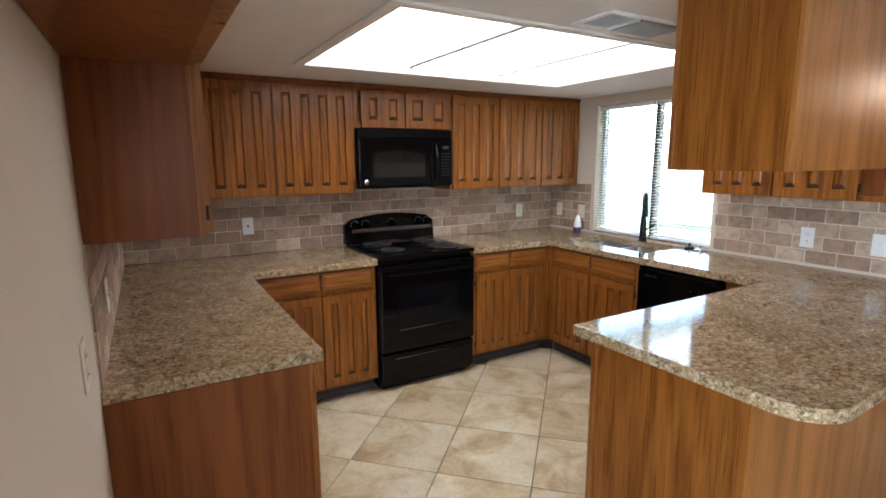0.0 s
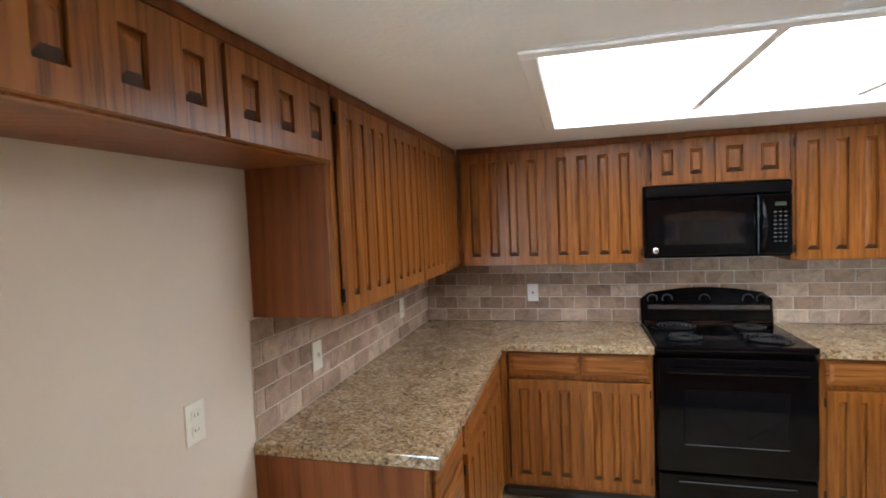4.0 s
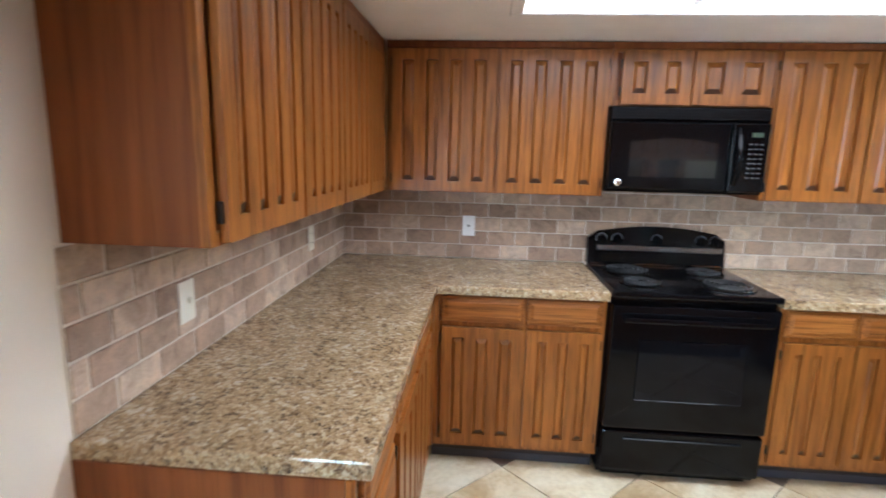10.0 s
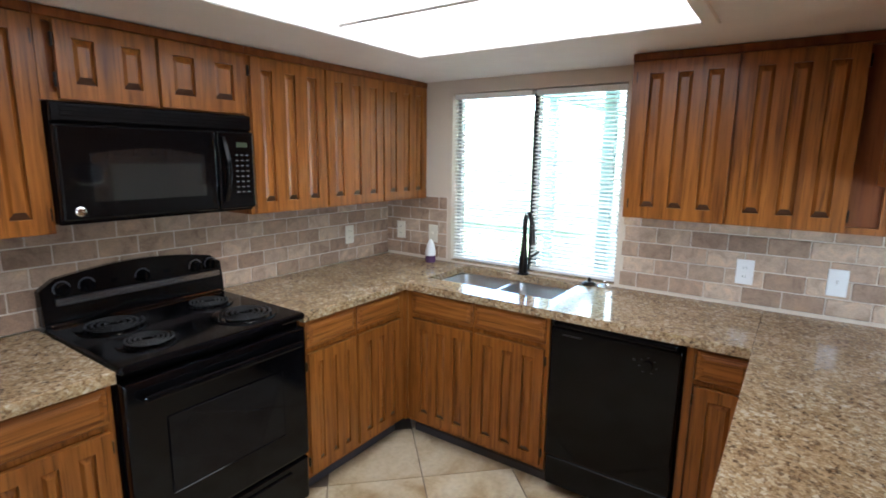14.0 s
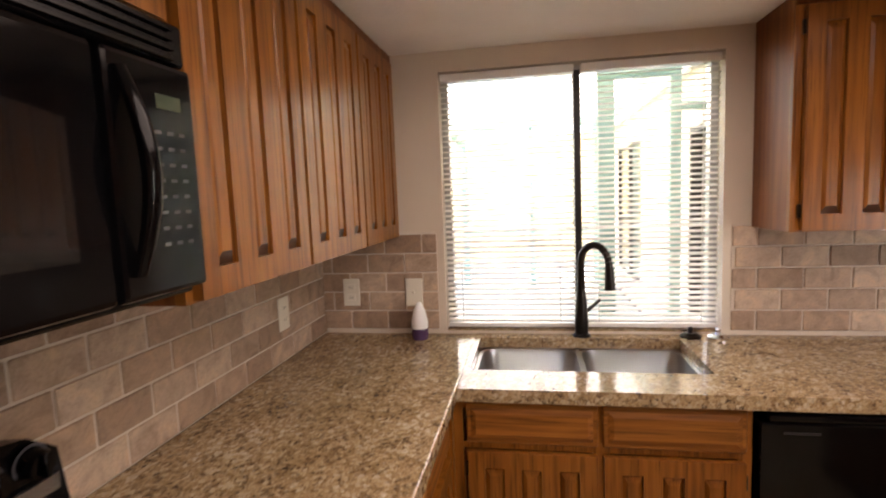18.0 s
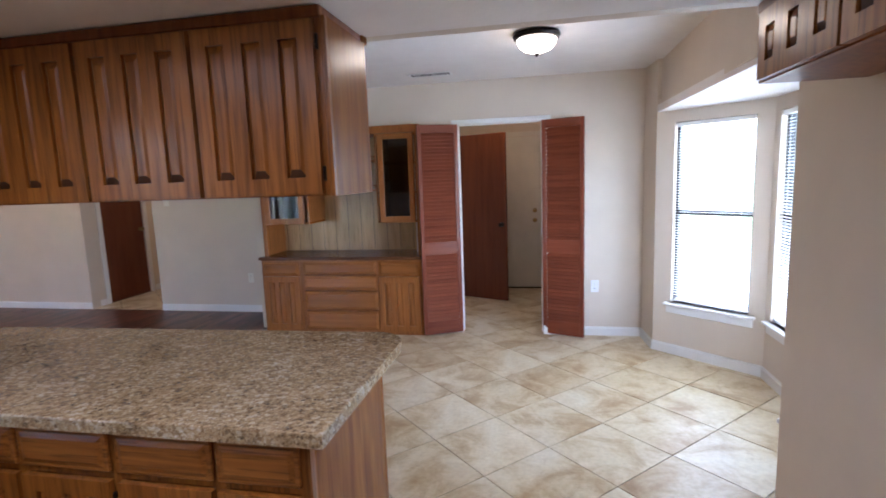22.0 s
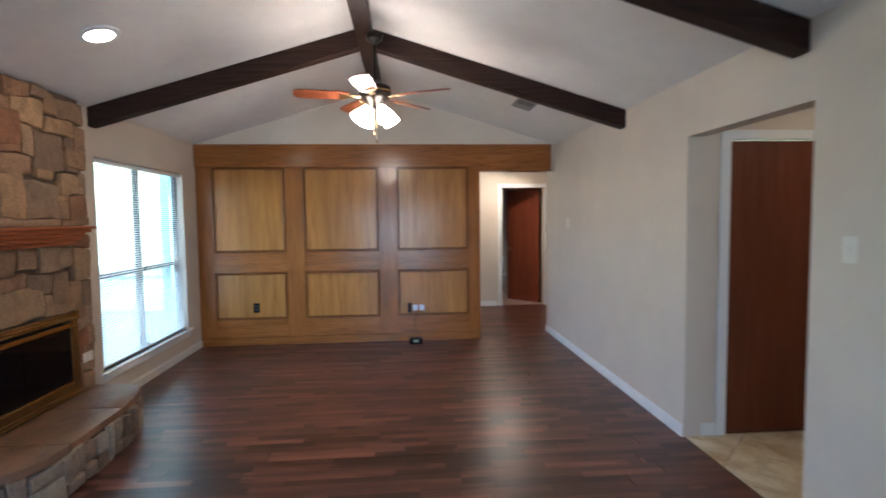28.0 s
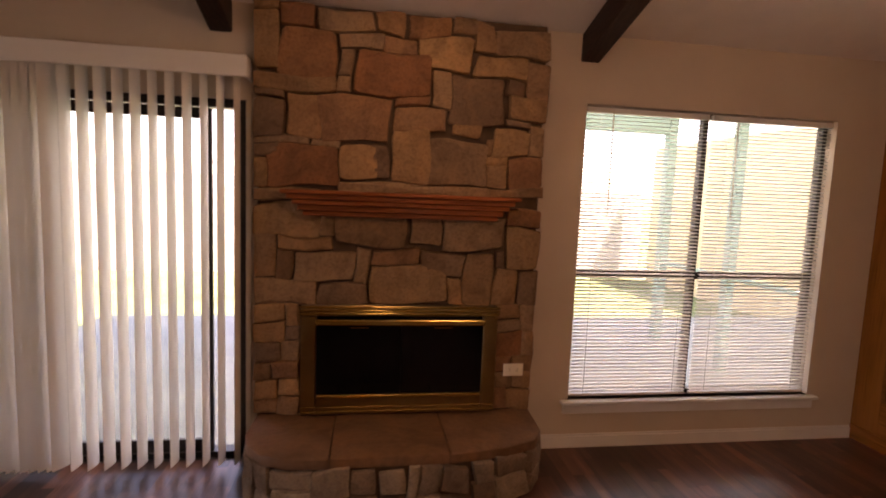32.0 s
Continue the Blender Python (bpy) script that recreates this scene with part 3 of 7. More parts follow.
setting("ceiling_bay", prism(bmesh.new(), [(BAY[0][0], BAY[0][1] - 0.1), (BAY[3][0], BAY[3][1] + 0.1), (-0.5, -0.95), (-0.5, -2.25)], 2.0, 2.06), CEIL, "white bay ceiling", "ceiling")
# unseen slab: shuts sky light out above the ceilings and shades the bay
setting("roof", box(-1.35, XB0 - 0.01, -5.6, 3.35, 2.52, 2.62), ROOFB, "unseen flat slab that keeps sky light out, overhanging the bay", "roof")

# slabs under the finished floors
setting("floor_base", box(-0.55, 4.07, -5.45, YB, -0.12, -0.007), GROUT, "grout bed under the floor tiles", "floor")
setting("floor_passage_base", box(4.9, 7.1, -6.1, YL, -0.12, -0.007), GROUT, "grout bed in the passage", "floor")
bm = bmesh.new()
bx(bm, 4.071, XP + 0.1, YL + 0.001, YF + 0.12, -0.12, -0.006)
bx(bm, XP + 0.1, 12.35, -5.3, -2.74, -0.12, -0.006)
setting("floor_wood_base", bm, SLOTM, "dark underlay below the laminate", "floor")

# laundry behind the louvred doors
wall_run("wall_laundry_back", (2.9, -5.17), (1.02, -5.17), 0, 2.4)
wall_run("wall_laundry_west", (1.04, -5.17), (1.04, YH - 0.12), 0, 2.4)
wall_run("wall_laundry_east", (2.32, YH - 0.12), (2.32, -5.29), 0, 2.4)
setting("ceiling_laundry", box(0.9, 2.45, -5.3, YH - 0.121, 2.40, 2.45), CEIL, "white ceiling of the laundry", "ceiling")
# passage off the living room
wall_run("wall_passage_east", (6.985, YL - 0.121), (6.985, -6.0), 0, 2.42, ops=[(0.18, 0.92, 0, 2.03)])
wall_run("wall_passage_back", (6.985, -6.0), (5.0, -6.0), 0, 2.42)
wall_run("wall_passage_west", (5.4, -6.0), (5.4, YL - 0.121), 0, 2.42)
setting("ceiling_passage", box(5.2, 7.2, -6.1, YL - 0.121, 2.42, 2.47), CEIL, "white ceiling of the passage", "ceiling")
# hall beyond the panelled wall
wall_run("wall_hall_north", (XP + 0.121, -2.74), (12.35, -2.74), 0, 2.4)
wall_run("wall_hall_end", (12.35, -2.62), (12.35, -5.3), 0, 2.4, ops=[(0.87, 1.60, 0, 2.03)])
wall_run("wall_hall_south", (12.35, -5.3), (10.23, -5.3), 0, 2.4)
wall_run("wall_hall_west", (10.349, -5.3), (10.349, YL - 0.121), 0, 2.4)
setting("ceiling_hall", box(XP + 0.121, 14.4, -5.4, -2.6, 2.34, 2.40), CEIL, "white hall ceiling", "ceiling")
bm = bmesh.new()
bx(bm, 12.47, 14.3, -2.7, -2.6, 0, 2.4)
bx(bm, 12.47, 14.3, -5.4, -5.3, 0, 2.4)
bx(bm, 14.2, 14.3, -5.3, -2.7, 0, 2.4)
setting("wall_bathroom", bm, WALL, "beige bathroom walls beyond the hall", "wall")
setting("floor_bathroom", box(12.35, 14.3, -5.3, -2.7, -0.12, 0.0), plain("pink_bath_tile", (0.62, 0.45, 0.38), 0.3, vary=0.1), "pinkish bathroom floor", "floor")


# baseboards
def baseboard(name, p, q, h=0.085, t=0.014, mat=WHITE):
    m, length = wall_frame(p, q)
    b = bmesh.new()
    bx(b, 0, length, -t, 0, 0, h - 0.015)
    bx(b, 0, length, -t * 0.55, 0, h - 0.015, h, 0.003)
    ob = setting(name, b, mat, "white painted baseboard", "baseboard")
    ob.matrix_world = m


for p, q in (((1.18, YH), (0.285, YH)), ((0.285, YH), (0.255, -2.731)), ((2.33, YH), (1.98, YH)), (BAY[0], BAY[1]), (BAY[1], BAY[2]), (BAY[2], BAY[3]), ((XL, -0.46), (XL, 0.925)),
             ((5.92, YL), (4.165, YL)), ((10.35, YL), (6.97, YL)), ((7.74, YF), (XP, YF)), ((3.77, YF), (4.29, YF)), ((12.35, -2.74), (12.35, -3.40)), ((1.04, -5.17), (1.04, -3.2)), ((6.985, YL - 0.13), (6.985, -3.93)), ((6.985, -4.83), (6.985, -6.0)),
             ((3.768, 0.62), (3.768, 0.08))):
    baseboard("baseboard", p, q)


# ---- windows ----
def window(name, m, u0, u1, z0, z1, depth, cols, rails, frame_mat, fw=0.03, sill=True, label="", casing=False):
    """Frame, mullions, rails and panes in an opening of a wall; depth is how far the glass sits behind the room side."""
    w = thing(name, label, "window", m, kind="structure")
    b = bmesh.new()
    for a, c in ((u0, u0 + fw), (u1 - fw, u1)):
        bx(b, a, c, depth - 0.02, depth + 0.03, z0, z1, 0.003)
    for a, c in ((z0, z0 + fw), (z1 - fw, z1)):
        bx(b, u0 + fw, u1 - fw, depth - 0.02, depth + 0.03, a, c, 0.003)
    part("window_frame", b, frame_mat, w)
    edges = [u0 + fw] + list(cols) + [u1 - fw]
    for c in cols:
        part("mullion", box(c - fw * 0.55, c + fw * 0.55, depth - 0.02, depth + 0.03, z0 + fw, z1 - fw, 0.003), frame_mat, w)
    for a, c in zip(edges, edges[1:]):
        a2, c2 = a + (fw * 0.55 if a in cols else 0), c - (fw * 0.55 if c in cols else 0)
        for r, rw in rails:
            part("meeting_rail", box(a2, c2, depth - 0.012, depth + 0.022, r - rw / 2, r + rw / 2, 0.002), frame_mat, w)
        p = part("pane", box(a2, c2, depth + 0.003, depth + 0.007, z0 + fw, z1 - fw), PANE, w)
        p.visible_shadow = False
    if sill:
        b = bmesh.new()
        bx(b, u0 - 0.05, u1 + 0.05, -0.045, depth - 0.02, z0 - 0.022, z0, 0.004)
        bx(b, u0 - 0.035, u1 + 0.035, -0.016, -0.001, z0 - 0.085, z0 - 0.022, 0.003)
        part("window_sill", b, WHITE, w)
    return w


def blind(m, u0, u1, z0, z1, depth, tilt, label, pitch=0.0215, wand=None):
    """A mini blind: headrail, slats, bottom rail, ladder cords."""
    w = thing("window_blind", label, "blind", m, "mini blinds")
    part("headrail", box(u0, u1, depth - 0.018, depth + 0.018, z1 - 0.03, z1, 0.002), VINYL, w)
    part("bottom_rail", box(u0, u1, depth - 0.012, depth + 0.012, z0, z0 + 0.016, 0.002), VINYL, w)
    b = bmesh.new()
    pts = [(-0.0125, -0.0008), (-0.005, 0.0012), (0.005, 0.0012), (0.0125, -0.0008)]
    c, s = math.cos(tilt), math.sin(tilt)
    va = [b.verts.new((0, p * c - q * s, p * s + q * c)) for p, q in pts]
    vb = [b.verts.new((u1 - u0, p * c - q * s, p * s + q * c)) for p, q in pts]
    for i in range(3):
        b.faces.new((va[i], vb[i], vb[i + 1], va[i + 1]))
    first, z = None, z0 + 0.03
    while z < z1 - 0.04:
        if first is None:
            first = link("slat", b, SLATM, w)
            first.location = (u0, depth, z)
        else:
            o = new("slat", first.data)
            o.parent, o.location = w, (u0, depth, z)
        z += pitch
    b = bmesh.new()
    for f in (0.12, 0.88):
        x = u0 + (u1 - u0) * f
        bx(b, x - 0.0012, x + 0.0012, depth - 0.0142, depth - 0.0128, z0, z1 - 0.03)
    part("ladder_cord", b, SLATM, w)
    if wand is not None:
        part("tilt_wand", rod(bmesh.new(), (wand, depth - 0.026, z1 - 0.03), (wand, depth - 0.03, z1 - 0.62), 0.004, seg=8), IVORY, w)
    return w


window("window_1", M_WIN, 0.53, 1.58, 0.925, 1.962, 0.085, [1.065], [(1.33, 0.012)], ALUSIL, 0.028, False, "aluminium sliding kitchen window over the sink")
blind(M_WIN, 0.535, 1.052, 0.935, 1.957, 0.035, 0.34, "white mini blind half open over the sink")
blind(M_WIN, 1.078, 1.575, 0.935, 1.957, 0.035, 0.34, "white mini blind half open over the sink")
part("window_jamb_strip", box(1.053, 1.077, 0.05, 0.064, 0.93, 1.94), ALUBLK, bpy.data.objects["window_1"])
for k, (m, a, c) in enumerate(((M_B1, 0.157, 0.755), (M_B2, 0.09, 1.04), (M_B3, 0.10, 0.70))):
    window("window_%d" % (k + 2), m, a, c, 0.44, 1.905, 0.06, [], [(1.19, 0.035)], ALUBLK, 0.022, True, "single hung bay window with a white sill")
    blind(m, a + 0.012, c - 0.012, 0.455, 1.90, 0.022, 0.12, "white mini blind with open slats in the bay")
# daylight standing in the bay openings
for m, a, c in ((M_B1, 0.157, 0.755), (M_B2, 0.09, 1.04), (M_B3, 0.10, 0.70)):
    ar = bpy.data.lights.new("bay_daylight", "AREA")
    ar.shape, ar.size, ar.size_y = "RECTANGLE", c - a, 1.45
    ar.energy, ar.color = math.pi * (c - a) * 1.45 * BAYL, (0.86, 0.94, 1.0)
    new("bay_daylight", ar).matrix_world = m @ Matrix.Translation(((a + c) / 2, 0.135, 1.17)) @ Matrix.Rotation(radians(-90), 4, "X")
window("window_5", M_FIRE, 4.23, 5.87, 0.30, 2.05, 0.085, [5.03], [(1.06, 0.045)], ALUBLK, 0.03, True, "dark framed double window beside the fireplace")
blind(M_FIRE, 4.24, 5.015, 0.31, 2.04, 0.035, 0.30, "white mini blind with open slats", wand=4.40)
blind(M_FIRE, 5.045, 5.86, 0.31, 2.04, 0.035, 0.30, "white mini blind with open slats", wand=5.20)


# ---- cabinets ----
def oak_panel(bm, x0, x1, z0, z1, y0, y1, ix, iz):
    """A raised field: foot rectangle at y0, smaller face at y1."""
    lo = [bm.verts.new(c) for c in ((x0, y0, z0), (x1, y0, z0), (x1, y0, z1), (x0, y0, z1))]
    hi = [bm.verts.new(c) for c in ((x0 + ix, y1, z0 + iz), (x1 - ix, y1, z0 + iz), (x1 - ix, y1, z1 - iz), (x0 + ix, y1, z1 - iz))]
    bm.faces.new(hi)
    for i in range(4):
        f = bm.faces.new((lo[i], lo[(i + 1) % 4], hi[(i + 1) % 4], hi[i]))
        # only the downward bevel takes the second slot, painted as shaded on doors
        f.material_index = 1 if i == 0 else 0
    bm.faces.new(list(reversed(lo)))
    return bm


def lattice(xs, zs, hole, y0, y1, bev=0.0):
    """One board between grid lines in x and z, pierced where hole(i, j)."""
    b = bmesh.new()
    f = [[b.verts.new((x, y0, z)) for z in zs] for x in xs]
    r = [[b.verts.new((x, y1, z)) for z in zs] for x in xs]
    nx, nz = len(xs) - 1, len(zs) - 1
    full = lambda i, j: 0 <= i < nx and 0 <= j < nz and not hole(i, j)
    for i in range(nx):
        for j in range(nz):
            if not full(i, j):
                continue
            b.faces.new((f[i][j], f[i + 1][j], f[i + 1][j + 1], f[i][j + 1]))
            b.faces.new((r[i][j], r[i][j + 1], r[i + 1][j + 1], r[i + 1][j]))
            for di, dj, p, q in ((-1, 0, (i, j), (i, j + 1)), (1, 0, (i + 1, j + 1), (i + 1, j)), (0, -1, (i + 1, j), (i, j)), (0, 1, (i, j + 1), (i + 1, j + 1))):
                if not full(i + di, j + dj):
                    b.faces.new((f[p[0]][p[1]], f[q[0]][q[1]], r[q[0]][q[1]], r[p[0]][p[1]]))
    if bev:
        rim = [e for e in b.edges if len(e.link_faces) == 2 and abs(e.verts[0].co.y - y0) < 1e-6 and abs(e.verts[1].co.y - y0) < 1e-6 and e.calc_face_angle(0.0) > 1.0]
        bmesh.ops.bevel(b, geom=rim, offset=bev, segments=2, profile=0.6, affect="EDGES")
    return b


def cab_door(parent, x0, x1, z0, z1, fields, hinge="l", mat=None, stile=0.050, bar=0.052, hinges=True, bevel_mat=None):
    """A framed door with narrow raised fields between upright bars; front at local y = -0.02."""
    mat = mat or OAK
    x0, x1 = x0 + 0.0035, x1 - 0.0035
    inner = x1 - x0 - 2 * stile
    if fields > 1:
        bar = min(0.085, max(bar, (inner - fields * 0.058) / (fields - 1)))
    fw = (inner - (fields - 1) * bar) / fields
    xs = [x0]
    for k in range(fields):
        a = x0 + stile + k * (fw + bar)
        xs += [a, a + fw]
    d = part("door", lattice(xs + [x1], [z0, z0 + stile, z1 - stile, z1], lambda i, j: i % 2 == 1 and j == 1, -0.02, 0.0, 0.009), mat, parent)
    for k in range(fields):
        a = x0 + stile + k * (fw + bar)
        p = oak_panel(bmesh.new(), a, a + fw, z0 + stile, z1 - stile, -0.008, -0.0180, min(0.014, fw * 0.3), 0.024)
        part("panel", p, mat, d).data.materials.append(bevel_mat or BEVELSHADE)
    if hinges:
        for z in (z0 + 0.06, z1 - 0.06):
            hx = x0 - 0.004 if hinge == "l" else x1 + 0.004
            part("hinge", box(hx - 0.004, hx + 0.004, -0.012, 0.001, z - 0.022, z + 0.022, 0.002), BRONZE, d, "dark bronze hinge")
    return d


def cab_drawer(parent, x0, x1, z0, z1, mat=None):
    b = bmesh.new()
    bx(b, x0, x1, -0.014, 0, z0, z1, 0.004)
    d = part("drawer", b, mat or OAKX, parent)
    p = oak_panel(bmesh.new(), x0 + 0.014, x1 - 0.014, z0 + 0.014, z1 - 0.014, -0.0142, -0.021, 0.016, 0.016)
    part("panel", p, mat or OAKX, d).data.materials.append(mat or OAKX)
    return d


def base_cabinet(label, m, w, doors=(), drawers=(), depth=0.60, fields=3, stack=(), top=CT - 0.041):
    """A floor unit, front at local y = 0, its room side towards -y. doors and drawers: (x0, x1)."""
    c = thing("base_cabinet", label, "cabinet", m, "kitchen base cabinets")
    b = bmesh.new()
    bx(b, 0, w, 0.02, depth, 0.10, top)
    part("body", b, OAKDARK, c, "darker oak carcass")
    b = bmesh.new()
    bx(b, 0, w, 0.0, 0.0195, CT - 0.075, CT - 0.041)
    bx(b, 0, w, 0.0, 0.0195, 0.10, 0.135)
    bx(b, 0, 0.03, 0.0, 0.0195, 0.135, CT - 0.075)
    bx(b, w - 0.03, w, 0.0, 0.0195, 0.135, CT - 0.075)
    xs = sorted({round(x, 3) for d in list(doors) + list(drawers) for x in d})
    for x in xs[1:-1]:
        bx(b, max(0.031, x - 0.02), min(w - 0.031, x + 0.02), 0.001, 0.0192, 0.135, CT - 0.075)
    bx(b, 0.03, w - 0.03, 0.0012, 0.019, 0.715, 0.735)
    part("face_frame", b, OAK, c)
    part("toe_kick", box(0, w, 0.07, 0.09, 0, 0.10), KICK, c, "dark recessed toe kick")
    part("cove_base", box(0, w, 0.066, 0.0695, 0.0, 0.04), COVE, c, "dark vinyl strip")
    for k, (a, e) in enumerate(doors):
        f = fields if e - a > 0.25 else 1
        cab_door(c, a + 0.006, e - 0.006, 0.125, 0.712, f, "l" if k % 2 == 0 else "r")
    for a, e in drawers:
        cab_drawer(c, a + 0.006, e - 0.006, 0.738, 0.862)
    for a, e, z0, z1 in stack:
        cab_drawer(c, a + 0.006, e - 0.006, z0, z1)
    return c


def wall_cabinet(label, m, w, z0, z1, doors, fields=3, depth=0.33, left=0.0, right=0.0):
    c = thing("wall_cabinet", label, "cabinet", m, "kitchen wall cabinets")
    part("body", box(0, w, 0.02, depth, z0, z1), OAKDARK, c, "darker oak carcass")
    b = bmesh.new()
    bx(b, 0, w, 0, 0.0195, z1 - 0.045, z1)
    bx(b, 0, w, 0, 0.0195, z0, z0 + 0.025)
    bx(b, 0, 0.025 + left, 0, 0.0195, z0 + 0.025, z1 - 0.045)
    bx(b, w - 0.025 - right, w, 0, 0.0195, z0 + 0.025, z1 - 0.045)
    for (a, e), (a2, e2) in zip(doors, doors[1:]):
        bx(b, max(e - 0.015, 0.026 + left), a2 + 0.015, 0.001, 0.0192, z0 + 0.025, z1 - 0.045)
    part("face_frame", b, OAK, c)
    part("crown_strip", box(0, w, -0.012, -0.001, z1 - 0.035, z1 - 0.002, 0.003), OAKDARK, c)
    for k, (a, e) in enumerate(doors):
        cab_door(c, a + 0.004, e - 0.004, z0 + 0.005, z1 - 0.04, fields if not isinstance(fields, (list, tuple)) else fields[k], "l" if k % 2 == 0 else "r")
    return c


R0 = lambda x, y: Matrix.Translation((x, y, 0))
RL = lambda x, y: Matrix.Translation((x, y, 0)) @ Matrix.Rotation(radians(90), 4, "Z")
RW = lambda x, y: Matrix.Translation((x, y, 0)) @ Matrix.Rotation(radians(-90), 4, "Z")
RP = lambda x, y: Matrix.Translation((x, y, 0)) @ Matrix.Rotation(radians(180), 4, "Z")

YFB, XFL, XFW, YFP = 2.335, 0.785, 3.075, 0.645    # cabinet fronts: stove wall, left, window wall, peninsula
# stove wall
base_cabinet("brown oak base cabinet with ribbed doors beside the range", R0(0.80, YFB), 0.795, [(0.035, 0.43), (0.43, 0.785)], [(0.035, 0.43), (0.43, 0.785)])
base_cabinet("brown oak base cabinet with ribbed doors next to the range", R0(2.345, YFB), 0.71, [(0.02, 0.335), (0.335, 0.68)], [(0.02, 0.335), (0.335, 0.68)], fields=3)
# left wall
base_cabinet("oak drawer cabinet with four drawers at the counter end", RL(XFL, 0.945), 0.40, stack=[(0.01, 0.39, 0.738, 0.862), (0.01, 0.39, 0.545, 0.715), (0.01, 0.39, 0.345, 0.53), (0.01, 0.39, 0.125, 0.33)])
base_cabinet("brown oak base cabinet with ribbed doors under the granite", RL(XFL, 1.35), 0.95, [(0.02, 0.45), (0.45, 0.90)], [(0.02, 0.45), (0.45, 0.90)])
ce = thing("cabinet_end_panel", "plain dark oak end panel of the counter", "panel")
part("panel", lattice([XL + 0.002, XFL - 0.065, XFL - 0.0155], [0.0, 0.10, CT - 0.041], lambda i, j: i == 1 and j == 0, 0.925, 0.944), OAKDARK, ce)
part("face_stile", box(XFL - 0.015, XFL + 0.005, 0.9245, 0.944, 0.10, CT - 0.041, 0.002), OAK, ce)
# window wall
base_cabinet("brown oak sink cabinet with two ribbed doors and false drawers", RW(XFW, 2.315), 0.835, [(0.035, 0.43), (0.43, 0.825)], [(0.035, 0.43), (0.43, 0.825)], top=0.69)
base_cabinet("narrow oak base cabinet beside the dishwasher", RW(XFW, 0.905), 0.255, [(0.03, 0.23)], [(0.03, 0.23)])
# peninsula
base_cabinet("peninsula oak base cabinet with two doors and drawers", RP(3.05, YFP), 0.665, [(0.01, 0.335), (0.335, 0.66)], [(0.01, 0.335), (0.335, 0.66)], depth=0.57)
base_cabinet("peninsula oak base cabinet with two doors at the open end", RP(2.384, YFP), 0.60, [(0.005, 0.325), (0.325, 0.585)], [(0.005, 0.325), (0.325, 0.585)], depth=0.57)
bm = bmesh.new()
bx(bm, 1.778, 1.783, 0.052, YFP - 0.0245, 0.0, CT - 0.041)
pe = thing("peninsula_end_panel", "figured oak plywood end panel of the peninsula", "panel")
part("panel", bm, OAKPLY, pe)
part("face_stile", box(1.7775, 1.7835, YFP - 0.024, YFP + 0.003, 0.0, CT - 0.0405, 0.001), OAK, pe)
bk = thing("peninsula_cladding", "flat honey wood back panels of the peninsula", "panel")
part("back_panel", box(1.776, 3.10, 0.040, 0.0505, 0.0, CT - 0.041), VENEER, bk)
part("back_panel", box(3.125, 3.66, 0.040, 0.0505, 0.0, CT - 0.041), VENEER, bk)
part("seam_strip", box(3.095, 3.13, 0.030, 0.0395, 0.0, CT - 0.041, 0.002), VENEER, bk)
part("core", box(2.39, 3.63, 0.0515, 0.072, 0.0, CT - 0.041), OAKDARK, bk)
for x, y in ((3.0555, 2.3155), (0.7860, 2.3160)):
    solid("corner_filler", box(x, x + 0.019, y, y + 0.10, 0.10, CT - 0.042), OAK, "narrow oak filler strip where two cabinet runs meet", "trim", "corner fillers")
# wall cabinets
ZU = 1.318
wall_cabinet("oak wall cabinet with two ribbed doors beside the microwave", R0(0.525, 2.617), 1.068, ZU, ZK - 0.002, [(0.02, 0.54), (0.54, 1.06)], 4)
wall_cabinet("short oak wall cabinet above the microwave", R0(1.595, 2.617), 0.735, 1.750, ZK - 0.002, [(0.04, 0.365), (0.365, 0.73)], 2)
wall_cabinet("oak wall cabinet with three ribbed doors next to the microwave", R0(2.332, 2.617), 1.295, ZU, ZK - 0.002, [(0.01, 0.44), (0.44, 0.87), (0.87, 1.285)], 3)
wall_cabinet("oak wall cabinet with four ribbed doors over the short counter", RL(0.505, 0.962), 1.65, ZU, ZK - 0.002, [(0.03, 0.47), (0.47, 0.88), (0.88, 1.29), (1.29, 1.62)], 4, depth=0.302)
wall_cabinet("short oak wall cabinet over the refrigerator space", RL(0.505, -0.02), 0.978, 1.795, ZK - 0.002, [(0.03, 0.485), (0.485, 0.96)], 3, depth=0.302)
wall_cabinet("oak wall cabinet with two ribbed doors beside the window", RW(3.36, 1.275), 0.935, 1.322, ZK - 0.002, [(0.02, 0.42), (0.42, 0.82)], 3, depth=0.275)
wall_cabinet("hanging oak cabinets over the peninsula with ribbed doors", RP(3.36, 0.370), 1.57, 1.50, ZK - 0.002, [(0.01, 0.32), (0.32, 0.745), (0.745, 1.155), (1.155, 1.56)], 3, depth=0.335)
ub = thing("upper_back_panel", "varnished wood panel on the dining side of the hanging cabinets", "panel")
part("back_panel", box(1.782, 3.63, 0.022, 0.0335, 1.498, ZK - 0.002), VENEER, ub)
part("top_moulding", box(1.776, 3.636, 0.004, 0.0215, ZK - 0.03, ZK - 0.002, 0.004), OAKX, ub)
ue = thing("upper_end_panel", "figured oak plywood end of the hanging cabinets", "panel")
part("panel", box(1.776, 1.7885, 0.034, 0.3535, 1.498, ZK - 0.031), OAKPLY, ue)
part("face_stile", box(1.7755, 1.7885, 0.354, 0.372, 1.498, ZK - 0.031, 0.001), OAK, ue)

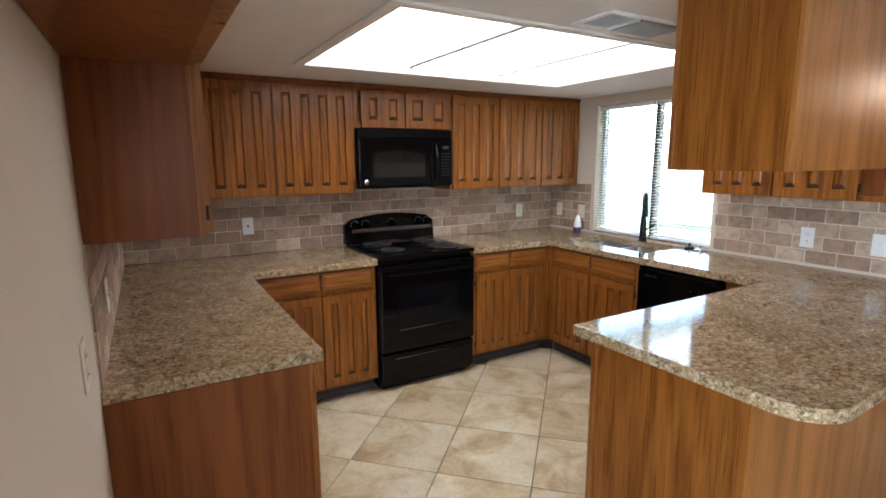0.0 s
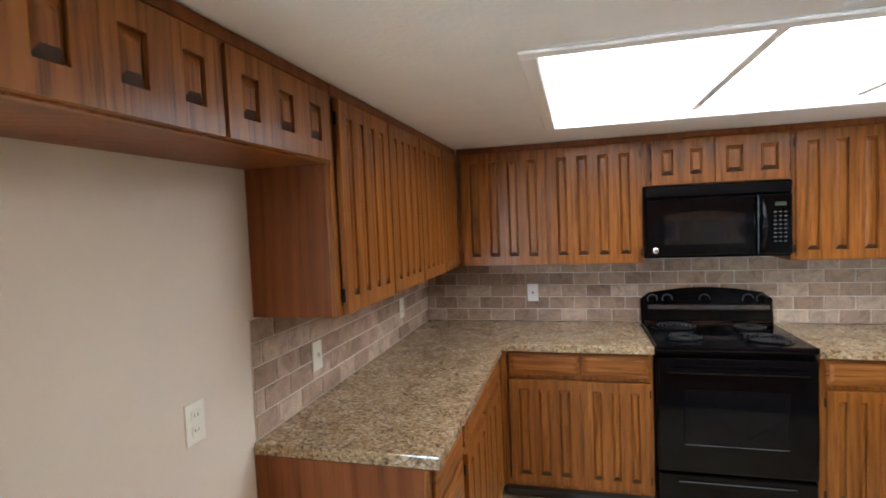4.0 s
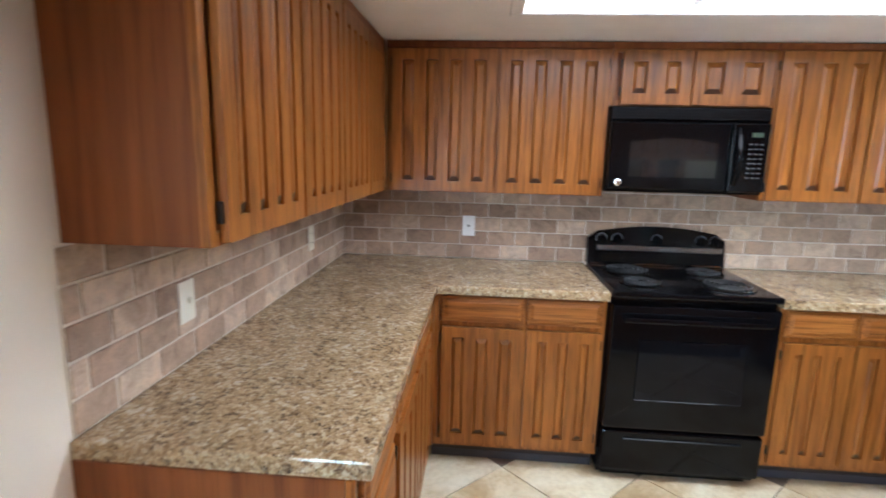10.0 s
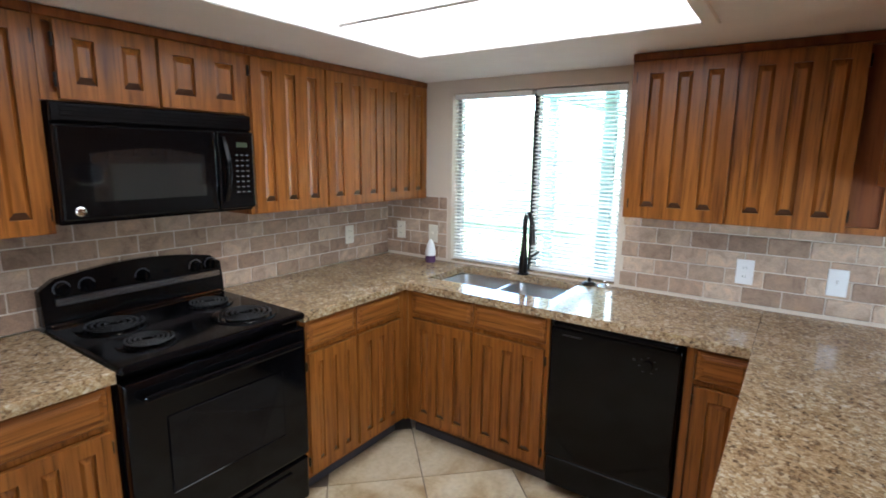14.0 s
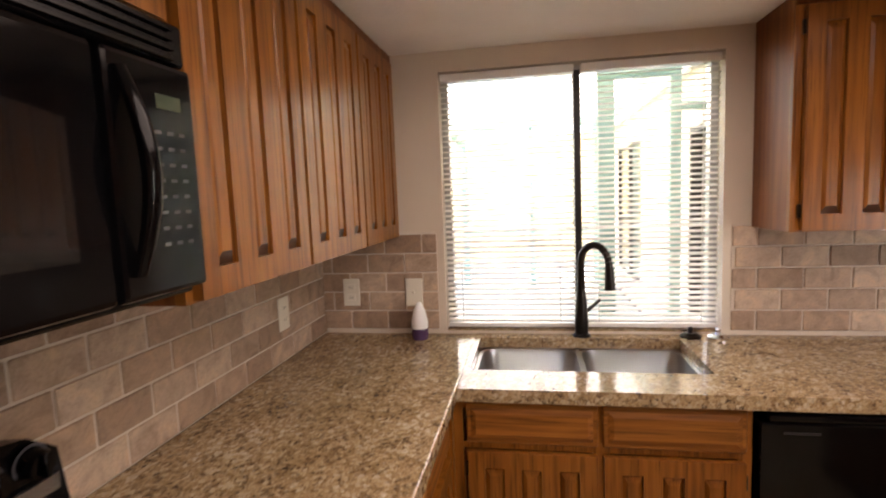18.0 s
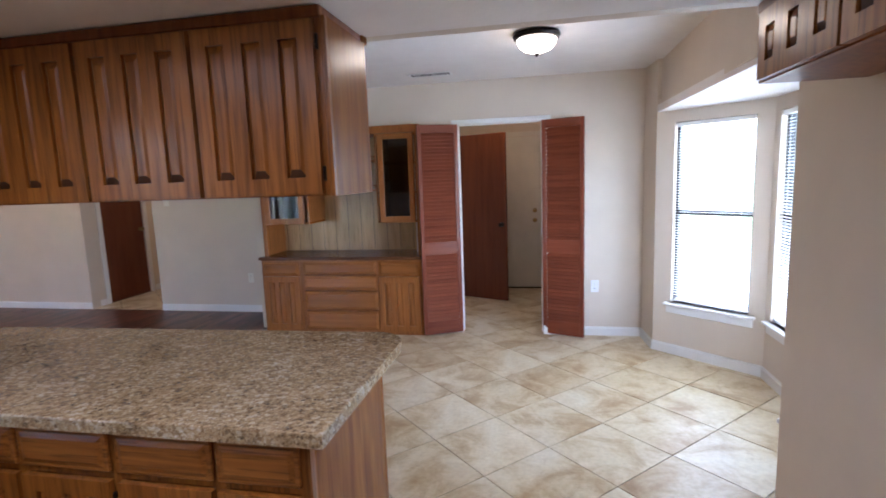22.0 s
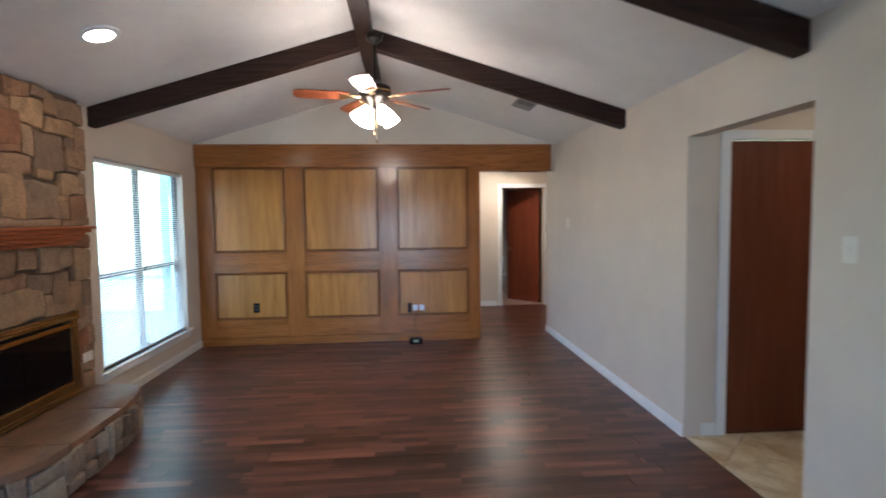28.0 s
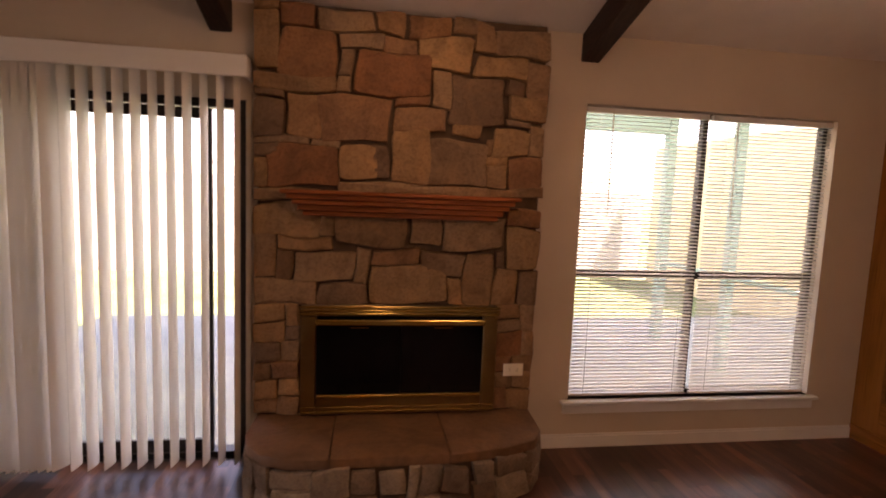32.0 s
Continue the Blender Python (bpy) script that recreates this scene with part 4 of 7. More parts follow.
# ---- worktops ----
def worktop(name, slabs, label):
    """A granite top of one or more slabs; each slab is a list of plan polygons."""
    w = thing(name, label, "worktop")
    for polys in slabs:
        b = bmesh.new()
        for poly in polys:
            prism(b, poly, CT - 0.04, CT, 0.006 if len(polys) == 1 else 0.0)
        if len(polys) > 1:
            bmesh.ops.remove_doubles(b, verts=b.verts, dist=0.0008)
        part("slab", b, GRANITE, w)
    return w


worktop("worktop_left", [[[(XL + 0.002, 0.928), (0.822, 0.928), (0.822, 2.294), (XL + 0.002, YB - 0.003)]],
                         [[(0.8235, 2.295), (1.598, 2.295), (1.598, YB - 0.002), (XL + 0.003, YB - 0.002)]]], "speckled brown granite worktop along two kitchen walls with a mitred seam")
# right worktop: stove wall, sink run with a cut-out, peninsula with a rounded corner
SX0, SX1, SY0, SY1 = 3.20, 3.575, 1.535, 2.275    # sink cut-out
arc = [(1.720 + 0.13 - 0.13 * math.cos(a), -0.155 + 0.13 - 0.13 * math.sin(a)) for a in [radians(9 * k) for k in range(11)]]
XE = XW - 0.002
worktop("worktop_right", [
    [[(2.337, 2.2955), (3.636, 2.2955), (3.638, YB - 0.002), (2.337, YB - 0.002)]],
    [[(3.035, SY1), (XE, SY1), (XE, 2.295), (3.035, 2.295)], [(3.035, SY0), (SX0, SY0), (SX0, SY1), (3.035, SY1)], [(SX1, SY0), (XE, SY0), (XE, SY1), (SX1, SY1)], [(3.035, 0.6905), (XE, 0.6905), (XE, SY0), (3.035, SY0)]],
    [arc + [(3.70, -0.10), (3.70, 0.078), (XE, 0.078), (XE, 0.69), (1.720, 0.69)]]], "speckled brown granite worktop with a sink and a rounded peninsula end")
# sill strip of the window rests on the worktop
setting("window_stool", box(XW + 0.001, XW + 0.06, 1.372, 2.418, 0.918, 0.930), GRANITE, "granite strip below the kitchen window", "sill")

# ---- sink and tap ----
sk = thing("sink", "double bowl stainless steel undermount sink", "sink", Matrix.Translation((0, 0, 0)))


def bowl(x0, x1, y0, y1, z0, z1):
    def ring(ix, z, r, k=5):
        out = []
        for cx, cy, a0 in ((x1 - ix - r, y1 - ix - r, 0), (x0 + ix + r, y1 - ix - r, 90), (x0 + ix + r, y0 + ix + r, 180), (x1 - ix - r, y0 + ix + r, 270)):
            out += [(cx + r * math.cos(radians(a0 + 90 * j / k)), cy + r * math.sin(radians(a0 + 90 * j / k)), z) for j in range(k + 1)]
        return out
    b = bmesh.new()
    rows = [[b.verts.new(c) for c in ring(i, z, r)] for i, z, r in ((-0.012, z1, 0.07), (0, z1, 0.06), (0.004, z1 - 0.02, 0.06), (0.012, z0 + 0.03, 0.06), (0.03, z0 + 0.006, 0.05), (0.055, z0, 0.04))]
    for a, c in zip(rows, rows[1:]):
        for i in range(len(a)):
            b.faces.new((a[i], a[(i + 1) % len(a)], c[(i + 1) % len(c)], c[i]))
    b.faces.new(rows[-1])
    return b


part("bowl", bowl(3.213, 3.562, 1.915, 2.262, 0.70, 0.874), STEEL, sk, "", True)
part("bowl", bowl(3.213, 3.562, 1.548, 1.895, 0.70, 0.874), STEEL, sk, "", True)
for y in (2.09, 1.72):
    part("drain", lathe(bmesh.new(), [(0.045, 0.0), (0.045, 0.004), (0.035, 0.005), (0.012, 0.003)], (3.39, y, 0.7005)), CHROME, sk, "chrome drain basket", True)
part("rim", box(3.18, 3.60, 1.90, 1.91, 0.845, 0.873), STEEL, sk)

tp = thing("kitchen_tap", "dark bronze pull-down gooseneck tap behind the sink", "tap", Matrix.Translation((3.605, 1.885, CT)) @ Matrix.Rotation(radians(43), 4, "Z"))
part("base_ring", lathe(bmesh.new(), [(0.034, 0), (0.034, 0.006), (0.028, 0.012)], (0, 0, 0)), BRONZE, tp, "", True)
part("spout_body", lathe(bmesh.new(), [(0.025, 0.01), (0.026, 0.05), (0.022, 0.12), (0.017, 0.17), (0.0145, 0.22)], (0, 0, 0)), BRONZE, tp, "", True)
crv = rod(bmesh.new(), (0, 0, 0.21), (0, 0, 0.285), 0.0135, seg=12)
prev = Vector((0, 0, 0.285))
for k in range(1, 15):
    a = radians(180 * k / 14)
    c = Vector((-0.066 + 0.066 * math.cos(a), 0, 0.285 + 0.075 * math.sin(a)))
    rod(crv, prev, c, 0.0135, seg=12)
    prev = c
part("gooseneck", crv, BRONZE, tp, "", True)
part("spray_head", rod(bmesh.new(), (-0.132, 0, 0.285), (-0.136, 0, 0.20), 0.015, 0.020), BRONZE, tp, "", True)
part("lever", rod(bmesh.new(), (0, -0.02, 0.09), (-0.02, -0.085, 0.135), 0.008, 0.006), BRONZE, tp, "", True)

# ---- range ----
rg = thing("kitchen_range", "black freestanding electric range with four coil burners", "range", Matrix.Translation((1.602, 2.30, 0)))
RWD = 0.731
part("body", box(0.002, RWD - 0.002, 0.03, 0.645, 0.02, 0.895, 0.004), BLACKM, rg)
part("cooktop", box(-0.001, RWD + 0.001, -0.02, 0.60, 0.896, 0.926, 0.010, 2), BLACK, rg, "glossy black enamel cooktop")
dr = part("oven_door", box(0.004, RWD - 0.004, -0.022, 0.028, 0.275, 0.865, 0.010, 2), BLACK, rg, "black oven door")
part("oven_window", box(0.13, RWD - 0.13, -0.0245, -0.0222, 0.42, 0.71, 0.004), DARKGLASS, dr, "dark oven window")
hb = bmesh.new()
bx(hb, 0.05, RWD - 0.05, -0.062, -0.042, 0.795, 0.822, 0.008, 2)
bx(hb, 0.055, 0.085, -0.0425, -0.0225, 0.797, 0.82)
bx(hb, RWD - 0.085, RWD - 0.055, -0.0425, -0.0225, 0.797, 0.82)
part("door_handle", hb, BLACK, dr, "glossy black bar handle")
wd = part("storage_drawer", box(0.006, RWD - 0.006, -0.016, 0.028, 0.055, 0.262, 0.010, 2), BLACK, rg)
part("drawer_grip", box(0.10, RWD - 0.10, -0.026, -0.0165, 0.205, 0.228, 0.004), BLACKM, wd)
part("kick_plate", box(0.03, RWD - 0.03, 0.05, 0.06, 0.0, 0.054), BLACKM, rg)
bg = bmesh.new()
n = 14
lo, hi, lob, hib = [], [], [], []
for k in range(n + 1):
    x = RWD * k / n
    zt = 1.098 + 0.042 * math.sin(math.pi * k / n) - (0.03 if k in (0, n) else 0)
    lo.append(bg.verts.new((x, 0.575, 0.927)))
    hi.append(bg.verts.new((x, 0.597, zt)))
    lob.append(bg.verts.new((x, 0.645, 0.927)))
    hib.append(bg.verts.new((x, 0.645, zt - 0.004)))
for k in range(n):
    for a, c in ((lo, hi), (hi, hib), (hib, lob), (lob, lo)):
        bg.faces.new((a[k], a[k + 1], c[k + 1], c[k]))
bg.faces.new((lo[0], hi[0], hib[0], lob[0]))
bg.faces.new((lo[n], lob[n], hib[n], hi[n]))
bgo = part("backguard", bg, BLACK, rg, "curved black control panel", True)
# satin strip stands in for the highlight along the glossy panel
part("shine_strip", box(0.045, RWD - 0.02, 0.574, 0.5825, 1.005, 1.035, 0.002), plain("satin_strip", (0.30, 0.30, 0.31), 0.2, metal=0.9), bgo, "satin strip for the shine along the panel")
for x in (0.07, 0.155, 0.365, 0.60, 0.675):
    part("dial_ring", lathe(bmesh.new(), [(0.0305, 0), (0.0305, 0.0012), (0.0288, 0.0012), (0.0288, 0.0)], (x, 0.5885, 1.070), tilt=Matrix.Rotation(radians(98), 4, "X")), DIALM, bgo, "thin grey dial markings")
    kb = bmesh.new()
    rod(kb, (x, 0.592, 1.070), (x, 0.562, 1.066), 0.026, 0.023, 20)
    bx(kb, x - 0.005, x + 0.005, 0.552, 0.564, 1.045, 1.088, 0.002)
    part("knob", kb, BLACK, bgo, "black control knob", True)
for x in (0.255, 0.47):
    part("indicator", box(x - 0.012, x + 0.012, 0.5865, 0.5925, 1.062, 1.074, 0.002), BLACKM, bgo)
part("badge", lathe(bmesh.new(), [(0.011, 0), (0.009, 0.003)], (0.375, 0.5815, 1.018), tilt=Matrix.Rotation(radians(90), 4, "X")), CHROME, bgo, "round maker badge")
part("trim_edge", box(0.02, RWD - 0.02, 0.568, 0.5745, 0.9275, 0.938, 0.002), CHROME, rg)
for x, y, r in ((0.17, 0.15, 0.082), (0.17, 0.42, 0.105), (0.555, 0.15, 0.105), (0.555, 0.42, 0.082)):
    bo = part("burner", lathe(bmesh.new(), [(r + 0.022, 0.0), (r + 0.020, 0.006), (r + 0.008, 0.004), (0.02, 0.0015)], (x, y, 0.9262)), BLACK, rg, "black drip pan", True)
    cb = bmesh.new()
    turns, pr = 4, None
    for k in range(turns * 22 + 1):
        a = 2 * math.pi * k / 22
        rr = 0.018 + (r - 0.018) * k / (turns * 22)
        p = Vector((x + rr * math.cos(a), y + rr * math.sin(a), 0.939))
        if pr is not None:
            rod(cb, pr, p, 0.0042, seg=6)
        pr = p
    part("coil", cb, COIL, bo, "grey spiral heating coil", True)

# ---- microwave ----
mw = thing("microwave_oven", "black over-the-range microwave with a keypad", "microwave", Matrix.Translation((1.597, 2.595, 0)))
MZ0, MZ1, MW = 1.345, 1.748, 0.731
part("body", box(0.002, MW - 0.002, 0.0, 0.350, MZ0, MZ1 - 0.001, 0.004), BLACKM, mw)
md = part("door", box(0.004, 0.555, -0.028, -0.001, MZ0 + 0.012, MZ1 - 0.07, 0.010, 2), BLACK, mw, "glossy black door")
arch = [(0.50 - 0.40 * k / 10, MZ0 + 0.235 + 0.022 * math.sin(math.pi * k / 10)) for k in range(11)]
sb = prism(bmesh.new(), [(0.10, MZ0 + 0.075), (0.50, MZ0 + 0.075)] + arch, 0.0283, 0.0300)
bmesh.ops.rotate(sb, cent=(0, 0, 0), matrix=Matrix.Rotation(radians(90), 3, "X"), verts=sb.verts)
part("screen", sb, MWGLASS, md, "arched dark viewing screen")
part("badge", lathe(bmesh.new(), [(0.016, 0), (0.016, 0.002), (0.012, 0.004)], (0.055, -0.0282, MZ0 + 0.045), tilt=Matrix.Rotation(radians(90), 4, "X")), CHROME, md, "round silver badge", True)
hb = bmesh.new()
rings = []
for k in range(13):
    bow = -0.030 - 0.032 * math.sin(math.pi * k / 12)
    thick = 0.0085 + 0.003 * math.sin(math.pi * k / 12)
    rings.append([hb.verts.new((0.585 + 1.15 * thick * math.cos(math.tau * a / 12), bow + thick * math.sin(math.tau * a / 12), MZ0 + 0.045 + 0.265 * k / 12)) for a in range(12)])
for lo, hi in zip(rings, rings[1:]):
    for a in range(12):
        hb.faces.new((lo[a], lo[(a + 1) % 12], hi[(a + 1) % 12], hi[a]))
hb.faces.new(rings[0][::-1])
hb.faces.new(rings[-1])
part("door_handle", hb, BLACK, mw, "curved black handle", True)
cp = part("control_panel", box(0.56, MW - 0.004, -0.028, -0.001, MZ0 + 0.012, MZ1 - 0.07, 0.008, 2), BLACK, mw, "black keypad panel")
part("clock", box(0.645, 0.695, -0.0291, -0.0281, MZ1 - 0.135, MZ1 - 0.115), LEDG, cp, "green clock digits")
for r in range(8):
    for c in range(3):
        x, z = 0.638 + 0.024 * c, MZ1 - 0.160 - 0.022 * r
        part("key", box(x, x + 0.012, -0.0290, -0.0281, z - 0.010, z - 0.005), plain("key_print", (0.06, 0.06, 0.062), 0.5) if "key_print" not in bpy.data.materials else bpy.data.materials["key_print"], cp)
vt = part("vent_grille", box(0.004, MW - 0.004, -0.018, -0.0005, MZ1 - 0.066, MZ1 - 0.004, 0.004), BLACKM, mw)
for k in range(4):
    part("vent_slat", box(0.03, MW - 0.03, -0.024, -0.0185, MZ1 - 0.06 + 0.014 * k, MZ1 - 0.053 + 0.014 * k, 0.001), BLACKM, vt)

# ---- dishwasher ----
dw = thing("dishwasher", "black built-in dishwasher under the granite worktop", "dishwasher", RW(XFW, 1.472))
part("body", box(0.002, 0.556, 0.02, 0.56, 0.09, 0.868), BLACKM, dw)
dd = part("door", box(0.004, 0.554, -0.024, 0.019, 0.205, 0.838, 0.008, 2), BLACK, dw)
part("pocket_handle", box(0.02, 0.538, -0.034, -0.002, 0.842, 0.866, 0.007, 2), BLACK, dw, "rounded black top edge")
part("latch_bar", box(0.06, 0.15, -0.0265, -0.0243, 0.805, 0.811), COIL, dd)
part("control_dial", rod(bmesh.new(), (0.43, -0.024, 0.755), (0.43, -0.036, 0.755), 0.022, 0.019, 20), BLACKM, dd, "", True)
part("indicator", rod(bmesh.new(), (0.375, -0.024, 0.770), (0.375, -0.026, 0.770), 0.006, seg=10), COIL, dd)
for k in range(7):
    a = radians(-60 + 50 * k)
    part("dial_mark", box(0.43 + 0.034 * math.cos(a) - 0.004, 0.43 + 0.034 * math.cos(a) + 0.004, -0.0252, -0.0242, 0.755 + 0.034 * math.sin(a) - 0.002, 0.755 + 0.034 * math.sin(a) + 0.002), COIL, dd)
part("lower_panel", box(0.006, 0.552, -0.014, 0.019, 0.05, 0.198, 0.006), BLACKM, dw)


# ---- outlets and switches ----
def plate(m, kind, mat, label):
    p = thing("wall_outlet" if kind == "outlet" else "light_switch", label, "outlet" if kind == "outlet" else "switch", m)
    part("cover_plate", box(-0.036, 0.036, -0.006, 0, -0.058, 0.058, 0.003, 2), mat, p)
    if kind == "outlet":
        for z in (-0.021, 0.021):
            s = part("socket", box(-0.017, 0.017, -0.0085, -0.0061, z - 0.014, z + 0.014, 0.002), mat, p)
            for x in (-0.007, 0.005):
                part("slot", box(x, x + 0.002, -0.0091, -0.0084, z - 0.004, z + 0.006), SLOTM, s)
    elif kind == "switch":
        part("toggle", box(-0.005, 0.005, -0.018, -0.0061, -0.004, 0.012, 0.002), mat, p)
    else:
        part("socket", box(-0.006, 0.006, -0.0085, -0.0061, -0.006, 0.006, 0.002), SLOTM, p)
    return p


def on(p, q, u, z, off=0.011):
    m, length = wall_frame(p, q)
    return m @ Matrix.Translation((u, -off, z))


ST, LW, WW = ((XL, YB), (XW, YB)), ((XL, -0.46), (XL, YB)), ((XW, YB), (XW, 0.08))
plate(on(*ST, 0.737, 1.105), "jack", PLATEW, "white phone jack plate on the backsplash")
plate(on(*ST, 3.05, 1.088), "outlet", IVORY, "ivory outlet on the backsplash")
plate(on(*LW, 1.80, 1.09), "switch", IVORY, "ivory switch plate on the tiled backsplash")
plate(on(*LW, 2.82, 1.10), "outlet", IVORY, "ivory outlet on the tiled backsplash")
plate(on(*LW, 1.136, 1.082, 0.0), "outlet", IVORY, "ivory outlet in the refrigerator space")
plate(on(*WW, 0.13, 1.09), "outlet", IVORY, "ivory outlet near the corner")
plate(on(*WW, 0.40, 1.088), "switch", IVORY, "ivory switch beside the kitchen window")
plate(on(*WW, 2.17, 1.082), "outlet", PLATEW, "white outlet beside the kitchen window")
plate(on(*WW, 2.51, 1.082), "switch", PLATEW, "white double switch on the backsplash")
plate(on(*WW, 2.72, 1.078), "outlet", IVORY, "ivory outlet at the end of the backsplash")
plate(on((4.04, YH), (0.1, YH), 3.335, 0.476, 0.0), "outlet", PLATEW, "white outlet by the louvred door")
plate(on((10.35, YL), (4.161, YL), 4.645, 1.37, 0.0), "switch", IVORY, "ivory switch beside the passage")
plate(on((10.35, YL), (4.161, YL), 0.90, 1.46, 0.0), "switch", IVORY, "ivory thermostat switch near the hall")
plate(on((10.35, YL), (4.161, YL), 5.70, 0.42, 0.0), "outlet", IVORY, "ivory outlet low on the long wall")

# water box stub in the refrigerator space
wb = thing("water_valve", "white plastic water pipe stub in torn plaster", "valve", on(*LW, 1.09, 0.21, 0.0))
pipe = rod(bmesh.new(), (0.022, -0.012, 0.004), (-0.045, -0.018, -0.008), 0.009, seg=10)
rod(pipe, (-0.045, -0.018, -0.004), (-0.052, -0.018, -0.040), 0.010, 0.008, seg=10)
part("pipe", pipe, PLATEW, wb, "short white plastic elbow", True)
part("valve_body", rod(bmesh.new(), (0.012, -0.004, 0.012), (0.012, -0.034, 0.014), 0.011, seg=12), BRASSD, wb, "", True)
part("handle", box(0.022, 0.036, -0.036, -0.024, -0.008, 0.020, 0.003), BRONZE, wb)
part("patch", lathe(bmesh.new(), [(0.055, 0.0), (0.052, 0.0012), (0.0, 0.0016)], (-0.01, 0, -0.004), tilt=Matrix.Rotation(radians(90), 4, "X")), plain("torn_plaster", (0.34, 0.25, 0.17), 0.9, vary=0.3, scale=40), wb, "torn plaster round the pipe")

# air freshener and stoppers on the worktop
af = thing("air_freshener", "white gel air freshener on the worktop corner", "freshener", Matrix.Translation((3.55, 2.515, CT)))
part("gel_base", lathe(bmesh.new(), [(0.030, 0), (0.034, 0.02), (0.031, 0.05)]), PURPLE, af, "dark violet gel base", True)
part("cover", lathe(bmesh.new(), [(0.033, 0.045), (0.034, 0.07), (0.024, 0.115), (0.010, 0.145), (0.0, 0.15)]), TISSUE, af, "", True)
for x, y, mm, lab in ((3.60, 1.49, BRONZE, "black rubber sink stopper by the window"), (3.585, 1.40, CHROME, "chrome sink strainer by the window")):
    s = thing("sink_stopper", lab, "stopper", Matrix.Translation((x, y, CT)))
    part("disc", lathe(bmesh.new(), [(0.036, 0), (0.037, 0.008), (0.024, 0.016), (0.022, 0.018)]), mm, s, "", True)
    part("grip", lathe(bmesh.new(), [(0.007, 0.016), (0.009, 0.034), (0.005, 0.040), (0.0, 0.041)]), mm, s, "", True)

# ---- ceiling light box and vents ----
lb = thing("ceiling_light_box", "recessed fluorescent ceiling light with three white diffusers", "ceiling light")
bm = bmesh.new()
for a in ((LX0 - 0.012, LX1 + 0.012, LY0 - 0.012, LY0 - 0.001), (LX0 - 0.012, LX1 + 0.012, LY1 + 0.001, LY1 + 0.012), (LX0 - 0.012, LX0 - 0.001, LY0 - 0.001, LY1 + 0.001), (LX1 + 0.001, LX1 + 0.012, LY0 - 0.001, LY1 + 0.001)):
    bx(bm, *a, ZK + 0.0505, ZK + 0.13)
part("recess_wall", bm, CEIL, lb)
part("recess_top", box(LX0 - 0.012, LX1 + 0.012, LY0 - 0.012, LY1 + 0.012, ZK + 0.131, ZK + 0.15), CEIL, lb)
bm = bmesh.new()
for a in ((LX0 - 0.05, LX1 + 0.05, LY0 - 0.05, LY0), (LX0 - 0.05, LX1 + 0.05, LY1, LY1 + 0.05), (LX0 - 0.05, LX0, LY0, LY1), (LX1, LX1 + 0.05, LY0, LY1)):
    bx(bm, *a, ZK - 0.012, ZK - 0.0005, 0.004)
part("trim_frame", bm, CEIL, lb)
LS = [LX0, 1.765, 2.41, LX1]
for a, c in zip(LS, LS[1:]):
    part("diffuser", box(a + 0.004, c - 0.004, LY0 + 0.001, LY1 - 0.001, ZK + 0.052, ZK + 0.056), DIFF, lb, "glowing white diffuser panel")
for a in LS[1:3]:
    part("divider", box(a - 0.016, a + 0.016, LY0 + 0.001, LY1 - 0.001, ZK + 0.028, ZK + 0.0515, 0.002), CEIL, lb)


def vent(m, w, h, label, bank=0.4, pitch=0.020, mat=WHITE, lean=(58, -8)):
    """Ceiling register: pressed frame, dark sheet for the duct's shade, and two banks of blades that throw the air
    opposite ways.
    """
    v = thing("ceiling_vent", label, "vent", m)
    b, e = bmesh.new(), 0.022
    for a in ((-w / 2, w / 2, -h / 2, -h / 2 + e), (-w / 2, w / 2, h / 2 - e, h / 2), (-w / 2, -w / 2 + e, -h / 2 + e, h / 2 - e), (w / 2 - e, w / 2, -h / 2 + e, h / 2 - e)):
        bx(b, *a, -0.008, -0.0005, 0.002)
    part("frame", b, mat, v)
    part("backing", box(-w / 2 + e, w / 2 - e, -h / 2 + e, h / 2 - e, -0.003, -0.001), DUCTSHADE, v, "near-black sheet for the shade inside the duct")
    xm = -w / 2 + e + (w - 2 * e) * bank
    part("divider", box(xm - 0.003, xm + 0.003, -h / 2 + e, h / 2 - e, -0.014, -0.0035, 0.001), mat, v)
    x = -w / 2 + e + pitch * 0.6
    while x < w / 2 - e - pitch * 0.4:
        if abs(x - xm) > pitch * 0.45:
            tall = 0.010 if abs(lean[0] if x < xm else lean[1]) > 20 else 0.0020
            s = box(-0.0010, 0.0010, -h / 2 + e + 0.001, h / 2 - e - 0.001, -tall, tall)
            bmesh.ops.rotate(s, cent=(0, 0, 0), matrix=Matrix.Rotation(radians(lean[0] if x < xm else lean[1]), 3, "Y"), verts=s.verts)
            bmesh.ops.translate(s, vec=(x, 0, -0.0035 - 0.9 * tall), verts=s.verts)
            part("slat", s, mat, v)
        x += pitch
    return v


vent(Matrix.Translation((2.03, 0.745, ZK)), 0.46, 0.20, "white metal ceiling register in the kitchen", 0.36, lean=(-8, 58))
vent(Matrix.Translation((2.115, -2.64, ZD)), 0.38, 0.15, "white ceiling register in the dining area")
for x in (5.68, 8.70):
    y = -3.005
    vent(Matrix.Translation((x, y, ZE + SLOPE * (y - YL) - 0.001)) @ Matrix.Rotation(math.atan(SLOPE), 4, "X"), 0.30, 0.20, "register on the vaulted ceiling", 0.5, 0.028, lean=(30, -30), mat=plain("vent_grey", (0.25, 0.24, 0.23), 0.5))


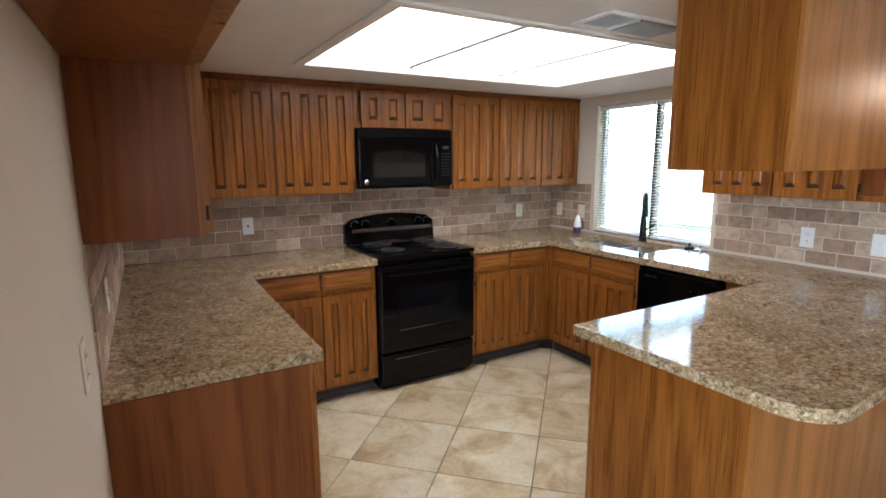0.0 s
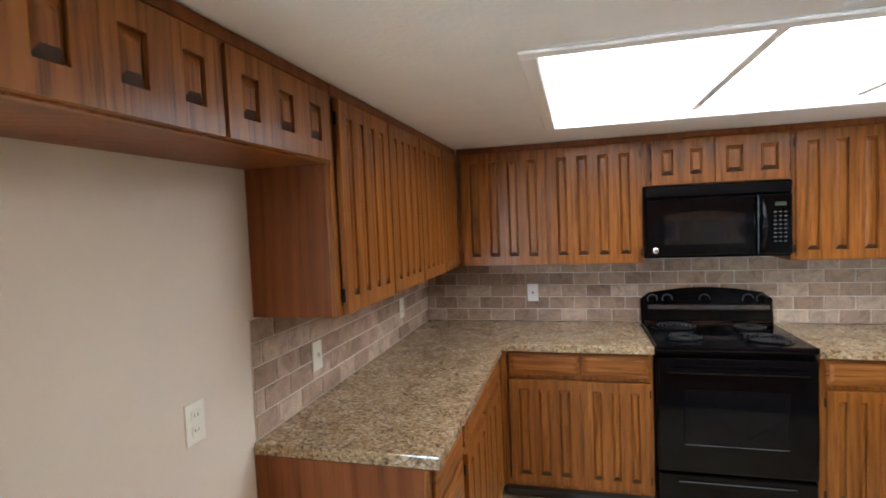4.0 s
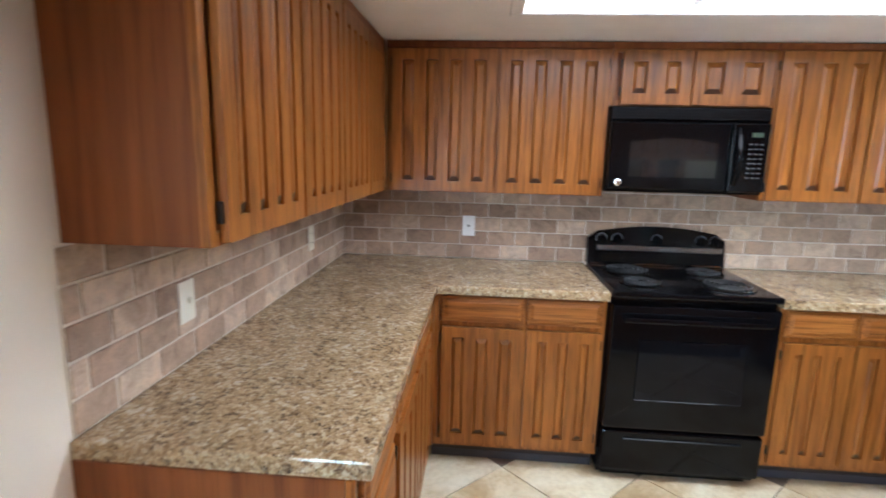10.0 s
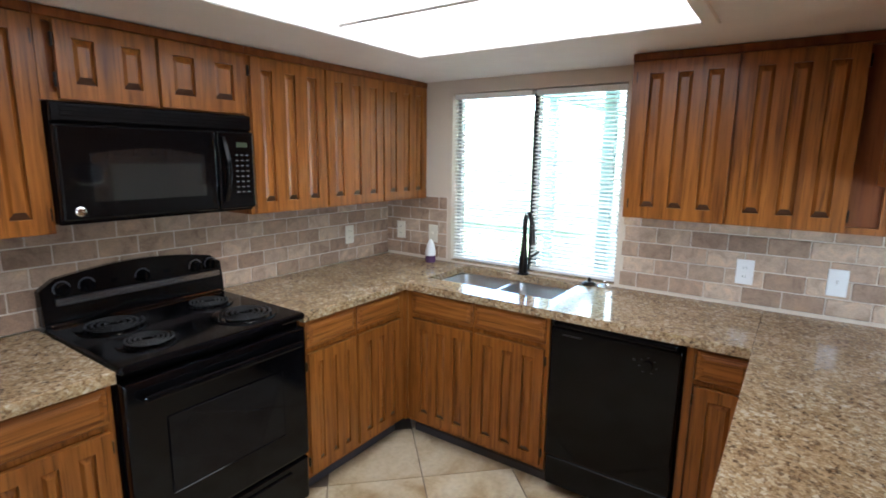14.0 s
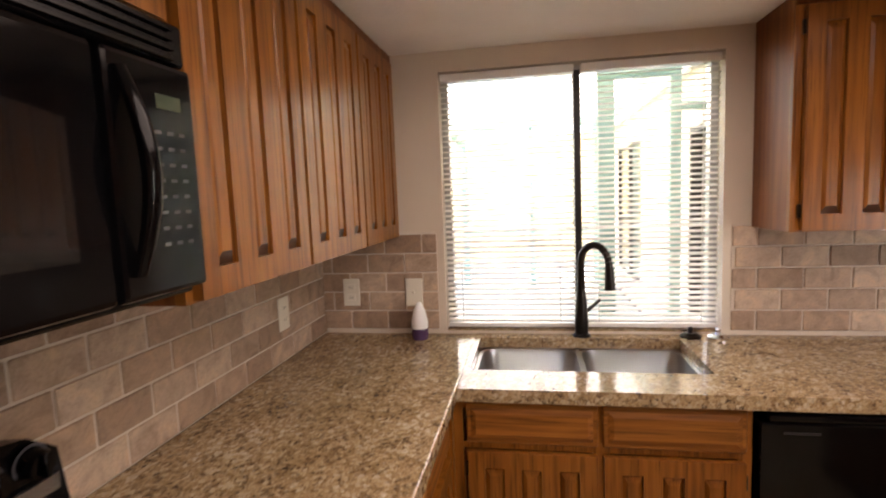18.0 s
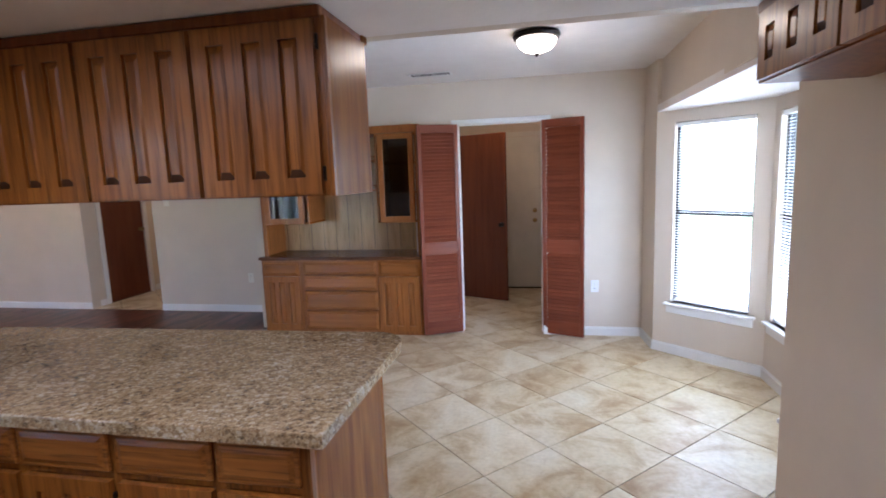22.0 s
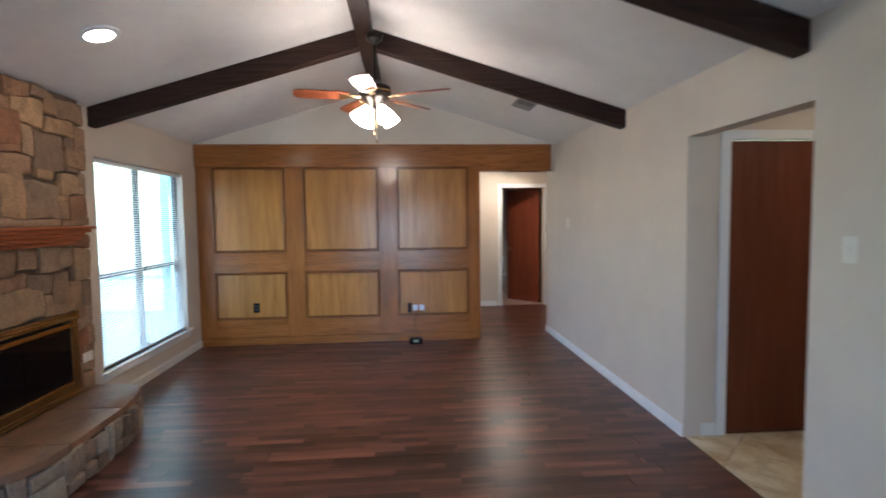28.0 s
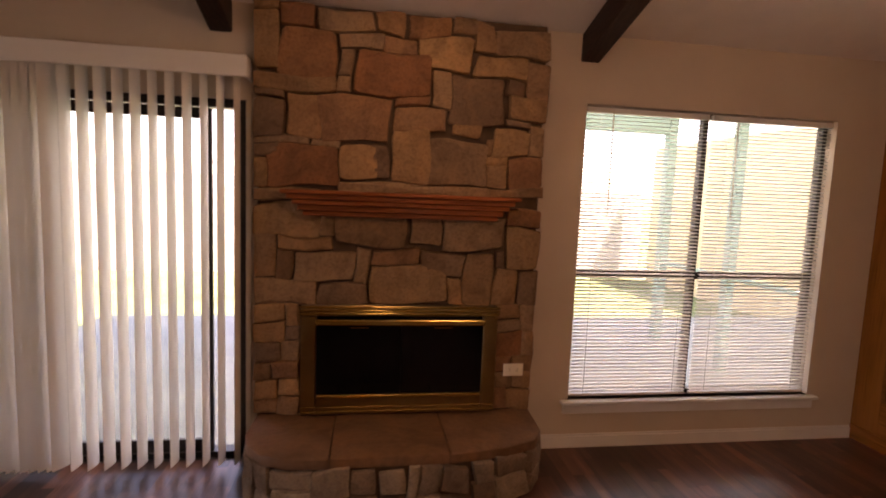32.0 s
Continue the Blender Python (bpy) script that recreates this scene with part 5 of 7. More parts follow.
# ---- dining: hutch ----
HX0, HX1 = 2.335, 4.035     # hutch between these, front towards +y; local x runs from HX1 down
hu = thing("hutch", "built-in honey oak hutch with glass doors, shelves and drawers", "hutch", RP(HX1, -2.935))
HW = HX1 - HX0
HC = 0.79                   # hutch top height
part("base_body", box(0, HW, 0.02, 0.52, 0.0, HC - 0.03), HUTCH, hu)
b = bmesh.new()
bx(b, 0, HW, 0, 0.0195, HC - 0.055, HC - 0.031)
bx(b, 0, HW, 0, 0.0195, 0.0, 0.05)
for x0, x1 in ((0, 0.03), (0.405, 0.475), (1.235, 1.275), (HW - 0.03, HW)):
    bx(b, x0, x1, 0, 0.0195, 0.05, HC - 0.055)
bx(b, 0.03, 0.405, 0.001, 0.019, 0.585, 0.605)
bx(b, 1.275, HW - 0.03, 0.001, 0.019, 0.585, 0.605)
part("face_frame", b, HUTCH, hu)
part("top", box(-0.02, HW + 0.0, -0.022, 0.525, HC - 0.03, HC, 0.006, 2), HUTCHTOP, hu, "dark glossy wood top")
for x0, x1 in ((0.02, 0.415), (1.265, HW - 0.02)):
    cab_drawer(hu, x0, x1, 0.60, HC - 0.05, HUTCHX)
    cab_door(hu, x0, x1, 0.04, 0.592, 3, "l", HUTCH, 0.055, 0.04, False, HUTCH)
for z0, z1 in ((0.612, 0.745), (0.455, 0.598), (0.25, 0.44), (0.045, 0.235)):
    cab_drawer(hu, 0.465, 1.245, z0, z1, HUTCHX)
# upper part: frame, side cabinets with glass doors, open shelves with gallery rails
UY = 0.075                   # its face, behind the base front
b = bmesh.new()
bx(b, 0, HW, UY, 0.50, 1.98, 2.053)
bx(b, 0, 0.02, UY + 0.02, 0.50, HC, 1.98)
bx(b, HW - 0.02, HW, UY + 0.02, 0.50, HC, 1.98)
bx(b, 0, 0.045, UY, UY + 0.019, HC, 1.98)
bx(b, HW - 0.045, HW, UY, UY + 0.019, HC, 1.98)
part("upper_frame", b, HUTCH, hu)
bk = part("beadboard_back", box(0.02, HW - 0.02, 0.50, 0.51, HC, 1.98), BEAD, hu, "tongue-and-groove wood back")
for k in range(12):
    x = 0.05 + (HW - 0.10) * k / 11
    part("groove", box(x - 0.0018, x + 0.0018, 0.4985, 0.4999, HC + 0.004, 1.975), SLOTM, bk)
for x0, x1 in ((0.022, 0.52), (1.25, HW - 0.022)):
    sc = part("side_cabinet", box(x0 + 0.02, x1 - 0.02, 0.485, 0.497, 1.136, 1.954), HUTCH, hu, "glazed side cabinet of the hutch")
    part("bottom_board", box(x0, x1, UY + 0.022, 0.498, 1.115, 1.135, 0.002), HUTCHX, sc)
    part("top_board", box(x0, x1, UY + 0.022, 0.498, 1.955, 1.978), HUTCHX, sc)
    s0 = x1 - 0.018 if x0 < 0.5 else x0
    part("side_board", box(s0, s0 + 0.018, UY + 0.022, 0.498, 1.1355, 1.9545), HUTCH, sc)
    for z in (1.40, 1.69):
        part("shelf", box(x0 + 0.001, x1 - 0.02, UY + 0.04, 0.484, z, z + 0.015), HUTCHX, sc)
    d = bmesh.new()
    g0, g1 = (x0 + 0.03, x1 - 0.04) if x0 < 0.5 else (x0 + 0.04, x1 - 0.03)
    bx(d, g0, g0 + 0.055, UY - 0.018, UY + 0.001, 1.12, 1.975, 0.003)
    bx(d, g1 - 0.055, g1, UY - 0.018, UY + 0.001, 1.12, 1.975, 0.003)
    bx(d, g0 + 0.055, g1 - 0.055, UY - 0.0178, UY + 0.001, 1.12, 1.18, 0.003)
    bx(d, g0 + 0.055, g1 - 0.055, UY - 0.0178, UY + 0.001, 1.92, 1.975, 0.003)
    gd = part("glass_door", d, HUTCH, hu, "oak framed glass door")
    part("glass_pane", box(g0 + 0.05, g1 - 0.05, UY - 0.008, UY - 0.004, 1.175, 1.925), CABGLASS, gd)
for z in (1.43, 1.715):
    s = part("open_shelf", box(0.522, 1.248, UY + 0.06, 0.498, z, z + 0.018, 0.003), HUTCHX, hu)
    part("gallery_rail", box(0.56, 1.24, UY + 0.07, UY + 0.082, z + 0.05, z + 0.06, 0.003), HUTCHX, s)
    for x in (0.57, 1.23):
        part("rail_post", box(x - 0.005, x + 0.005, UY + 0.071, UY + 0.081, z + 0.018, z + 0.05), HUTCHX, s)


# ---- dining: louvred folding doors and laundry ----
def louvre_leaf(parent, m, w, h, swing=1):
    lf = part("leaf", box(0, 0.038, -0.014, 0.014, 0.012, h, 0.003), MAHOG, parent)
    lf.matrix_basis = m
    b = bmesh.new()
    bx(b, w - 0.038, w, -0.014, 0.014, 0.012, h, 0.003)
    part("stile", b, MAHOG, lf)
    for z0, z1 in ((0.012, 0.145), (0.80, 0.925), (h - 0.075, h)):
        part("rail", box(0.038, w - 0.038, -0.0135, 0.0135, z0, z1, 0.003), MAHOGX, lf)
    s = box(0.038, w - 0.038, -0.0255, 0.0255, -0.003, 0.003, 0.002)
    bmesh.ops.rotate(s, cent=(0, 0, 0), matrix=Matrix.Rotation(radians(-56 * swing), 3, "X"), verts=s.verts)
    first = None
    for z0, z1 in ((0.145, 0.80), (0.925, h - 0.075)):
        k = int((z1 - z0) / 0.033)
        for i in range(k):
            z = z0 + (i + 0.5) * (z1 - z0) / k
            if first is None:
                first = link("louvre", s, MAHOGX, lf)
                first.location = (0, 0, z)
            else:
                o = new("louvre", first.data)
                o.parent, o.location = lf, (0, 0, z)
    return lf


def leaf_pose(p, q):
    return Matrix.Translation((p[0], p[1], 0)) @ Matrix.Rotation(math.atan2(q[1] - p[1], q[0] - p[0]), 4, "Z")


bf = thing("folding_door", "red-brown louvred folding door, folded open beside the hutch", "door", group="louvred folding doors")
louvre_leaf(bf, leaf_pose((2.325, -2.905), (1.970, -3.075)), 0.395, 2.03, -1)
louvre_leaf(bf, leaf_pose((2.310, -2.960), (1.985, -3.135)), 0.37, 2.03, -1)
bf2 = thing("folding_door", "red-brown louvred folding door, folded open at the bare wall", "door", group="louvred folding doors")
louvre_leaf(bf2, leaf_pose((1.180, -3.095), (0.808, -2.955)), 0.395, 2.03, -1)
louvre_leaf(bf2, leaf_pose((1.170, -3.14), (0.85, -3.005)), 0.345, 2.03, -1)
tr = thing("door_1", "white painted opening trim and track of the folding doors", "door frame", kind="structure")
part("head_trim", box(1.10, 2.02, YH + 0.001, YH + 0.022, 2.03, 2.068, 0.003), WHITE, tr)
part("track", box(1.19, 1.97, YH - 0.08, YH - 0.045, 2.018, 2.039), WHITE, tr)
part("jamb", box(1.965, 1.979, YH - 0.12, YH + 0.018, 0.0, 2.03, 0.002), WHITE, tr)
part("jamb", box(1.181, 1.195, YH - 0.12, YH - 0.06, 0.0, 2.03, 0.002), WHITE, tr)

ld = thing("door_2", "cream painted flush door at the back of the laundry", "door", kind="structure")
part("leaf", box(1.215, 2.02, -5.168, -5.135, 0.01, 2.03, 0.003), DOORW, ld)
b = bmesh.new()
bx(b, 1.14, 1.205, -5.168, -5.15, 0, 2.10, 0.003)
bx(b, 2.03, 2.095, -5.168, -5.15, 0, 2.10, 0.003)
bx(b, 1.205, 2.03, -5.168, -5.15, 2.04, 2.10, 0.003)
part("casing", b, DOORW, ld)
for z, r in ((0.93, 0.027), (1.06, 0.022)):
    part("door_knob", lathe(bmesh.new(), [(0.030, 0), (0.030, 0.006), (0.012, 0.010), (0.012, 0.030), (r, 0.040), (r, 0.055), (0.0, 0.062)], (1.285, -5.134, z), tilt=Matrix.Rotation(radians(-90), 4, "X")), BRASSD, ld, "antique brass knob", True)
part("threshold", box(1.21, 2.02, -5.165, -5.10, 0.0, 0.014), BLACKM, ld)
sd = thing("slab_door", "dark red-brown flush door standing ajar in the laundry", "door", leaf_pose((2.225, -4.605), (1.605, -4.345)))
part("leaf", box(0, 0.672, -0.018, 0.018, 0.012, 2.04, 0.003), SLABDOOR, sd)
for s in (-1, 1):
    part("door_knob", lathe(bmesh.new(), [(0.028, 0), (0.028, 0.006), (0.011, 0.010), (0.011, 0.030), (0.026, 0.040), (0.026, 0.055), (0.0, 0.062)], (0.62, 0.018 * s, 0.95), tilt=Matrix.Rotation(radians(-90 * s), 4, "X")), BRONZE, sd, "", True)
ll = thing("laundry_lamp", "small round glass ceiling lamp in the laundry", "ceiling light", Matrix.Translation((1.62, -4.0, 2.40)))
part("base", lathe(bmesh.new(), [(0.09, 0), (0.09, -0.02), (0.07, -0.03)]), WHITE, ll, "", True)
part("globe", lathe(bmesh.new(), [(0.065, -0.03), (0.085, -0.07), (0.06, -0.12), (0.0, -0.14)]), LAUNDL, ll, "", True)

# ---- dining light ----
dl = thing("dining_light", "flush ceiling light with frosted dome and dark bronze ring", "ceiling light", Matrix.Translation((1.205, -1.62, ZD)))
part("ring", lathe(bmesh.new(), [(0.05, -0.001), (0.142, -0.006), (0.150, -0.022), (0.140, -0.040), (0.125, -0.045)]), BRONZE, dl, "dark bronze ring", True)
part("dome", lathe(bmesh.new(), [(0.123, -0.045), (0.116, -0.072), (0.088, -0.102), (0.045, -0.118), (0.0, -0.122)]), DOME, dl, "lit frosted glass dome", True)
part("finial", lathe(bmesh.new(), [(0.012, -0.124), (0.014, -0.132), (0.008, -0.142), (0.0, -0.150)]), BRONZE, dl, "", True)

# ---- living room: beams ----
for x in (6.01, 7.99):
    for s in (-1, 1):
        y0, y1 = (YF, YR + 0.06) if s > 0 else (YL, YR - 0.06)
        za, zb = ZE, ZE + SLOPE * abs(y1 - y0)
        b = bmesh.new()
        sect = [(y0, za - 0.155), (y1, zb - 0.155), (y1, zb - 0.001), (y0, za - 0.001)]
        lo, hi = [b.verts.new((x - 0.055, y, z)) for y, z in sect], [b.verts.new((x + 0.055, y, z)) for y, z in sect]
        b.faces.new(lo)
        b.faces.new(list(reversed(hi)))
        for i in range(4):
            b.faces.new((lo[i], hi[i], hi[(i + 1) % 4], lo[(i + 1) % 4]))
        bmesh.ops.bevel(b, geom=b.edges[:], offset=0.006, segments=1, affect="EDGES")
        solid("ceiling_beam", b, BEAMW, "dark stained wooden beam under the vaulted ceiling", "beam", "vault beams")
BEAMX = wood("ridge_dark", (0.012, 0.006, 0.004), (0.030, 0.014, 0.010), (0.05, 0.024, 0.017), "x", rough=0.6, coat=0.0)
solid("ridge_beam", box(XB1, XP, YR - 0.06, YR + 0.06, ZR - 0.165, ZR - 0.022, 0.006), BEAMX, "dark stained ridge beam along the vault", "beam")

# ---- living room: panelled wall ----
pw = thing("panelled_wall", "honey wood panelling with framed upper and lower fields", "panelling", kind="structure")
COLS = [(0.480, -0.375), (-0.590, -1.495), (-1.720, -2.605)]
PX = XP + 0.0115
b = bmesh.new()
ys = [YF - 0.002] + [y for c in COLS for y in c] + [-2.74]
for a, c in zip(ys[0::2], ys[1::2]):
    part("stile", box(PX - 0.022, PX, c, a, 0.10, 2.155, 0.002), PANEL, pw)
PANELH = wood("honey_rail", (0.215, 0.078, 0.0160), (0.285, 0.108, 0.0230), (0.33, 0.131, 0.0295), "y", rough=0.24, figure=0.6, coat=0.5)
for y1, y0 in COLS:
    part("rail", box(PX - 0.0215, PX, y0, y1, 0.10, 0.315, 0.002), PANELH, pw)
    part("rail", box(PX - 0.0215, PX, y0, y1, 0.895, 1.135, 0.002), PANELH, pw)
    for z0, z1 in ((0.315, 0.895), (1.135, 2.155)):
        f = part("field", box(PX - 0.006, PX, y0, y1, z0, z1), FIELD, pw)
        m4 = bmesh.new()
        w = 0.028
        bx(m4, PX - 0.034, PX - 0.0062, y0, y0 + w, z0, z1, 0.008, 2)
        bx(m4, PX - 0.034, PX - 0.0062, y1 - w, y1, z0, z1, 0.008, 2)
        bx(m4, PX - 0.0335, PX - 0.0062, y0 + w, y1 - w, z0, z0 + w, 0.008, 2)
        bx(m4, PX - 0.0335, PX - 0.0062, y0 + w, y1 - w, z1 - w, z1, 0.008, 2)
        part("moulding", m4, PANELTRIM, f, "darker picture moulding")
part("header_board", box(PX - 0.05, PX, YL + 0.05, YF - 0.002, 2.156, ZE - 0.002, 0.003), PANELH, pw, "deep wood header over the hall opening")
part("header_soffit", box(PX - 0.05, PX + 0.10, YL + 0.05, -2.742, 2.098, 2.155, 0.003), PANELH, pw)
part("end_board", box(PX - 0.02, PX + 0.11, -2.752, -2.7405, 0.0, 2.097), PANEL, pw)
part("skirting", box(PX - 0.028, PX, -2.74, YF - 0.002, 0.0, 0.099, 0.004), PANELH, pw)
for y, z in ((0.002, 0.455),):
    o = thing("wall_outlet", "dark brown outlet in the panelled wall", "outlet", Matrix.Translation((PX - 0.0062, y, z)) @ Matrix.Rotation(radians(-90), 4, "Z"))
    part("cover_plate", box(-0.036, 0.036, -0.006, 0, -0.058, 0.058, 0.003), BLACKM, o)
    for dz in (-0.021, 0.021):
        part("socket", box(-0.016, 0.016, -0.0085, -0.0061, dz - 0.013, dz + 0.013, 0.002), SLOTM, o)
ad = thing("wall_jack_box", "white cable jacks plugged into a dark plate low on the panelling", "outlet", Matrix.Translation((PX - 0.0335, -1.93, 0.42)) @ Matrix.Rotation(radians(-90), 4, "Z"))
part("cover_plate", box(-0.09, -0.045, -0.006, 0, -0.06, 0.06, 0.003), BLACKM, ad)
for x in (-0.03, 0.05):
    part("jack", box(x, x + 0.06, -0.03, 0, -0.035, 0.035, 0.004), PLATEW, ad)
cd = bmesh.new()
pr = Vector((0.0, -0.02, -0.036))
for k in range(1, 9):
    c = Vector((0.012 * math.sin(k * 1.1), -0.02 - 0.012 * k, -0.036 - 0.034 * k))
    rod(cd, pr, c, 0.003, seg=6)
    pr = c
part("cord", cd, BLACKM, ad)
am = thing("adapter_box", "small dark box on the floor below the wall jacks", "box", Matrix.Translation((9.84, -1.93, 0)))
part("case", box(-0.06, 0.06, -0.08, 0.08, 0, 0.07, 0.010, 2), BLACKM, am)
part("label_strip", box(-0.0615, -0.0602, -0.03, 0.03, 0.03, 0.06), plain("green_label", (0.25, 0.32, 0.22), 0.5), am, "pale green label")

# ---- passage door and hall ----
pd = thing("door_3", "brown flush door with white casing in the passage", "door", kind="structure")
part("leaf", box(6.995, 7.03, -4.735, -4.005, 0.012, 2.025, 0.003), SLABDOOR, pd)
# strip added under the leaf to stop daylight leaking through the gap
part("threshold", box(6.99, 7.06, -4.735, -4.005, 0.0, 0.0115), SLABDOOR, pd)
b = bmesh.new()
bx(b, 6.966, 6.9845, -4.003, -3.935, 0, 2.095, 0.003)
bx(b, 6.966, 6.9845, -4.805, -4.737, 0, 2.095, 0.003)
bx(b, 6.966, 6.9845, -4.737, -4.003, 2.03, 2.095, 0.003)
part("casing", b, WHITE, pd)
part("door_knob", lathe(bmesh.new(), [(0.028, 0), (0.028, 0.006), (0.011, 0.010), (0.011, 0.030), (0.026, 0.040), (0.026, 0.055), (0.0, 0.062)], (6.9945, -4.67, 0.95), tilt=Matrix.Rotation(radians(-90), 4, "Y")), BRASSD, pd, "", True)
hd = thing("door_4", "red-brown flush door standing open at the end of the hall", "door", kind="structure")
b = bmesh.new()
bx(b, 12.325, 12.3495, -3.49, -3.42, 0, 2.10, 0.003)
bx(b, 12.325, 12.3495, -4.29, -4.22, 0, 2.10, 0.003)
bx(b, 12.325, 12.3495, -4.22, -3.49, 2.03, 2.10, 0.003)
part("casing", b, WHITE, hd)
lf = part("leaf", box(0, 0.70, -0.018, 0.018, 0.012, 2.02, 0.003), MAHOG, hd)
lf.matrix_basis = leaf_pose((12.50, -4.19), (13.02, -3.74))
part("door_knob", lathe(bmesh.new(), [(0.028, 0), (0.011, 0.010), (0.011, 0.030), (0.026, 0.040), (0.026, 0.055), (0.0, 0.062)], (0.64, 0.018, 0.95), tilt=Matrix.Rotation(radians(-90), 4, "X")), BRASSD, lf, "", True)
tl = thing("toilet", "white ceramic toilet in the dim bathroom", "toilet", Matrix.Translation((13.6, -3.62, 0)))
part("bowl", lathe(bmesh.new(), [(0.11, 0), (0.10, 0.12), (0.17, 0.30), (0.20, 0.38), (0.19, 0.40)]), TISSUE, tl, "", True)
part("seat", lathe(bmesh.new(), [(0.20, 0.40), (0.205, 0.415), (0.19, 0.43), (0.0, 0.432)]), TISSUE, tl, "", True)
part("tank", box(0.16, 0.36, -0.2, 0.2, 0.36, 0.76, 0.02, 2), TISSUE, tl)
hl = thing("hall_light", "small round recessed hall light", "ceiling light", Matrix.Translation((11.75, -3.42, 2.339)))
part("trim_ring", lathe(bmesh.new(), [(0.10, 0), (0.10, -0.008), (0.075, -0.004)]), WHITE, hl, "", True)
part("lens", lathe(bmesh.new(), [(0.074, -0.003), (0.06, -0.012), (0.0, -0.016)]), HALLL, hl, "", True)

# unseen lamp, added to give the passage its warm glow
pl = thing("passage_added_lamp", "added round lamp on the passage ceiling, out of view", "ceiling light", Matrix.Translation((6.2, -4.75, 2.419)))
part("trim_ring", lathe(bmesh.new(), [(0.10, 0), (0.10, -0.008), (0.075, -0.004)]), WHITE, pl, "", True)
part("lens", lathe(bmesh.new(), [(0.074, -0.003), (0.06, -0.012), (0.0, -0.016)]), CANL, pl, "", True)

# ---- recessed light on the vault ----
y = -0.02
rl = thing("recessed_light", "white recessed can light on the vaulted ceiling", "ceiling light", Matrix.Translation((6.91, y, ZE + SLOPE * (YF - y) - 0.001)) @ Matrix.Rotation(-math.atan(SLOPE), 4, "X"))
part("trim_ring", lathe(bmesh.new(), [(0.115, 0), (0.115, -0.008), (0.08, -0.012), (0.075, -0.002)]), WHITE, rl, "", True)
part("lens", lathe(bmesh.new(), [(0.074, -0.003), (0.055, -0.015), (0.0, -0.02)]), CANL, rl, "", True)

# ---- ceiling fan ----
FZ = 2.455
fn = thing("ceiling_fan", "five-blade ceiling fan with red-brown blades and lit glass shades", "ceiling fan", Matrix.Translation((7.66, -1.60, 0)))
part("canopy", lathe(bmesh.new(), [(0.065, ZR - 0.166), (0.062, ZR - 0.20), (0.02, ZR - 0.235)]), BRONZE, fn, "", True)
part("downrod", rod(bmesh.new(), (0, 0, ZR - 0.23), (0, 0, FZ + 0.10), 0.012), BRONZE, fn, "", True)
part("motor", lathe(bmesh.new(), [(0.025, FZ + 0.13), (0.06, FZ + 0.10), (0.115, FZ + 0.075), (0.125, FZ + 0.02), (0.11, FZ - 0.02), (0.07, FZ - 0.045), (0.055, FZ - 0.085), (0.03, FZ - 0.10)]), BRONZE, fn, "dark bronze motor housing", True)
part("brass_band", lathe(bmesh.new(), [(0.127, FZ + 0.04), (0.129, FZ + 0.034), (0.127, FZ + 0.028)]), BRASS, fn, "", True)
for k in range(5):
    a = radians(28 + 72 * k)
    mtx = Matrix.Rotation(a, 4, "Z") @ Matrix.Translation((0, 0, FZ)) @ Matrix.Rotation(radians(12), 4, "X")
    outline = [(0.20, -0.05), (0.30, -0.062), (0.50, -0.070), (0.57, -0.066), (0.60, -0.045), (0.605, 0.0), (0.60, 0.045), (0.57, 0.066), (0.50, 0.070), (0.30, 0.062), (0.20, 0.05)]
    bl = part("blade", prism(bmesh.new(), outline, -0.004, 0.004), BLADEW, fn, "red-brown wooden blade")
    bl.matrix_basis = mtx
    ib = bmesh.new()
    bx(ib, 0.10, 0.24, -0.018, 0.018, -0.011, -0.005, 0.002)
    bx(ib, 0.20, 0.27, -0.04, 0.04, -0.0105, -0.0045, 0.002)
    part("blade_iron", ib, BRASSD, bl)
for k in range(4):
    a = radians(35 + 90 * k)
    tilt = Matrix.Rotation(a, 4, "Z") @ Matrix.Translation((0.075, 0, FZ - 0.085)) @ Matrix.Rotation(radians(-38), 4, "Y")
    arm = part("light_arm", rod(bmesh.new(), (0.03 * math.cos(a), 0.03 * math.sin(a), FZ - 0.075), (0.085 * math.cos(a), 0.085 * math.sin(a), FZ - 0.09), 0.012, seg=10), BRONZE, fn, "", True)
    part("shade", lathe(bmesh.new(), [(0.022, 0.0), (0.030, -0.02), (0.045, -0.06), (0.060, -0.10), (0.066, -0.125), (0.05, -0.118), (0.0, -0.10)], tilt=tilt), SHADEL, fn, "lit frosted bell shade", True)
for x, y, h in ((0.02, 0.015, 0.16), (-0.03, -0.01, 0.22)):
    pc = part("pull_chain", rod(bmesh.new(), (x, y, FZ - 0.10), (x, y, FZ - 0.10 - h), 0.0018, seg=6), BRASS, fn)
    part("chain_fob", lathe(bmesh.new(), [(0.002, 0.0), (0.008, -0.012), (0.007, -0.03), (0.0, -0.034)], (x, y, FZ - 0.10 - h)), BRASSD, pc, "", True)

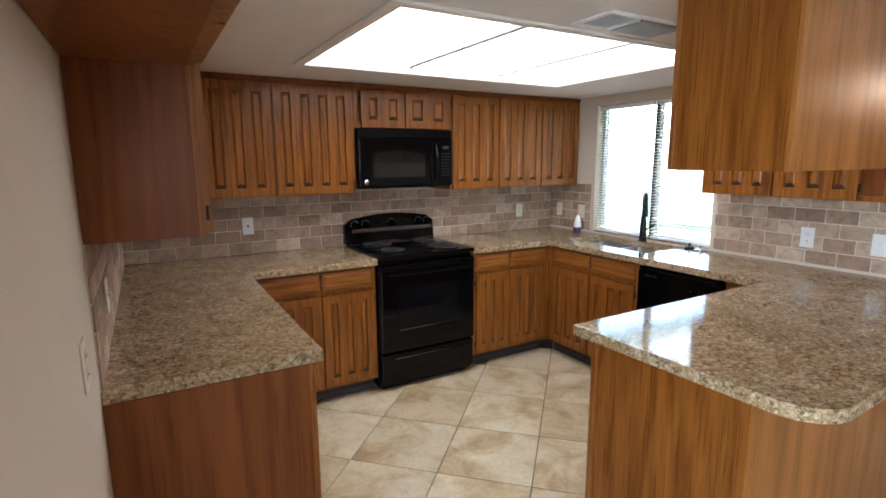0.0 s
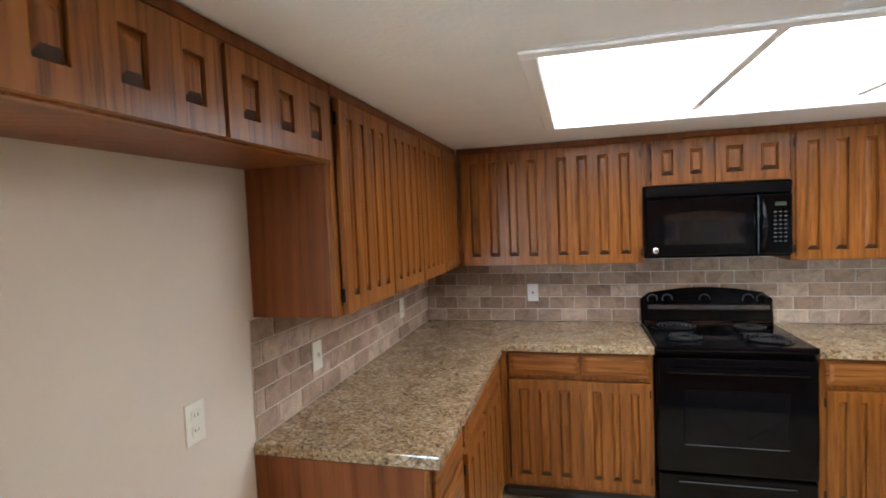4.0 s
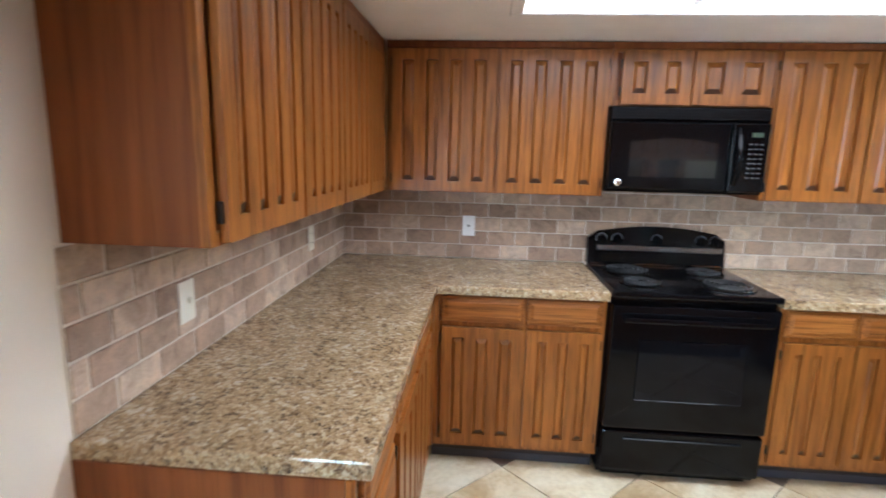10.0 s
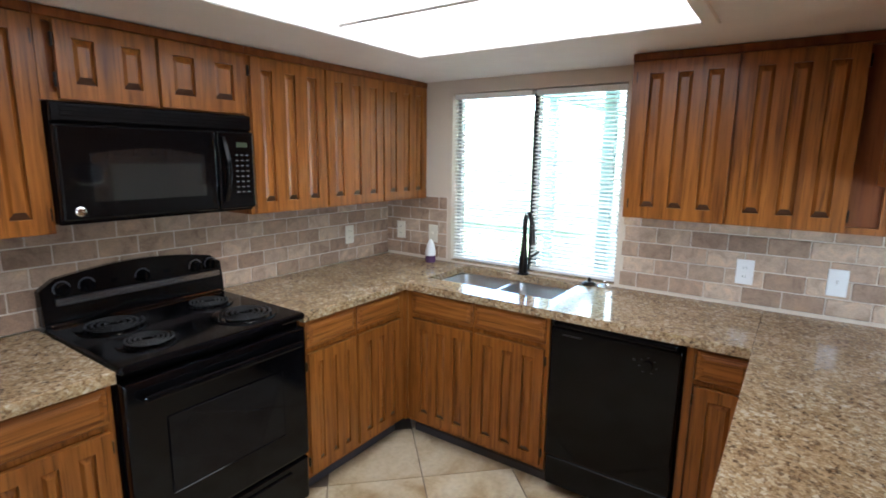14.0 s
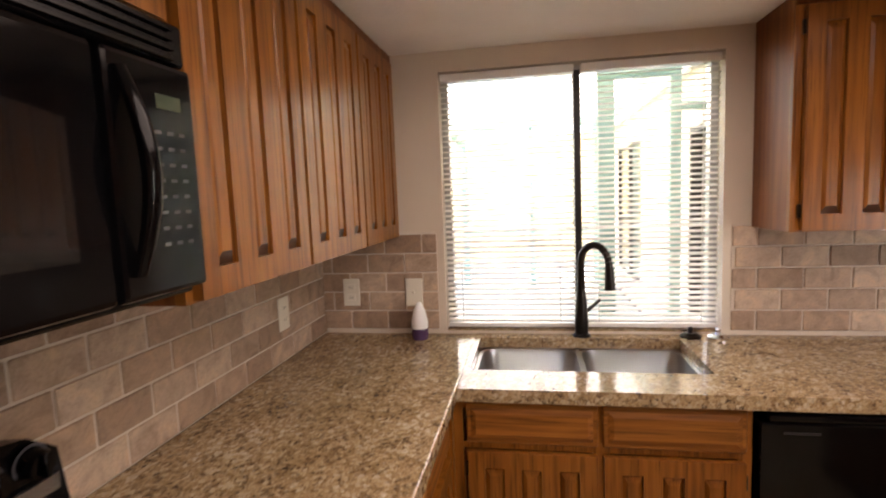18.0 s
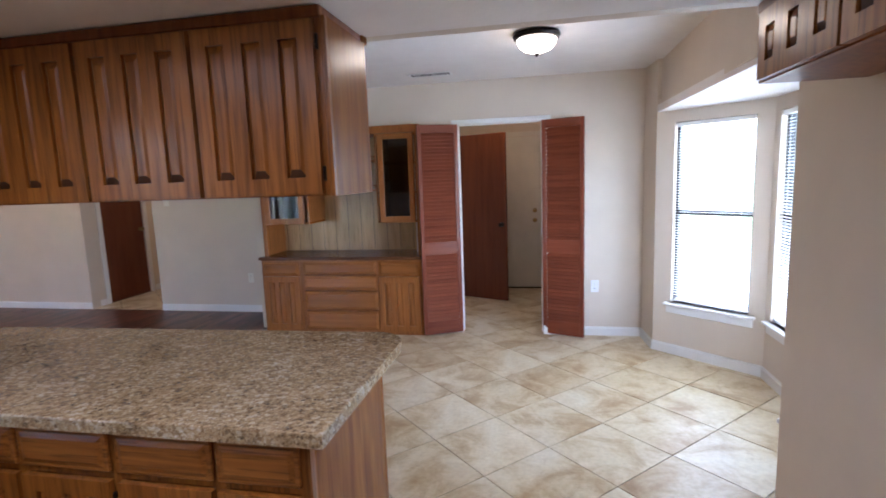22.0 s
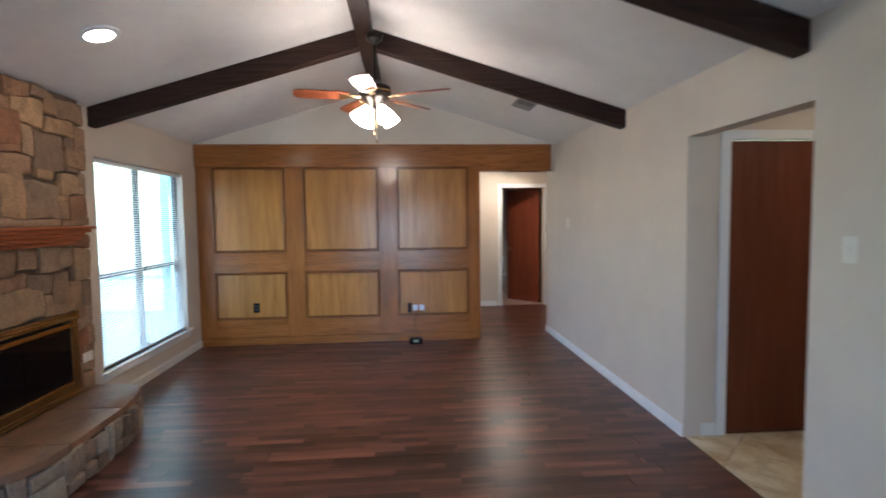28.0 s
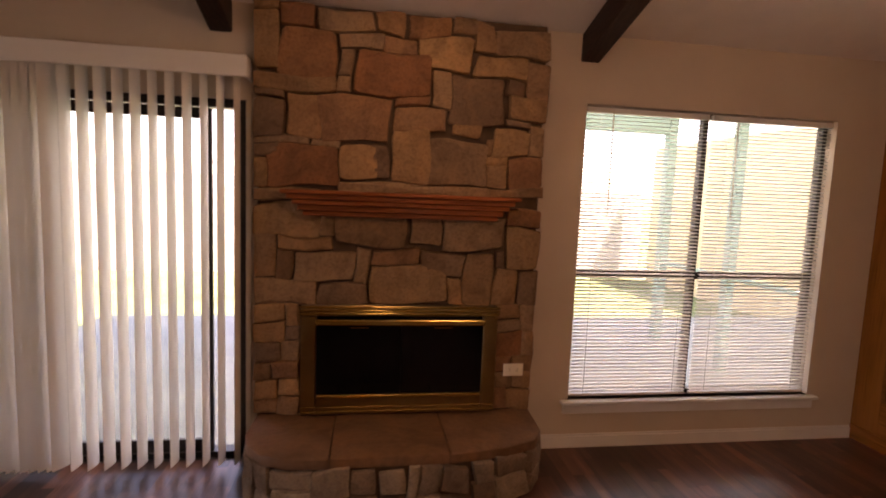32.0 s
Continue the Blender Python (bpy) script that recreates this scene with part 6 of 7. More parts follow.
# ---- sliding door, vertical blinds ----
sl = thing("door_5", "dark bronze sliding glass patio door", "sliding door", M_FIRE, kind="structure")
b = bmesh.new()
bx(b, 0.54, 0.585, 0.03, 0.115, 0, 1.95, 0.003)
bx(b, 2.325, 2.37, 0.03, 0.115, 0, 1.95, 0.003)
bx(b, 0.585, 2.325, 0.03, 0.115, 1.905, 1.95, 0.003)
bx(b, 0.585, 2.325, 0.03, 0.115, -0.005, 0.028, 0.003)
part("door_frame", b, ALUBLK, sl)
for u0, u1, d in ((1.40, 2.19, 0.05), (0.60, 1.46, 0.085)):
    b = bmesh.new()
    bx(b, u0, u0 + 0.05, d - 0.012, d + 0.012, 0.03, 1.90, 0.002)
    bx(b, u1 - 0.05, u1, d - 0.012, d + 0.012, 0.03, 1.90, 0.002)
    bx(b, u0 + 0.05, u1 - 0.05, d - 0.012, d + 0.012, 0.03, 0.10, 0.002)
    bx(b, u0 + 0.05, u1 - 0.05, d - 0.012, d + 0.012, 1.845, 1.90, 0.002)
    sp = part("sliding_panel", b, ALUBLK, sl)
    g = part("pane", box(u0 + 0.05, u1 - 0.05, d - 0.002, d + 0.002, 0.10, 1.845), PANE, sp)
    g.visible_shadow = False
part("door_handle", box(2.145, 2.165, 0.015, 0.038, 0.95, 1.13, 0.004), ALUBLK, sl)
part("drywall_trim", box(2.372, 2.40, -0.012, -0.001, 0.0, 1.985, 0.002), WALL, sl)

vb = thing("vertical_blind", "white vertical blind, slats half drawn to one side", "blind", Matrix.Translation((0, 0.565, 0)))
part("valance", box(4.20, 6.165, -0.045, -0.033, 2.035, 2.140, 0.004), VINYL, vb, "white valance board")
part("valance_return", box(6.153, 6.165, -0.0325, 0.098, 2.035, 2.140, 0.003), VINYL, vb)
part("headrail", box(4.22, 6.145, -0.02, 0.02, 2.045, 2.08, 0.003), VINYL, vb)


def slat_mesh():
    s = bmesh.new()
    pts = [(-0.0445, 0.0), (-0.022, 0.004), (0.0, 0.0055), (0.022, 0.004), (0.0445, 0.0)]
    zs = [0.035, 0.7, 1.4, 2.045]
    rows = [[s.verts.new((0, p, 0)) for p, q in pts] for z in zs]
    for row, z in zip(rows, zs):
        for v, (p, q) in zip(row, pts):
            v.co = (q, p, z)
    for a, c in zip(rows, rows[1:]):
        for i in range(4):
            s.faces.new((a[i], a[i + 1], c[i + 1], c[i]))
    return s


first = None
spots = [(4.82 + 0.036 * k, 30 - 7 * (k % 4)) for k in range(13)] + [(5.325 + 0.0785 * k, 9 + (k * 37 % 5) - 2) for k in range(11)]
for x, turn in spots:
    mt = Matrix.Translation((x, 0, 0)) @ Matrix.Rotation(radians(-turn), 4, "Z")
    if first is None:
        first = link("slat", slat_mesh(), SLATM, vb, "", True)
        first.matrix_basis = mt
    else:
        o = new("slat", first.data)
        o.parent, o.matrix_basis = vb, mt

# ---- fireplace ----
FX0, FX1, FY = 6.19, 7.72, 0.60
fp = thing("fireplace", "stone fireplace of irregular tan and brown sandstone blocks", "fireplace")
for a in ((FX0 + 0.012, 6.455, 0.0), (7.48, FX1 - 0.012, 0.0), (6.455, 7.48, 0.885)):
    part("mortar_bed", box(a[0], a[1], FY, YF - 0.001, a[2], ZE - 0.005), MORTAR, fp, "dark recessed mortar")


def block(w, h, d, seed, name, parent, m, mat=None, rough=0.14, lean=0.010):
    """One rough block in the plane x-z, its face towards -y, corners skewed and chipped."""
    rnd = random.Random(seed)
    cut = min(w, h)
    j = lambda f: (rnd.random() - 0.5) * f * cut
    ox, oz = m.translation.x, m.translation.z
    corner = [(sx * w / 2 + j(rough) - sx * rough * cut * 0.12, sz * h / 2 + j(rough) - sz * rough * cut * 0.12) for sx, sz in ((-1, -1), (1, -1), (1, 1), (-1, 1))]
    pts = []
    for (ax, az), (cx, cz) in zip(corner, corner[1:] + corner[:1]):
        r = 0.03 + (0.10 if rnd.random() < 0.3 else 0.03) * rnd.random()
        for f in (r, 0.36 + 0.1 * rnd.random(), 0.6 + 0.1 * rnd.random(), 1 - 0.03 - 0.05 * rnd.random()):
            pts.append((ax + (cx - ax) * f + j(0.03), az + (cz - az) * f + j(0.03)))
    # neighbours lean the same way, so that the joints run slanted but stay narrow
    edge = max(0.0, min(1.0, (min(ox - FX0, FX1 - ox) - w / 2) / 0.04))
    pts = [(x + lean * edge * math.sin(17 * (oz + z) + 2.1 * math.sin(6 * (ox + x))), z + lean * math.sin(15 * (ox + x) + 1.7 * math.sin(7 * (oz + z)) + 1.0)) for x, z in pts]
    b = bmesh.new()
    back = [b.verts.new((x, 0, z)) for x, z in pts]
    side = [b.verts.new((x, -d * 0.75, z)) for x, z in pts]
    face = [b.verts.new((x * (1 - 0.010 / max(w, 0.05)), -d * (0.95 + 0.08 * rnd.random()), z * (1 - 0.010 / max(h, 0.05)))) for x, z in pts]
    inner = [b.verts.new((x * 0.55 + j(0.05), -d * (1.0 + 0.25 * rnd.random()), z * 0.55 + j(0.05))) for x, z in pts]
    n = len(pts)
    for lo, hi in ((back, side), (side, face), (face, inner)):
        for i in range(n):
            b.faces.new((lo[i], lo[(i + 1) % n], hi[(i + 1) % n], hi[i]))
    b.faces.new(inner)
    o = part(name, b, mat or ROCK, parent, "", True)
    o.matrix_basis = m
    return o


def split(x0, x1, z0, z1, rnd, big):
    """Cuts a rectangle into uneven blocks."""
    w, h = x1 - x0, z1 - z0
    if (w < big and h < big * 0.75) or (w * h < big * big * 0.35 and max(w, h) < big * 1.5 and rnd.random() < 0.6):
        return [(x0, x1, z0, z1)]
    f = 0.32 + 0.36 * rnd.random()
    if w * (0.8 + 0.5 * rnd.random()) > h:
        return split(x0, x0 + w * f, z0, z1, rnd, big) + split(x0 + w * f, x1, z0, z1, rnd, big)
    return split(x0, x1, z0, z0 + h * f, rnd, big) + split(x0, x1, z0 + h * f, z1, rnd, big)


# courses above the mantel: each block as column, width, row, height in a grid of 54 x 35 units
UPPER = [(0, 4, 22, 11), (4.5, 6, 30, 4), (11, 9.5, 30, 4), (21, 5, 30, 4), (27, 7.5, 30, 4), (35, 4.5, 31, 3), (39.5, 3.7, 28.5, 5), (43.7, 10.3, 27.5, 5.5),
         (4.3, 9.7, 21.2, 8.3), (14.5, 7.8, 27, 2.7), (22.6, 6.2, 26.7, 2.8), (29.5, 9.2, 24, 6.3), (40, 9.5, 23.5, 4), (14.7, 2.2, 21.8, 4.8)]
UPPER2 = [(17.3, 14, 18.8, 7.5), (31.7, 3.4, 17, 6.6), (35.3, 10.4, 14.4, 9), (46.2, 3.4, 20.2, 2.8), (49.8, 4.2, 20, 6.8), (0, 14, 18.4, 2.6), (14.7, 2.2, 18.4, 2.9), (46.8, 7.2, 15.3, 4.6),
          (0, 5, 10, 6.7), (0, 5, 17, 1.2), (5.4, 5.8, 10, 8), (11.4, 12.6, 9.4, 9.1), (24.8, 6.4, 17, 1.5), (24.7, 10, 12.4, 4.4), (36.3, 4.8, 11.8, 2.4), (44, 6.4, 8.2, 5.4)]
UPPER3 = [(0, 9.4, 8.6, 1.2), (10, 4.8, 8.5, 1.2), (0, 4.4, 6.4, 2), (2.2, 12.3, 0.6, 7.6), (15.3, 6.3, 2.4, 6.5), (20.9, 2.9, 2.4, 6.5), (24.6, 7, 2.2, 10), (31.9, 10.6, 2, 9),
          (42.8, 4, 1.9, 4.6), (47.2, 6.8, 1.9, 6), (51, 2.6, 8.4, 6.3), (46, 4.8, 14, 1.2), (42.8, 1, 8.5, 3), (0, 2, 0.6, 5.5), (14.6, 29, 0, 1.9), (43.6, 10.4, 0, 1.8), (42.8, 4, 6.7, 1.4), (0, 4, 33.2, 1.4)]
# below the mantel, down to the insert
LOWER = [(0, 11.8, -8.8, 6.3), (14.6, 13.2, -10.9, 8.5), (28.2, 5.8, -10.4, 8), (34.3, 12.6, -11.2, 7), (47.2, 6.8, -14.6, 8), (47.4, 6.6, -6.2, 3.6), (0, 3.6, -17.5, 8.4), (4, 10.2, -11.6, 2.5), (4, 2.7, -17.5, 5.6), (12, 2.4, -8.8, 5),
         (7, 11, -18.0, 6.2), (18.4, 2.3, -18.2, 6.8), (21.1, 14.9, -22.4, 7.8), (21.2, 9.4, -14.3, 3.0), (31, 7.8, -16.2, 4.6), (36.3, 2.5, -22.4, 5.9), (39.2, 5.6, -22.4, 10.6), (45.2, 4.8, -22.4, 7.4), (50.4, 3.6, -22.4, 7.4), (0, 11.2, -22.4, 4.6)]
LOWER2 = [(11.6, 9, -22.4, 4.1), (0, 11.8, -2.2, 2.2), (45.1, 1.9, -14.8, 3.2)]
UX, UZ = (FX1 - FX0) / 54, (ZE - 1.50) / 34.5
k = 0
for c, w, r, h in UPPER + UPPER2 + UPPER3 + LOWER + LOWER2:
    k += 1
    m = Matrix.Translation((FX0 + (c + w / 2) * UX, FY + 0.002, 1.50 + (r + h / 2) * UZ))
    block(w * UX + 0.010, h * UZ + 0.009, 0.026 + 0.012 * random.Random(k).random(), 100 + k, "stone", fp, m)
rnd = random.Random(11)
LOW = []
for a in ((FX0, 6.425, 0.29, 0.895), (7.495, FX1, 0.29, 0.895)):
    LOW += split(*a, rnd, 0.20)
for x0, x1, z0, z1 in LOW:
    k += 1
    block(x1 - x0 + 0.005, z1 - z0 + 0.004, 0.026 + 0.012 * rnd.random(), 100 + k, "stone", fp, Matrix.Translation(((x0 + x1) / 2, FY + 0.002, (z0 + z1) / 2)))

# hearth: flagstone top on a curved stone front
PLAN = [(6.205, 0.598), (6.195, 0.36), (6.225, 0.25), (6.30, 0.15), (6.42, 0.098), (6.60, 0.085), (7.20, 0.095), (7.46, 0.135), (7.63, 0.205), (7.70, 0.32), (7.715, 0.598)]
ht = thing("hearth", "raised stone hearth with rounded corners before the fireplace", "hearth")
CX, CY = 6.95, 0.45
shrink = lambda f: [(CX + (x - CX) * f, min(0.598, CY + (y - CY) * f) if y < 0.59 else y) for x, y in PLAN]
part("core", prism(bmesh.new(), shrink(0.955), 0.0, 0.235), MORTAR, ht, "dark mortar core")
top_cuts = [(6.19, 6.62), (6.62, 7.18), (7.18, 7.72)]


def clip_poly(poly, keep):
    """Clips a polygon to a half plane; keep(p) > 0 stays."""
    out = []
    for i, p in enumerate(poly):
        q = poly[(i + 1) % len(poly)]
        a, c = keep(p), keep(q)
        if a >= 0:
            out.append(p)
        if (a >= 0) != (c >= 0):
            f = a / (a - c)
            out.append((p[0] + (q[0] - p[0]) * f, p[1] + (q[1] - p[1]) * f))
    return out


for a, c in top_cuts:
    q = clip_poly(clip_poly(PLAN, lambda p: p[0] - a - 0.002), lambda p: c - 0.002 - p[0])
    part("flagstone", prism(bmesh.new(), q, 0.238, 0.285, 0.008), FLAG, ht, "", True)
part("joint_bed", prism(bmesh.new(), shrink(0.97), 0.2355, 0.272), MORTAR, ht)
seglen = [math.dist(a, c) for a, c in zip(PLAN, PLAN[1:])]
total = sum(seglen)


def along(s):
    for (a, c), d in zip(zip(PLAN, PLAN[1:]), seglen):
        if s <= d:
            return Vector((a[0] + (c[0] - a[0]) * s / d, a[1] + (c[1] - a[1]) * s / d, 0)), math.atan2(c[1] - a[1], c[0] - a[0])
        s -= d
    return Vector((*PLAN[-1], 0)), 0.0


rnd = random.Random(5)
for s0, s1, z0, z1 in split(0, total, 0.005, 0.236, rnd, 0.25):
    p, a = along((s0 + s1) / 2)
    q0, q1 = along(s0)[0], along(s1)[0]
    d = q1 - q0
    a = math.atan2(d.y, d.x)
    k += 1
    mid = (q0 + q1) / 2
    m = Matrix.Translation((mid.x, mid.y, (z0 + z1) / 2)) @ Matrix.Rotation(a, 4, "Z") @ Matrix.Translation((0, 0.02, 0))
    block(d.length - 0.002, z1 - z0 - 0.003, 0.030 + 0.01 * rnd.random(), 100 + k, "stone", ht, m, COBBLE, 0.26, 0.007)

# mantel
mn = thing("mantel_shelf", "reddish stained wooden mantel with stepped crown moulding", "mantel")
for f0, z0, z1, nm in ((0.012, 1.478, 1.498, "shelf_board"), (0.045, 1.452, 1.4775, "crown_step"), (0.075, 1.425, 1.4515, "crown_step"), (0.105, 1.395, 1.4245, "crown_step"), (0.135, 1.368, 1.3945, "crown_step")):
    b = bmesh.new()
    bx(b, 6.33 + f0 * 0.8, 7.57 - f0 * 0.8, 0.405 + f0 * 0.8, 0.574, z0, z1, 0.006, 2)
    part(nm, b, MANTELW, mn)

# firebox with brass surround
fb = thing("fireplace_insert", "polished brass fireplace surround with dark glass doors", "fireplace insert")
Y0 = 0.548
for a in ((6.432, 6.511, 0.292, 0.835), (7.421, 7.500, 0.292, 0.835), (6.432, 7.500, 0.8355, 0.893), (6.512, 7.420, 0.292, 0.385)):
    part("surround_panel", box(a[0], a[1], Y0, 0.60, a[2], a[3], 0.004), BRASSD, fb, "antique brass surround")
for z in (0.848, 0.866, 0.884):
    part("brass_bead", box(6.425, 7.507, Y0 - 0.008, Y0 - 0.0005, z - 0.005, z + 0.005, 0.002), BRASS, fb)
for z in (0.31, 0.335):
    part("brass_bead", box(6.44, 7.492, Y0 - 0.008, Y0 - 0.0005, z - 0.004, z + 0.004, 0.002), BRASS, fb)
part("hood", box(6.508, 7.425, Y0 - 0.022, Y0 - 0.0005, 0.79, 0.822, 0.006, 2), BRASS, fb, "bright brass draft hood")
part("lower_bar", box(6.515, 7.418, Y0 - 0.014, Y0 - 0.0005, 0.388, 0.405, 0.004), BRASS, fb)
for x0, x1 in ((6.513, 6.964), (6.968, 7.419)):
    g = part("glass_door", box(x0, x1, Y0 + 0.006, Y0 + 0.012, 0.406, 0.789), DARKGLASS, fb, "dark glass door")
    part("pull", box((x0 + x1) / 2 - 0.05, (x0 + x1) / 2 + 0.05, Y0 - 0.012, Y0 - 0.001, 0.772, 0.780, 0.003), BRASS, g)
part("back_box", box(6.456, 7.478, 0.602, 0.66, 0.292, 0.88), SLOTM, fb)
plate(Matrix.Translation((7.605, FY - 0.042, 0.529)) @ Matrix.Rotation(radians(90), 4, "Y"), "outlet", IVORY, "ivory outlet set sideways in the stone")

# ---- outside ----
setting("ground", box(-150, 150, -150, 150, -0.5, -0.20), GRASSM, "lawn around the house", "ground")
setting("patio", box(3.765, 12.89, 0.79, 4.2, -0.19, -0.04), CONCRETE, "pale concrete patio slab", "pavement")
setting("driveway", box(-14.0, -0.6, -9.0, 6.0, -0.19, -0.10), CONCRETE, "sunlit concrete driveway before the bay", "pavement")
pr = thing("patio_roof", "patio cover with pale green posts and beams", "patio cover")
for x, y in ((10.08, 3.15), (6.9, 3.15), (10.08, 2.06), (10.08, 1.05)):
    w = 0.05 if y != 2.06 else 0.042
    part("post", box(x - w, x + w, y - w, y + w, -0.04, 2.50 if x > 9 else 2.27, 0.004), TEAL, pr)
part("beam", box(3.78, 10.02, 3.09, 3.21, 2.271, 2.44, 0.004), TEAL, pr)
part("beam", box(10.02, 10.14, 0.80, 3.20, 2.501, 2.62, 0.004), TEAL, pr)
part("rail", box(10.06, 10.10, 1.101, 2.017, 0.83, 0.87, 0.003), TEAL, pr)
part("rail", box(10.06, 10.10, 2.103, 3.099, 0.83, 0.87, 0.003), TEAL, pr)
# boards run on past the posts to shade the patio and garden wall
for kk in range(9):
    y0 = 0.80 + 0.30 * kk
    z0 = 2.84 - 0.042 * kk
    b = box(3.78, 12.87, y0 + 0.002, y0 + 0.298, 0, 0.025)
    bmesh.ops.translate(b, vec=(0, 0, z0), verts=b.verts)
    part("roof_board", b, ROOFB, pr)
# unseen board added against the house to stop a strip of sun
part("sun_stop_board", box(3.78, 12.87, 0.795, 0.8015, 2.45, 2.835), TEAL, pr)
sf = thing("screen_door_frame", "pale green wooden door frame standing on the patio", "door frame")
for y0, y1 in ((1.640, 1.722), (1.318, 1.372)):
    part("post", box(4.37, 4.43, y0, y1, -0.04, 2.04, 0.004), TEAL, sf)
part("header", box(4.37, 4.43, 1.318, 1.722, 2.0405, 2.086, 0.004), TEAL, sf)
part("side_rail", box(4.375, 4.425, 0.79, 1.3175, 1.86, 1.90, 0.003), TEAL, sf)
setting("exterior_wall_kitchen", box(3.761, 3.78, 0.79, 1.36, -0.19, 2.5), EXTW, "painted exterior wall beside the patio", "wall")
setting("exterior_wall_kitchen_low", box(3.761, 3.78, 1.36, 2.43, -0.19, 0.90), EXTW, "painted exterior wall below the kitchen window", "wall")
setting("exterior_sill", box(3.761, 3.83, 1.34, 2.45, 0.902, 0.94), CONCRETE, "exterior window sill", "sill")
sw = thing("garden_wall", "sunlit cream boarded wall beyond the patio", "wall")
part("wall_core", box(12.92, 13.0, 0.5, 8.2, -0.2, 2.7), SIDING, sw)
for kk in range(18):
    part("siding_board", box(12.90, 12.919, 0.5, 8.2, -0.2 + 0.16 * kk, -0.045 + 0.16 * kk, 0.003), SIDING, sw)
fe = thing("fence", "whitewashed board fence behind the lawn", "fence")
b0 = box(0, 0.145, 0, 0.02, -0.2, 1.75, 0.003)
f0 = None
for kk in range(118):
    x = -5.0 + 0.152 * kk
    if f0 is None:
        f0 = link("fence_board", b0, FENCEM, fe)
        f0.location = (x, 8.6, 0)
    else:
        o = new("fence_board", f0.data)
        o.parent, o.location = fe, (x, 8.6, 0)
for z in (0.2, 1.4):
    part("fence_rail", box(-5.0, 12.9, 8.621, 8.66, z, z + 0.09), FENCEM, fe)

# ---- floor tiles, laid diagonally ----
fl = tagged(new("floor"), "cream travertine-look floor tiles laid diagonally", "floor", "", "structure")
DG = 0.660
half = DG / 2 - 0.0042
full = None


def tile_solid(poly):
    b = bmesh.new()
    cx, cy = sum(p[0] for p in poly) / len(poly), sum(p[1] for p in poly) / len(poly)
    prism(b, [(x - cx, y - cy) for x, y in poly], -0.006, 0.0)
    return b, cx, cy


def lay(parent, x0, x1, y0, y1, skip=lambda x, y: False):
    global full
    i0, i1 = int((x0 - 1.815) / (DG / 2)) - 2, int((x1 - 1.815) / (DG / 2)) + 2
    j0, j1 = int((y0 - 1.675) / (DG / 2)) - 2, int((y1 - 1.675) / (DG / 2)) + 2
    for i in range(i0, i1):
        for j in range(j0, j1):
            if (i + j) % 2 == 0:
                continue
            cx, cy = 1.815 + i * DG / 2, 1.675 + j * DG / 2
            if skip(cx, cy):
                continue
            d = [(cx - half, cy), (cx, cy - half), (cx + half, cy), (cx, cy + half)]
            q = clip_poly(clip_poly(clip_poly(clip_poly(d, lambda p: p[0] - x0), lambda p: x1 - p[0]), lambda p: p[1] - y0), lambda p: y1 - p[1])
            if len(q) < 3:
                continue
            area = abs(sum(q[n][0] * q[(n + 1) % len(q)][1] - q[(n + 1) % len(q)][0] * q[n][1] for n in range(len(q)))) / 2
            if area < 0.001:
                continue
            whole = abs(area - 2 * half * half) < 1e-5
            if whole and full is not None:
                o = new("tile", full)
                o.parent, o.location = parent, (cx, cy, 0)
                continue
            b, ax, ay = tile_solid(q)
            o = link("tile", b, TILEF, parent)
            o.location = (ax, ay, 0)
            if whole:
                full = o.data


lay(fl, -0.44, 4.068, -5.16, YB, lambda x, y: (x < 0.0 and (y > -0.5 or y < -2.9)) or (y < -3.45 and (x > 2.6 or x < 0.85)) or (y > 2.5) or (x < 0.45 and y > 1.2))
fl2 = tagged(new("floor_passage"), "cream tiles in the passage", "floor", "", "structure")
lay(fl2, 5.4, 6.98, -6.0, YL - 0.02)

# ---- laminate planks across the living room ----
fw = tagged(new("floor_wood"), "dark red-brown laminate planks", "floor", "", "structure")
rnd = random.Random(3)
PWD, meshes = 0.128, {}
x = 4.074
row = 0
while x < 12.34:
    lo = YL + 0.003 if x < XP + 0.1 else -5.29
    hi = YF - 0.003 if x < XP + 0.1 else -2.745
    y = lo - rnd.random() * 1.15
    while y < hi:
        a, c = max(lo, y), min(hi, y + 1.215)
        if c - a > 0.03:
            key = round(c - a, 2)
            if key not in meshes:
                meshes[key] = None
                b = box(0.0003, PWD - 0.0003, 0.0003, key - 0.0003, -0.006, 0.0)
                o = link("plank", b, PLANKM, fw)
                meshes[key] = o.data
                o.location = (x, a, 0)
            else:
                o = new("plank", meshes[key])
                o.parent, o.location = fw, (x, a, 0)
        y += 1.217
    x += PWD
    row += 1
